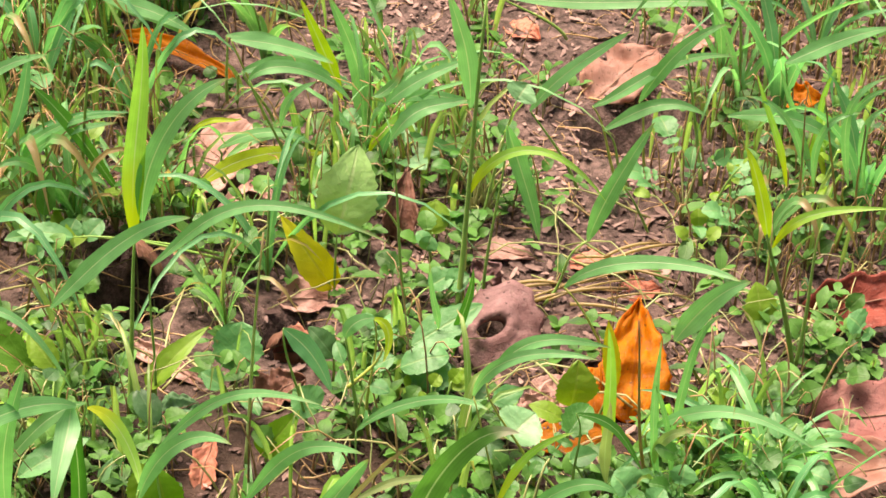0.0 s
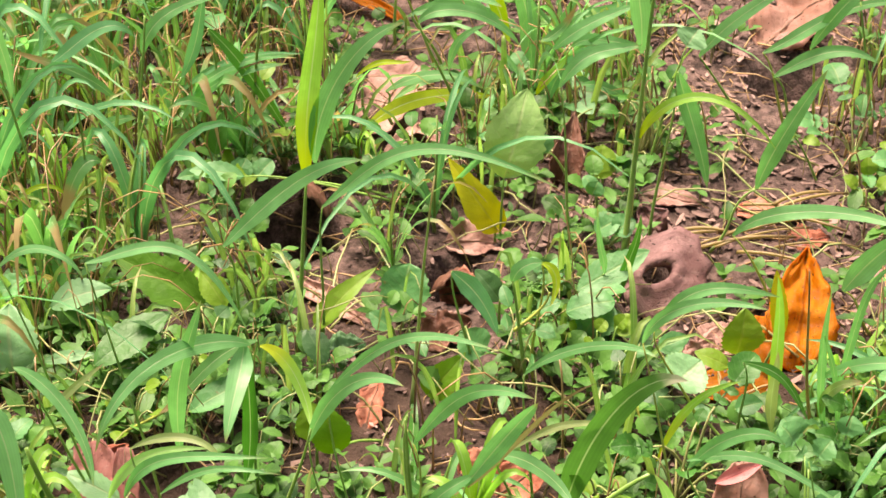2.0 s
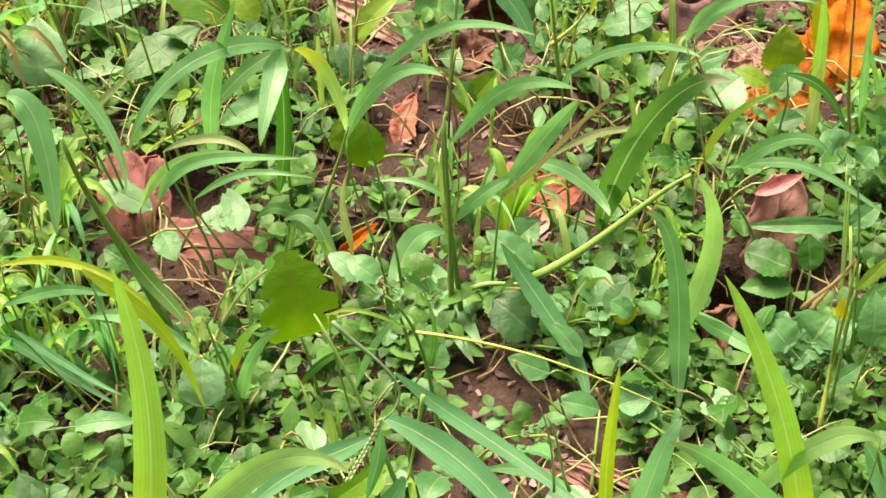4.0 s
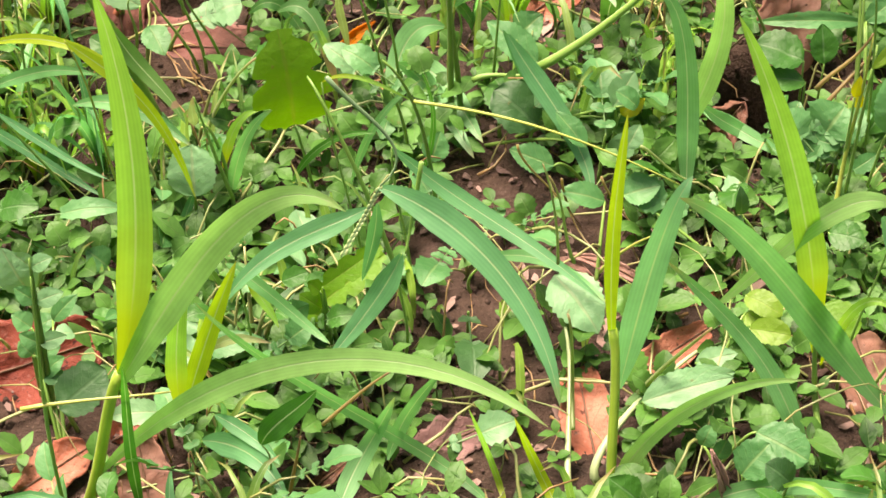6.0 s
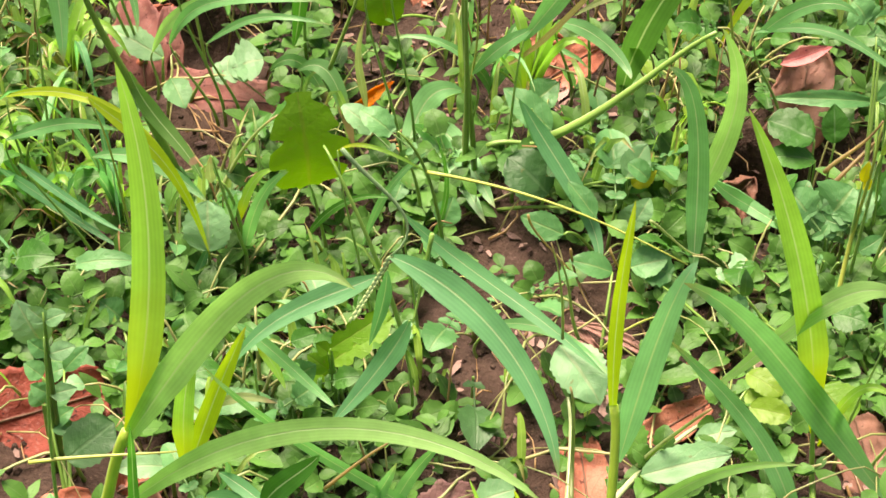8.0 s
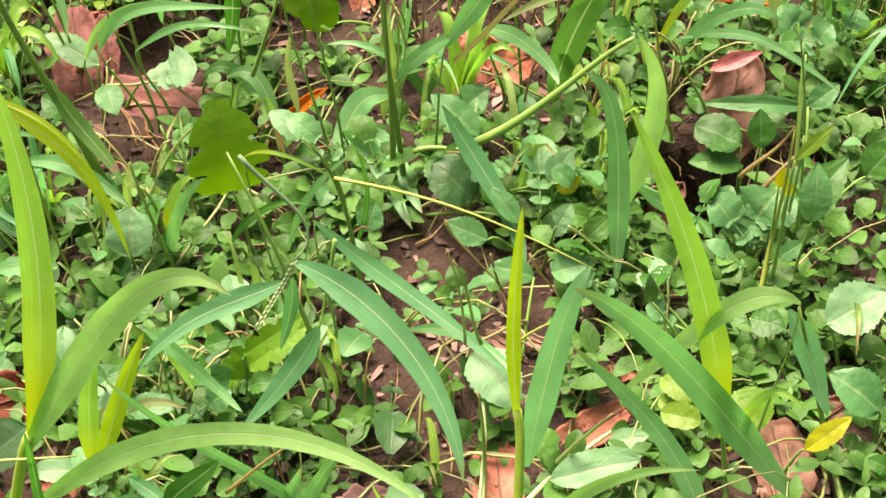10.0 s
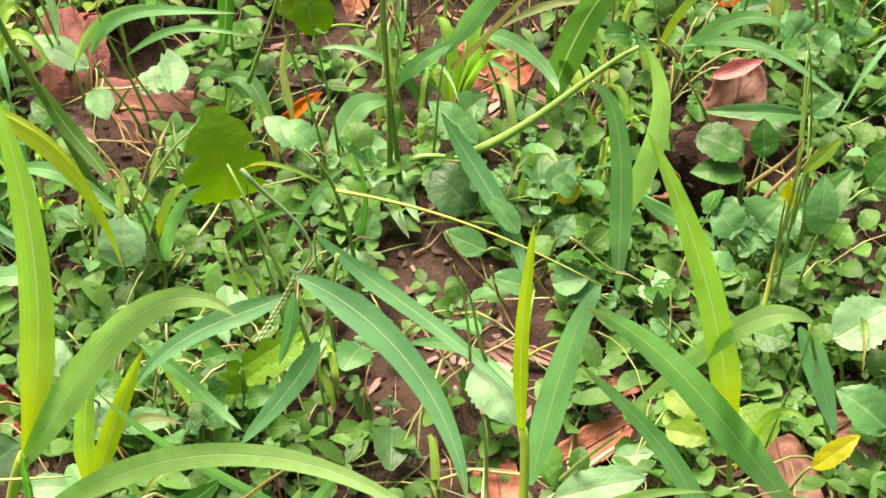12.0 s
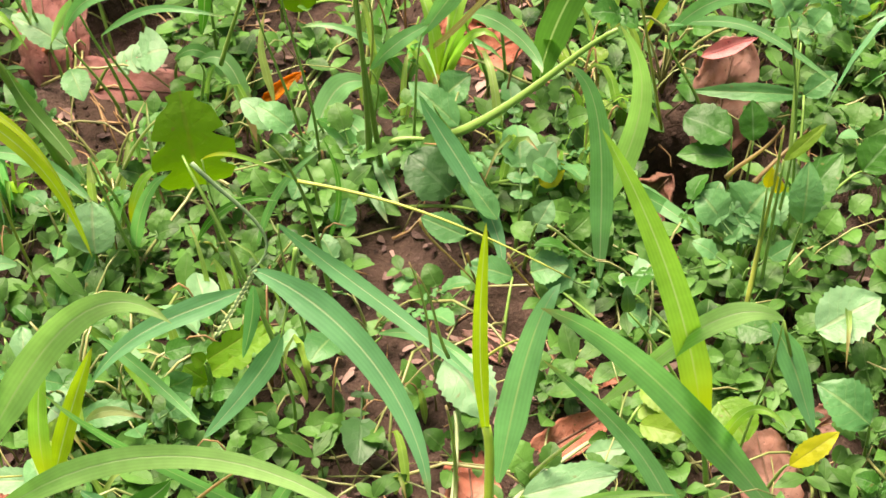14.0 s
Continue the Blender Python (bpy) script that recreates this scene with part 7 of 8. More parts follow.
p = plant("grass_plant", (0.035, 0.390, 0.000), "grass with two broad blades over bare soil", "grass")
blade(p, (0.037, 0.390, 0.046), (0.058, 0.388, 0.043), (0.075, 0.385, 0.034), (0.094, 0.380, 0.020), 0.0073, grass)
stalk(p, (0.036, 0.394, 0.000), (0.036, 0.393, 0.018), (0.037, 0.392, 0.033), (0.037, 0.390, 0.046), 0.0021, stem)
blade(p, (0.043, 0.390, 0.021), (0.066, 0.388, 0.027), (0.087, 0.385, 0.024), (0.105, 0.380, 0.015), 0.0061, grass_b)
stalk(p, (0.041, 0.394, 0.000), (0.042, 0.393, 0.010), (0.042, 0.392, 0.017), (0.043, 0.390, 0.021), 0.0021, stem)
blade(p, (0.030, 0.327, 0.009), (0.045, 0.350, 0.004), (0.056, 0.347, 0.009), (0.066, 0.354, 0.006), 0.0042, grass)

p = plant("grass_plant", (0.106, 0.319, 0.000), "bluish grass with drooping side blade", "grass")
blade(p, (0.108, 0.319, 0.011), (0.116, 0.317, 0.029), (0.127, 0.314, 0.043), (0.143, 0.309, 0.050), 0.0070, grass_b)


dead_leaf((-0.106, 0.049, 0.008), (-0.111, 0.080, 0.034), 0.0230, .15, dead_w, 0.7, "reddish-brown dead leaf lobe bent up and pierced by holes", "block", 0.07)
dead_leaf((-0.097, 0.056, 0.008), (-0.096, 0.074, 0.037), 0.0120, .3, dead_w, 0.8, "narrow reddish-brown dead leaf lobe with small holes", "block", 0.07)
dead_leaf((-0.121, 0.054, 0.008), (-0.048, 0.038, 0.014), 0.0240, .06, dead_w, 0.0, "large reddish-brown dead leaf lying folded on soil", "block", 0.06)
hollow_leaf((0.146, 0.177))
dead_leaf((0.199, 0.118, 0.008), (0.215, 0.172, 0.036), 0.0340, .3, dead_o, 0.75, "bright orange dead leaf leaning up with a pointed tip", "point", 0.2)
dead_leaf((0.152, 0.120, 0.008), (0.196, 0.106, 0.012), 0.0190, .2, dead_o, 0.2, "orange dead leaf lying under green blades", "block", 0.08)
dead_leaf((0.182, 0.112, 0.008), (0.187, 0.137, 0.032), 0.0150, .2, dead_o, 0.8, "torn orange lobe of a dead leaf standing up", "block", 0.1)
dead_leaf((0.050, 0.230, 0.008), (0.086, 0.225, 0.010), 0.0219, .3, dead_t, 0.3, "pale tan dead leaf curled like a small arch")
dead_leaf((-0.027, 0.209, 0.008), (0.018, 0.164, 0.010), 0.0116, .6, dead_t, 0.3, "rolled tan dead leaf lying like a twig")
dead_leaf((0.045, 0.196, 0.008), (0.076, 0.186, 0.011), 0.0213, .4, dead_r, 0.3, "brown crumpled dead leaf")
dead_leaf((0.033, 0.150, 0.008), (0.057, 0.157, 0.014), 0.0206, .4, dead_d, 0.2, "dark brown rotting leaf")
dead_leaf((0.017, 0.329, 0.008), (0.048, 0.373, 0.018), 0.0330, .2, dead_t, 0.25, "dry grey-brown dead leaf on bare soil", "block", 0.08)
dead_leaf((0.024, 0.307, 0.008), (0.056, 0.308, 0.012), 0.0174, .3, dead_t, 0.3, "pinkish-brown dead leaf with shadow beneath")
dead_leaf((0.112, 0.265, 0.008), (0.121, 0.286, 0.040), 0.0200, .7, dead_d, 0.8, "dark brown curled dead leaf standing up", "point", 0.16)
dead_leaf((0.237, 0.381, 0.008), (0.282, 0.410, 0.022), 0.0400, .2, dead_l, 0.2, "large pinkish-tan dead leaf on dry ground", "torn", 0.12)
dead_leaf((0.303, 0.182, 0.008), (0.360, 0.178, 0.024), 0.0320, .55, dead_s, 0.45, "dark reddish dead leaf with curled edge", "block", 0.13)
dead_leaf((0.279, 0.112, 0.012), (0.350, 0.088, 0.026), 0.0340, .25, dead_w, 0.35, "large red-brown veined dead leaf", "torn", 0.11)
dead_leaf((0.256, 0.066, 0.008), (0.330, 0.058, 0.028), 0.0260, .5, dead_l, 0.3, "tan dead leaf lifted from the soil", "torn", 0.12)
dead_leaf((0.212, 0.212, 0.008), (0.232, 0.207, 0.010), 0.0110, .3, dead_r, 0.3, "small pink-brown dead leaf")
dead_leaf((0.244, 0.403, 0.008), (0.257, 0.403, 0.012), 0.0128, .5, dead_o, 0.6, "small orange withered petal")
dead_leaf((0.339, 0.363, 0.008), (0.366, 0.361, 0.011), 0.0188, .5, dead_o, 0.6, "orange and brown withered leaf scrap")
dead_leaf((-0.024, 0.478, 0.008), (0.045, 0.421, 0.010), 0.0128, .5, dead_o, 0.3, "long orange dry strip of leaf")
dead_leaf((0.187, 0.148, 0.008), (0.157, 0.133, 0.011), 0.0181, .3, dead_t, 0.2, "pinkish dead leaf under weeds")
dead_leaf((0.055, 0.056, 0.008), (0.078, 0.062, 0.022), 0.0190, .15, dead_r, 0.5, "red-brown dead leaf among weeds", "block", 0.08)
tan = dead_leaf((0.150, 0.016, 0.008), (0.158, 0.036, 0.050), 0.0250, .12, dead_l, 0.5, "tan dead leaf with a rolled pink upper edge", "block", 0.12)
part("rolled_edge", *sheet(Vector((0.144, 0.026, 0.030)) - tan.location, Vector((0.166, 0.034, 0.032)) - tan.location, 0.0075, "lance", 0.8, 0.2, 0.2, 0.08, 0.9, nu=14), dead_k, tan, "faded pink rolled edge")
dead_leaf((0.119, -0.016, 0.008), (0.132, -0.011, 0.024), 0.0200, .5, dead_d, 0.7, "dark brown dead leaf at the edge of a hollow")
dead_leaf((0.203, 0.029, 0.008), (0.214, 0.021, 0.011), 0.0111, .4, dead_o, 0.4, "small orange fallen leaf")
dead_leaf((-0.089, -0.177, 0.008), (-0.092, -0.159, 0.025), 0.0190, .15, dead_l, 0.55, "pinkish dead leaf under green stems", "block", 0.07)
dead_leaf((-0.003, -0.158, 0.008), (0.019, -0.151, 0.013), 0.0165, .12, dead_p, 0.3, "dark purple-brown dead leaf with small holes", "block", 0.05)
dead_leaf((-0.160, -0.124, 0.008), (-0.108, -0.114, 0.018), 0.0320, .15, dead_s, 0.4, "large dark red dead leaf in shade", "block", 0.07)
dead_leaf((-0.135, -0.168, 0.008), (-0.109, -0.157, 0.018), 0.0170, .2, dead_r, 0.4, "brown dead leaf between weeds", "block", 0.08)
dead_leaf((-0.024, 0.038, 0.008), (-0.006, 0.045, 0.021), 0.0062, .6, dead_o, 0.6, "orange withered strip hanging on a stalk")
dead_leaf((0.005, 0.103, 0.008), (0.014, 0.122, 0.023), 0.0123, .4, dead_r, 0.4, "thin reddish dead leaf")
dead_leaf((-0.010, 0.150, 0.008), (0.008, 0.150, 0.012), 0.0153, .2, leaf_p, 0.2, "flat pale fallen leaf")
dead_leaf((0.084, -0.089, 0.008), (0.057, -0.079, 0.015), 0.0052, .5, dead_t, 0.2, "curled tan leaf scrap on bare soil")
dead_leaf((-0.032, 0.337, 0.008), (-0.014, 0.335, 0.012), 0.0089, .4, dead_p, 0.3, "dark red dead leaf under grass")
dead_leaf((-0.133, 0.422, 0.008), (-0.105, 0.420, 0.011), 0.0157, .3, dead_t, 0.3, "pinkish-brown dead leaf behind grass")
dead_leaf((-0.119, 0.066, 0.008), (-0.096, 0.079, 0.032), 0.0212, .4, dead_r, 0.6, "brown dead leaf standing among blades")
dead_leaf((0.160, 0.138, 0.008), (0.184, 0.145, 0.014), 0.0205, .3, dead_t, 0.2, "pale pinkish dead leaf beside an orange one")
dead_leaf((0.215, 0.210, 0.008), (0.237, 0.209, 0.012), 0.0136, .3, dead_r, 0.2, "flat pink-brown dead leaf")
dead_leaf((0.0570, -0.168, 0.008), (0.0540, -0.132, 0.017), 0.0185, .08, dead_r, 0.5, "bright red-brown wet dead leaf", "block", 0.05)
dead_leaf((0.074, -0.130, 0.008), (0.101, -0.119, 0.018), 0.0130, .15, dead_r, 0.5, "reddish dead leaf with a dark crack", "block", 0.06)
dead_leaf((0.155, -0.158, 0.008), (0.150, -0.128, 0.018), 0.0210, .12, dead_l, 0.2, "crumpled light tan dead leaf", "block", 0.1)
dead_leaf((0.170, -0.117, 0.008), (0.187, -0.109, 0.016), 0.0107, .3, dead_l, 0.3, "pale tan scrap of dead leaf")
dead_leaf((0.052, -0.074, 0.008), (0.068, -0.091, 0.011), 0.0064, .6, dead_t, 0.3, "curled brown leaf strip")
dead_leaf((0.094, -0.098, 0.008), (0.112, -0.097, 0.013), 0.0083, .4, dead_r, 0.3, "brown dead leaf under crossing blades")
dead_leaf((-0.102, -0.150, 0.008), (-0.085, -0.147, 0.014), 0.0148, .3, dead_r, 0.3, "brown-red dead leaf below a tall grass")
dead_leaf((0.154, 0.129, 0.008), (0.167, 0.139, 0.016), 0.0152, .3, dead_t, 0.3, "pinkish dead leaf beside an orange one")
dead_leaf((0.148, 0.252, 0.008), (0.180, 0.240, 0.011), 0.0140, .3, dead_t, 0.2, "tan dead leaf on litter")
dead_leaf((0.194, 0.238, 0.008), (0.230, 0.226, 0.011), 0.0127, .3, dead_r, 0.2, "purplish-brown dead leaf on litter")
dead_leaf((0.157, 0.223, 0.008), (0.147, 0.232, 0.023), 0.0165, .3, dead_p, 0.6, "grey-brown dead leaf standing up")
dead_leaf((0.281, 0.428, 0.008), (0.329, 0.433, 0.013), 0.0196, .3, dead_t, 0.2, "pinkish dead leaf far off on dry soil")
dead_leaf((0.205, 0.467, 0.008), (0.221, 0.447, 0.011), 0.0165, .3, dead_r, 0.3, "brown dead leaf on dry soil")
dead_leaf((0.044, 0.067, 0.008), (0.065, 0.071, 0.014), 0.0183, .3, dead_r, 0.4, "red-brown dead leaf behind grass")
dead_leaf((-0.043, -0.186, 0.008), (-0.036, -0.181, 0.027), 0.0057, .4, dead_t, 0.7, "dry curled tan leaf strip")
dead_leaf((0.097, -0.191, 0.008), (0.088, -0.191, 0.043), 0.0046, .4, dead_t, 1.0, "dry tan strip of leaf hanging on a stalk")
dead_leaf((-0.039, -0.168, 0.008), (-0.023, -0.162, 0.019), 0.0055, .5, dead_d, 0.5, "olive-brown withered leaf among stalks")


dead_leaf((-0.016, 0.275, 0.008), (-0.022, 0.236, 0.042), 0.0480, .95, dead_d, 0.0, "dark dead leaf arched over a hollow in the soil", "block", 0.08, True)
dead_leaf((0.044, 0.326, 0.008), (0.041, 0.294, 0.026), 0.0360, .9, dead_t, 0.0, "pinkish dead leaf arched over a dark gap", "block", 0.08, True)
dead_leaf((0.056, 0.208, 0.008), (0.052, 0.178, 0.030), 0.0300, .95, dead_d, 0.0, "dark rotten dead leaf arched over the soil", "block", 0.08, True)
for n in range(14):
    x, y, turn = 0.150 + 0.005 * n + random.uniform(-0.006, 0.006), 0.205 + random.uniform(-0.018, 0.022), random.uniform(-0.45, 0.25)
    a = Vector((x, y, 0.003 + 0.0008 * n))
    d = Vector((math.cos(turn), math.sin(turn), 0.04)) * random.uniform(0.025, 0.05)
    ob = part("dry_straw", *tube([q - a for q in through_points(a, a + d * 0.33 + Vector((0, 0.002, 0.001)), a + d * 0.66 + Vector((0, 0.001, 0.002)), a + d, 6)], random.uniform(0.0005, 0.0011), 0.7, 5), straw_b, None)
    ob.location = a
    tagged(ob, "pale dry straw lying on the soil by other straws", "straw", "straws beside the orange leaf")
p = plant("weed", (0.046, -0.188, 0), "long pale leafless weed stalk standing by a red leaf", "weed")
stalk(p, (0.046, -0.188, -0.003), (0.047, -0.168, 0.002), (0.050, -0.145, 0.008), (0.050, -0.128, 0.019), 0.0026, stem_w)
p = plant("weed", (0.055, -0.181, 0), "thick pale runner lying over low leaves", "weed")
stalk(p, (0.055, -0.181, 0.004), (0.057, -0.174, 0.012), (0.073, -0.154, 0.012), (0.097, -0.130, 0.006), 0.0032, stem_w)
p = plant("grass_plant", (0.127, -0.210, 0), "dry straw-coloured bent grass stalk", "grass")
stalk(p, (0.127, -0.210, 0.020), (0.148, -0.170, -0.021), (0.156, -0.165, -0.017), (0.171, -0.160, -0.029), 0.0026, straw_b)
# ---- low growth between them ----
BARE = []


def clear(x, y, r):
    """Leaves a patch of soil open."""
    BARE.append((x, y, r))


clear(0.045, -0.040, .028)
clear(0.063, -0.062, .02)
clear(0.131, -0.006, .03)
clear(-0.107, -0.080, .015)
clear(0.137, -0.010, .03)
clear(-0.083, 0.079, .03)
clear(0.125, -0.015, .02)
clear(0.211, 0.323, .06)
clear(0.226, 0.252, .04)
clear(0.235, 0.445, .06)
clear(0.139, 0.474, .05)
clear(0.083, 0.374, .04)
clear(0.248, 0.187, .03)
clear(0.259, 0.153, .03)
clear(-0.074, 0.243, .03)
clear(-0.013, 0.237, .03)
clear(0.054, 0.180, .03)
clear(0.036, 0.373, .04)
clear(0.168, 0.215, .05)
clear(-0.121, -0.132, .025)
clear(0.068, -0.044, .02)
clear(0.133, -0.013, .025)
clear(0.133, -0.012, .022)
clear(-0.026, 0.247, .022)
clear(0.053, 0.199, .015)
clear(0.037, 0.308, .022)
clear(-0.081, 0.077, .02)
clear(0.272, 0.346, .022)
clear(-0.105, -0.078, .02)
clear(-0.028, -0.185, .02)
clear(0.148, 0.173, .010)
clear(0.246, 0.349, .02)
clear(-0.093, 0.180, .025)
clear(-0.072, 0.170, .02)
clear(-0.154, 0.126, .025)
clear(-0.124, -0.123, .03)


def inside(x, y, keep=1.0):
    """Whether a place lies on the strip of ground that is looked at and is not kept open."""
    if keep == 1.0 and y < 0.1 and any(abs(x - a) < 0.010 and abs(y - b) < 0.009 for a, b in TALL):
        return False
    for a, b, r in FALLEN:
        if abs(x - a) < (r + 0.004) * keep and (-r - 0.022) * keep < y - b < r * keep:
            return False
    for a, b, r in BARE:
        if abs(x - a) < 0.7 * r * keep and (-0.6 * r - 0.01) * keep < y - b < 0.7 * r * keep:
            return False
    edge = 0.05 * noise.noise((x * 6, y * 6, 8.8))
    return -0.36 + edge < y < 0.77 + edge and -0.32 - 0.22 * max(y, 0) + edge < x < 0.32 + 0.30 * max(y, 0) + edge


def lush(x, y):
    """How thickly weeds grow: thick in front, thin on the dry ground at the back right."""
    d = 1.0 if y < 0.05 else max(0.22, 1 - (y - 0.05) * 1.7)
    if x > 0.12 and y > 0.08:
        d *= 0.55
    return d * (0.64 + 0.95 * noise.noise((x * 11, y * 11, 7.7)) + 0.35 * noise.noise((x * 34, y * 34, 1.7)))


def joined(name, pieces, material, label, category):
    verts, faces, uvs = [], [], []
    for v, f, w in pieces:
        n = len(verts)
        verts += v
        uvs += w
        faces += [tuple(i + n for i in q) for q in f]
    ob = part(name, verts, faces, uvs, material, None)
    return tagged(ob, label, category, kind="stuff")


def small_leaf(at, size, yaw, tilt, long=1.3, sharp=0.0):
    """A little oval leaf of twelve triangles."""
    d = Vector((math.cos(yaw), math.sin(yaw), math.tan(tilt)))
    d.normalize()
    s = d.cross(Vector((0, 0, 1))).normalized()
    up = s.cross(d)
    verts, uvs = [], []
    for u, h in ((0.0, 0.1), (0.22, 0.72 - 0.12 * sharp), (0.5, 1.0 - 0.1 * sharp), (0.82, 0.72 - 0.34 * sharp), (1.0, 0.14 - 0.11 * sharp)):
        c = at + d * size * long * u + up * size * 0.12 * math.sin(u * 3.1)
        for v in (-1, 0, 1):
            verts.append(c + s * size * 0.5 * h * v + up * abs(v) * size * 0.10 * h)
            uvs.append((u, v * 0.5 + 0.5))
    faces = [(3 * i + k, 3 * i + k + 1, 3 * i + k + 4, 3 * i + k + 3) for i in range(4) for k in range(2)]
    return verts, faces, uvs


SPREAD = random.Random(21)


def wild_weed(kind, count, size, material):
    """A low weed: leaves on bent stalks round one root."""
    ob = new("weed")
    rng = SPREAD
    for k in range(count):
        a = k * 2.4 + rng.uniform(-0.5, 0.5)
        reach, h = rng.uniform(0.006, 0.02), rng.uniform(0.008, 0.034)
        out = Vector((math.cos(a), math.sin(a), 0))
        b = out * reach + Vector((0, 0, h))
        n = size * rng.uniform(0.7, 1.25)
        t = b + out * n * rng.uniform(0.55, 1.0) + Vector((0, 0, n * rng.uniform(-0.25, 0.6)))
        if kind == "divided":
            t = b + out * n * 1.5 + Vector((0, 0, n * rng.uniform(-0.1, 0.9)))
            data = divided(b, t, n * rng.uniform(0.6, 0.85), rng.choice((0.0, 0.3, 0.6)), rng.uniform(0, 60), 3, rng.uniform(-0.4, 0.4))
        else:
            data = sheet(b, t, n * rng.uniform(0.5, 0.85), kind, rng.choice((0.0, 0.2, 0.5)), rng.uniform(0.05, 0.3), rng.uniform(0.0, 0.3), 0.06,
                         nu=10, nv=6, seed=rng.uniform(0, 60), spin=rng.uniform(-0.5, 0.5))
        part("leaf", *data, material, ob)
        part("stalk", *tube(through_points((0, 0, 0), out * reach * 0.2 + Vector((0, 0, h * 0.45)), out * reach * 0.6 + Vector((0, 0, h * 0.85)), b, 5), 0.0007, sides=4), cover_stalk, ob)
    return ob


def leafy_stem(height, size, material, nodes=5):
    """An upright weed: a bent stem with pairs of oval leaves at its joints."""
    ob = new("weed")
    rng = SPREAD
    lean = Vector((rng.uniform(-0.4, 0.4), rng.uniform(-0.3, 0.3), 0)) * height
    way = [Vector((0, 0, 0)), lean * 0.1 + Vector((0, 0, height * 0.35)), lean * 0.45 + Vector((0, 0, height * 0.7)), lean + Vector((0, 0, height))]
    pts = through_points(*way, 12)
    part("stem", *tube(pts, 0.0009, 0.6, 5), stem, ob)
    for k in range(nodes):
        at = pts[3 + round(9 * k / (nodes - 1))]
        a = k * 1.6 + rng.uniform(-0.4, 0.4)
        n = size * (1.15 - 0.5 * k / nodes) * rng.uniform(0.85, 1.15)
        for turn in (0.0, math.pi):
            out = Vector((math.cos(a + turn), math.sin(a + turn), rng.uniform(0.0, 0.7))).normalized()
            data = sheet(at + out * 0.002, at + out * n, n * rng.uniform(0.5, 0.7), "oval", rng.choice((0.0, 0.3)), 0.2, 0.2, 0.05, nu=9, nv=4, seed=rng.uniform(0, 60), spin=rng.uniform(-0.4, 0.4))
            part("leaf", *data, material, ob)
    return ob


def wild_grass(name, count, height, material, dry, spread=0.8, wide=1.0):
    """A small grass tuft of arching blades, some of them dry."""
    ob = new(name)
    rng = SPREAD
    for k in range(count):
        a = k * 2.4 + rng.uniform(-0.6, 0.6)
        h = height * rng.uniform(0.55, 1.1)
        out = Vector((math.cos(a), math.sin(a), 0)) * h * spread * rng.uniform(0.4, 1.3)
        drop = rng.uniform(0.35, 1.0)
        pts = through_points((0, 0, 0), out * 0.12 + Vector((0, 0, h * 0.5)), out * 0.5 + Vector((0, 0, h * 0.92)), out + Vector((0, 0, h * drop)), 10)
        width, withered = wide * rng.uniform(0.0035, 0.0075), rng.random() < dry * 0.35
        part("blade", *ribbon(pts, width * (0.5 if withered else 1.0), grass_shape, 0.3, rng.uniform(-0.8, 0.8), ripple=0.2, seed=k), straw_b if withered else material, ob)
    part("stalk", *tube(through_points((0, 0, 0), (0.001, 0, height * 0.3), (0.003, 0, height * 0.55), (0.006, 0.002, height * 0.8), 6), 0.0011, sides=5), stem_d, ob)
    return ob


def strew(made, spots, label, category, group):
    """Sets the plants of one pattern out over the spots."""
    for n, (x, y, turn, size) in enumerate(spots):
        m = Matrix.Translation((x, y, rise(x, y))) @ Matrix.Rotation(turn, 4, "Z") @ Matrix.Diagonal((size, size, size, 1))
        ob = made if n == 0 else copy_thing(made, m)
        ob.matrix_basis = m
        tagged(ob, label, category, group)


def free(x, y):
    """Whether tall grass here would not stand before a broad leaf."""
    return not any(abs(x - a) < 0.5 * w + 0.018 and -0.065 < y - b < 0.01 for a, b, w in SHOWN)


def spots(count, want, low, high):
    out = []
    while len(out) < count:
        x, y = SPREAD.uniform(-0.36, 0.45), SPREAD.uniform(-0.30, 0.62)
        if inside(x, y) and SPREAD.random() < want(x, y):
            out.append((x, y, SPREAD.uniform(0, 6.28), SPREAD.uniform(low, high)))
    return out


WEEDS = (
    ("oval", 6, 0.0115, leaf_b, "low weed with smooth bluish-green oval leaves"),
    ("round", 8, 0.009, leaf_b2, "creeping weed with small round green leaves"),
    ("divided", 7, 0.014, leaf_b, "rosette weed with feathery divided bluish-green leaves"),
    ("lance", 6, 0.013, leaf_y, "young weed with narrow yellow-green leaves"),
    ("oval", 5, 0.014, leaf_p, "weed with broad pale dusty leaves"),
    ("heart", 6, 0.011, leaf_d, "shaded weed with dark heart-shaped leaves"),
    ("divided", 6, 0.011, leaf_b2, "seedling weed with small divided deep green leaves"),
    ("round", 7, 0.0075, leaf_y, "tiny weed with bright rounded leaves"),
)
COUNTS = {"weed_leaf_bright": 16, "weed_leaf_pale": 14, "weed_leaf_shade_dark": 40}
for kind, count, size, material, label in WEEDS:
    strew(wild_weed(kind, count, size, material), spots(COUNTS.get(material.name, 42), lush, 0.65, 1.4), label, "weed", label.split(" with ")[0] + "s")


STEMS = (
    (0.042, 0.011, leaf_b, "upright weed with paired bluish oval leaves on a thin stem"),
    (0.032, 0.009, leaf_b2, "short leafy weed with deep green paired leaves"),
    (0.050, 0.010, leaf_y, "slender weed with bright green paired leaves"),
)
for height, size, material, label in STEMS:
    strew(leafy_stem(height, size, material), spots(15, lambda x, y: lush(x, y) if free(x, y) else 0.0, 0.7, 1.3), label, "weed", label.split(" with ")[0] + "s")


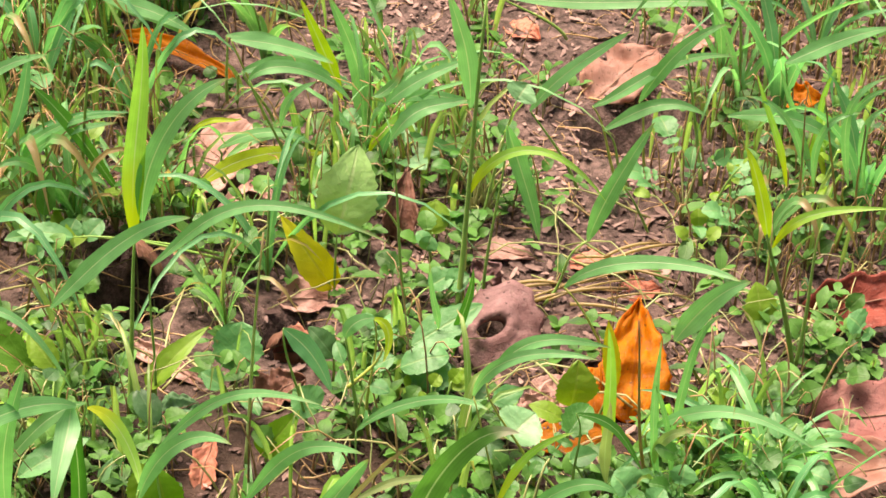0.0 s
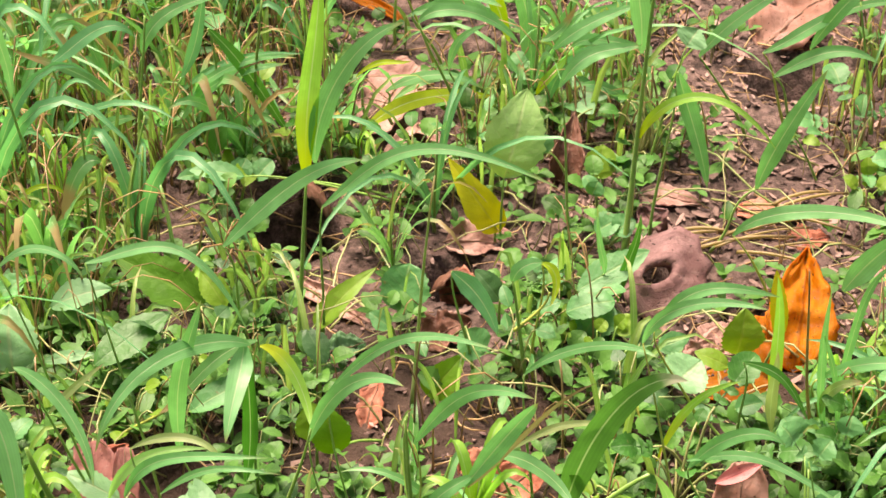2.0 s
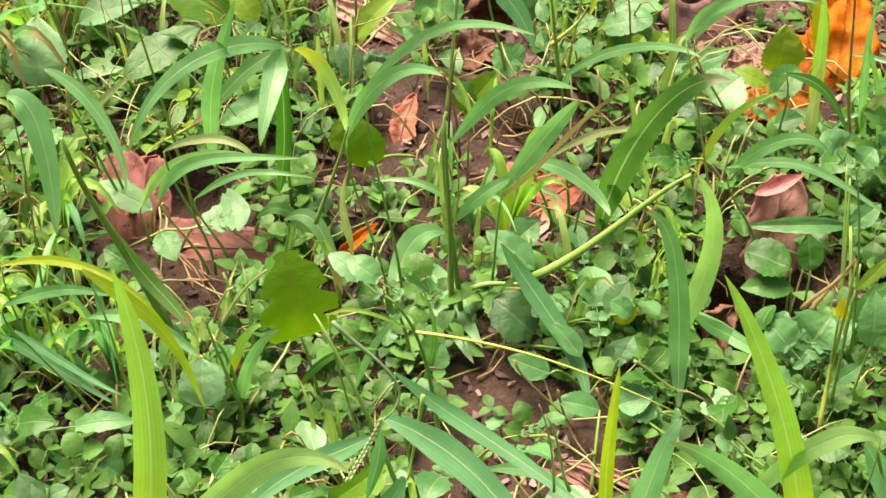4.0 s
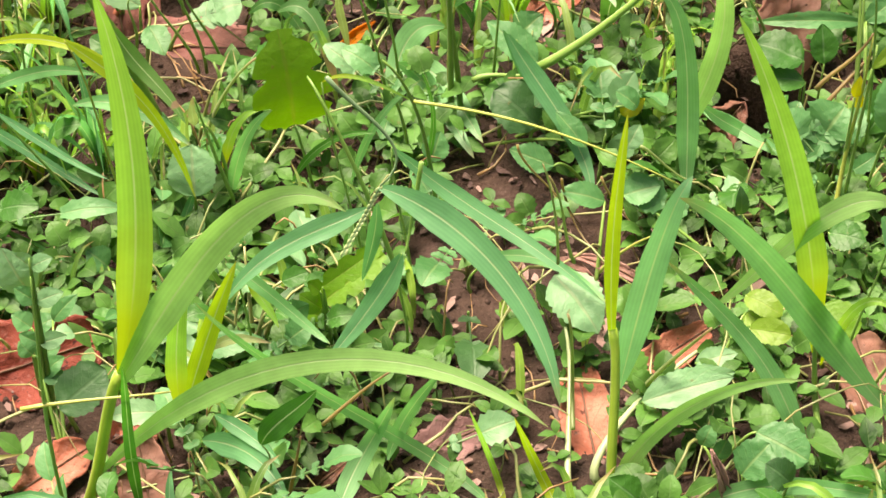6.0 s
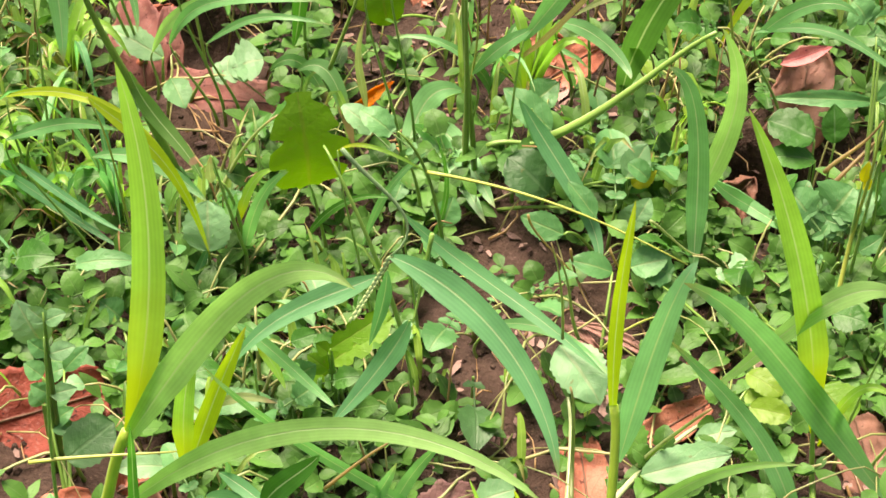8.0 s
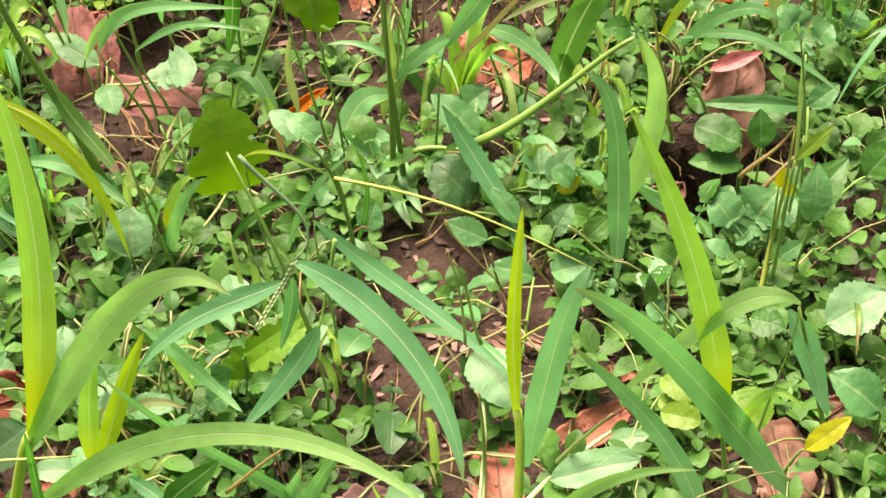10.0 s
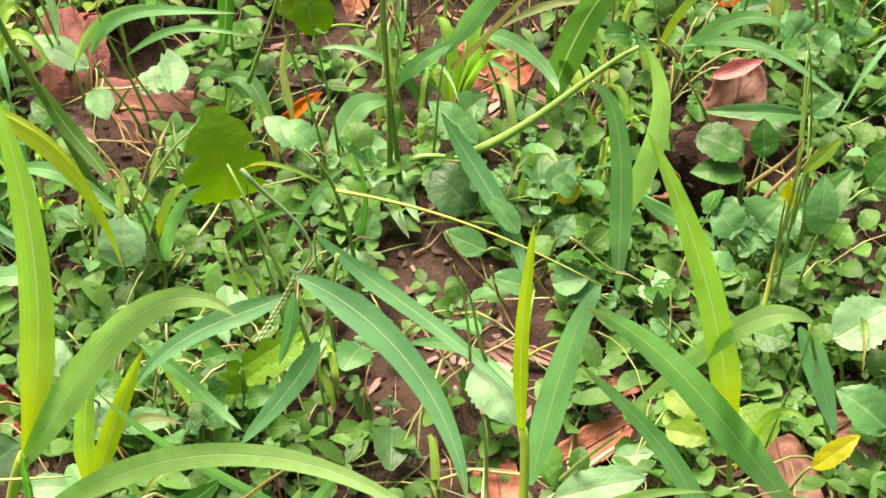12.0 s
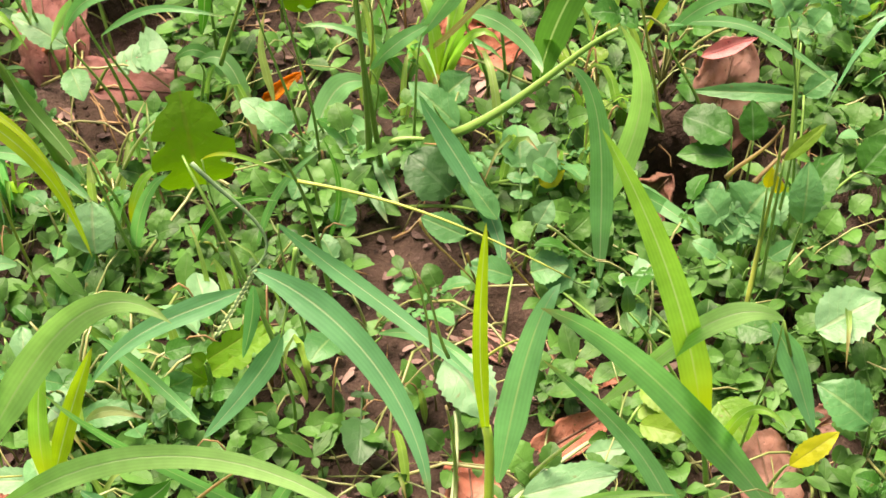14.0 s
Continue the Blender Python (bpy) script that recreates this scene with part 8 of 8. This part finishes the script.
def grassy(x, y):
    if y > 0.1:
        return 0.0 if not free(x, y) else 0.9 if x < 0.06 else 0.4 if noise.noise((x * 9, y * 9, 3.3)) > 0.05 else 0.08
    return 0.22 if free(x, y) else 0.0


TUFTS = (
    (5, 0.055, grass, 0.1, "green grass tuft with arching blades"),
    (6, 0.045, grass_y, 0.15, "yellowish grass tuft with thin blades"),
    (4, 0.075, grass_b, 0.0, "bluish-green grass tuft with long blades"),
    (6, 0.06, grass_tipb, 0.3, "grass tuft with browned tips and dry blades"),
)
ARCHING = (
    (6, 0.075, grass, 0.05, "broad-bladed grass clump with blades bending over"),
    (6, 0.065, grass_tipb, 0.2, "tangled grass clump with browned tips"),
    (5, 0.085, grass_b, 0.1, "light green grass clump with drooping blades"),
)
NEAR = (
    (4, 0.05, grass, 0.1, "slender green grass shoot with a few narrow blades"),
    (4, 0.045, grass_b, 0.0, "bluish grass shoot with narrow leaning blades"),
    (5, 0.04, grass_y, 0.2, "short yellow-green grass shoot with dry lower blades"),
)
for count, height, material, dry, label in NEAR:
    strew(wild_grass("grass_shoot", count, height, material, dry, 1.2, 0.75), spots(64, lambda x, y: 0.7 if y < 0.16 and free(x, y) else 0.0, 0.65, 1.3), label, "grass", label.split(" with ")[0] + "s")
for count, height, material, dry, label in ARCHING:
    strew(wild_grass("grass_clump", count, height, material, dry, 1.3, 0.66), spots(22, lambda x, y: 0.8 * grassy(x, y) if y > 0.13 else 0.0, 0.7, 1.3), label, "grass", label.split(" with ")[0] + "s")
for count, height, material, dry, label in TUFTS:
    strew(wild_grass("grass_tuft", count, height, material, dry), spots(36, grassy, 0.7, 1.3), label, "grass", label.split(" with ")[0] + "s")


def cover():
    leaves, stalks = [], []
    rng = random.Random(11)
    made = 0
    while made < 8000:
        x, y = rng.uniform(-0.5, 0.55), rng.uniform(-0.34, 0.7)
        if not inside(x, y, 0.8) or rng.random() > lush(x, y):
            continue
        made += 1
        root = Vector((x, y, rise(x, y)))
        h = rng.uniform(0.003, 0.02)
        top = root + Vector((rng.uniform(-0.008, 0.008), rng.uniform(-0.008, 0.008), h))
        mid = root.lerp(top, 0.5) + Vector((0.001, 0, 0.001))
        stalks.append(tube([root, mid, top], 0.0005, sides=3))
        yaw = rng.uniform(0, 6.28)
        if rng.random() < 0.13:
            for k in range(rng.choice((2, 3, 4))):
                a, n = yaw + k * 1.7 + rng.uniform(-0.3, 0.3), rng.uniform(0.010, 0.020)
                way = Vector((math.cos(a), math.sin(a), rng.uniform(0.1, 1.0))).normalized()
                leaves.append(divided(top, top + way * n, n * rng.uniform(0.45, 0.6), rng.choice((0.0, 0.4)), rng.uniform(0, 60), 2, rng.uniform(-0.3, 0.3)))
            continue
        for k in range(rng.choice((2, 3, 4))):
            leaves.append(small_leaf(top, rng.choice((rng.uniform(0.0026, 0.0055), rng.uniform(0.0026, 0.0055), rng.uniform(0.0045, 0.0082))), yaw + k * 2.0 + rng.uniform(-0.4, 0.4), rng.uniform(-0.3, 0.8), rng.uniform(1.0, 2.1), rng.random()))
    joined("ground_cover_leaves", leaves, cover_green, "small rounded green weed leaves covering the soil", "ground cover")
    joined("ground_cover_stalks", stalks, cover_stalk, "thin pale stalks of low weeds", "ground cover")


cover()


def creeping():
    """Pale runners that wind over the soil."""
    runners = []
    rng = random.Random(31)
    while len(runners) < 820:
        x, y = rng.uniform(-0.3, 0.35), rng.uniform(-0.3, 0.3)
        if rng.random() > lush(x, y) + 0.2:
            continue
        a, n = rng.uniform(0, 6.28), rng.uniform(0.025, 0.09)
        pts, p, h = [], Vector((x, y, 0)), rng.uniform(0.001, 0.016) if rng.random() < 0.55 else rng.uniform(0.012, 0.03)
        for k in range(8):
            pts.append(Vector((p.x, p.y, rise(p.x, p.y) + 0.001 + h * math.sin(k / 7 * 3.1))))
            a += rng.uniform(-0.35, 0.35)
            p = p + Vector((math.cos(a), math.sin(a), 0)) * n / 7
        runners.append(tube(pts, rng.uniform(0.0003, 0.0008), sides=5))
    joined("creeping_stalks", runners, cover_stalk, "pale green creeping stalks winding over the soil", "ground cover")


creeping()


def crumbs():
    """Lumps of soil and grit."""
    lumps = []
    rng = random.Random(41)
    ball = [(math.cos(a) * math.cos(e), math.sin(a) * math.cos(e), math.sin(e)) for e in (-0.9, 0.1, 1.0) for a in (0, 1.26, 2.51, 3.77, 5.03)]
    quads = [(5 * j + k, 5 * j + (k + 1) % 5, 5 * j + 5 + (k + 1) % 5, 5 * j + 5 + k) for j in range(2) for k in range(5)] + [(10, 11, 12, 13, 14)]
    while len(lumps) < 12000:
        x, y = rng.uniform(-0.4, 0.5), rng.uniform(-0.3, 0.7)
        if any((x - a) ** 2 + (y - b) ** 2 < r0 * r0 for a, b, r0, deep in HOLLOWS):
            continue
        r = rng.uniform(0.0005, 0.0016) if rng.random() < 0.93 else rng.uniform(0.002, 0.0035)
        z = rise(x, y)
        lumps.append(([Vector((x + p[0] * r * rng.uniform(0.7, 1.3), y + p[1] * r * rng.uniform(0.7, 1.3), z + r * 0.1 + p[2] * r * 0.8)) for p in ball], quads, [(0, 0)] * 15))
    joined("soil_crumbs", lumps, soil, "brown lumps of soil and grit", "soil")


crumbs()


def thin_blades():
    """Fine grass: thick at the back left, with dry brown stalks among it."""
    green, brown = [], []
    rng = random.Random(5)
    made = 0
    while made < 9600:
        x, y = rng.uniform(-0.5, 0.55), rng.uniform(-0.3, 0.75)
        if not inside(x, y):
            continue
        d = 0.6
        if y > 0.06 and x < 0.02:
            d = 0.9
        elif y > 0.2:
            d = 0.35 + 0.5 * noise.noise((x * 8, y * 8, 2.2))
        thicket = x > 0.12 and y > 0.10 and noise.noise((x * 7, y * 7, 5.5)) > -0.1
        if thicket:
            d = 0.62
        if rng.random() > d or (rng.random() < 0.8 and not free(x, y)):
            continue
        made += 1
        root = Vector((x, y, rise(x, y)))
        h = rng.uniform(0.015, 0.05) if thicket else rng.uniform(0.02, 0.07) if y > 0.06 else rng.uniform(0.012, 0.05)
        a, lean = rng.uniform(0, 6.28), rng.uniform(0.05, 0.45 if thicket else 0.7)
        out = Vector((math.cos(a), math.sin(a), 0)) * h * lean
        pts = through_points(root, root + out * 0.15 + Vector((0, 0, h * 0.45)), root + out * 0.5 + Vector((0, 0, h * 0.85)), root + out * 1.1 + Vector((0, 0, h * rng.uniform(0.6, 1.05))), 6)
        if rng.random() < (0.84 if thicket else 0.68 if y > 0.06 else 0.24):
            brown.append(tube(pts, rng.uniform(0.0004, 0.0009), sides=3))
        else:
            green.append(ribbon(pts, rng.uniform(0.0012, 0.004), grass_shape, 0.3, rng.uniform(-1, 1)))
    joined("thin_grass", green, thin_green, "fine green grass blades growing in thin tufts", "grass")
    joined("dry_stalks", brown, thin_brown, "thin dry brown grass stalks", "grass")


thin_blades()


def outskirts():
    """The same grass and weeds thinning out over the ground around."""
    rng = random.Random(77)
    blades, leaves = [], []
    while len(blades) < 4200:
        r, a = rng.uniform(0.25, 1.9), rng.uniform(0, 6.28)
        x, y = r * math.cos(a) * 0.9, 0.15 + r * math.sin(a)
        if -0.36 < y < 0.78 and -0.33 - 0.22 * max(y, 0) < x < 0.33 + 0.30 * max(y, 0):
            continue
        if rng.random() > (1.0 - r / 2.0) * (0.55 + 1.2 * noise.noise((x * 4, y * 4, 6.1))):
            continue
        root = Vector((x, y, rise(x, y)))
        h, b = rng.uniform(0.02, 0.07), rng.uniform(0, 6.28)
        out = Vector((math.cos(b), math.sin(b), 0)) * h * rng.uniform(0.2, 0.9)
        pts = through_points(root, root + out * 0.15 + Vector((0, 0, h * 0.45)), root + out * 0.5 + Vector((0, 0, h * 0.85)), root + out * 1.1 + Vector((0, 0, h * rng.uniform(0.5, 1.0))), 5)
        blades.append(ribbon(pts, rng.uniform(0.002, 0.006), grass_shape, 0.3, rng.uniform(-1, 1)))
        for k in range(4):
            at = root + Vector((rng.uniform(-0.02, 0.02), rng.uniform(-0.02, 0.02), rng.uniform(0.003, 0.015)))
            leaves.append(small_leaf(at, rng.uniform(0.004, 0.011), rng.uniform(0, 6.28), rng.uniform(-0.3, 0.7), rng.uniform(1.0, 2.0), rng.random()))
    joined("scattered_grass", blades, thin_green, "thin scattered grass around the weedy patch", "grass")
    joined("scattered_weed_leaves", leaves, cover_green, "small scattered weed leaves on the soil", "ground cover")


outskirts()


def hole(x, y):
    return any((x - a) ** 2 + (y - b) ** 2 < (1.1 * r) ** 2 for a, b, r, deep in HOLLOWS)


def litter():
    straws, scraps = [], []
    rng = random.Random(8)
    for _ in range(4200):
        x, y = rng.uniform(-0.45, 0.5), rng.uniform(-0.3, 0.7)
        if hole(x, y) or (y < 0.05 and rng.random() < 0.45):
            continue
        a, n = rng.uniform(0, 6.28), rng.uniform(0.006, 0.03)
        root = Vector((x, y, rise(x, y) + 0.002))
        d = Vector((math.cos(a), math.sin(a), rng.uniform(-0.05, 0.2))) * n
        bow = Vector((-d.y, d.x, 0)) * rng.uniform(-0.22, 0.22)
        straws.append(tube([root, root + d * 0.3 + bow * 0.8, root + d * 0.65 + bow + Vector((0, 0, 0.001)), root + d], rng.uniform(0.0002, 0.0007), sides=4))
    for _ in range(32000):
        x, y = rng.uniform(-0.45, 0.5), rng.uniform(-0.3, 0.7)
        if hole(x, y) or (not (x > 0.09 and y > 0.12) and rng.random() < 0.74):
            continue
        r = rng.uniform(0.0006, 0.0017) if rng.random() < 0.9 else rng.uniform(0.0015, 0.0034)
        z, turn, tip = rise(x, y) + 0.0012, rng.uniform(0, 6.28), rng.uniform(-0.5, 0.5)
        long = rng.uniform(1.0, 3.2)
        rim = []
        for k in range(6):
            a = k * 1.047 + rng.uniform(-0.4, 0.4)
            p, q = math.cos(a) * r * long * rng.uniform(0.6, 1.2), math.sin(a) * r * rng.uniform(0.5, 1.2)
            rim.append(Vector((x + p * math.cos(turn) - q * math.sin(turn), y + p * math.sin(turn) + q * math.cos(turn), z + p * tip + r * 0.5 * rng.random())))
        scraps.append((rim, [(0, 1, 2, 3), (0, 3, 4, 5)], [(0.4, 0.3)] * 6))
    joined("straw", straws, thin_brown, "dry straw and broken stalks on the soil", "litter")
    joined("leaf_scraps", scraps, litter_brown, "brown scraps of rotted leaves on the soil", "litter")


litter()
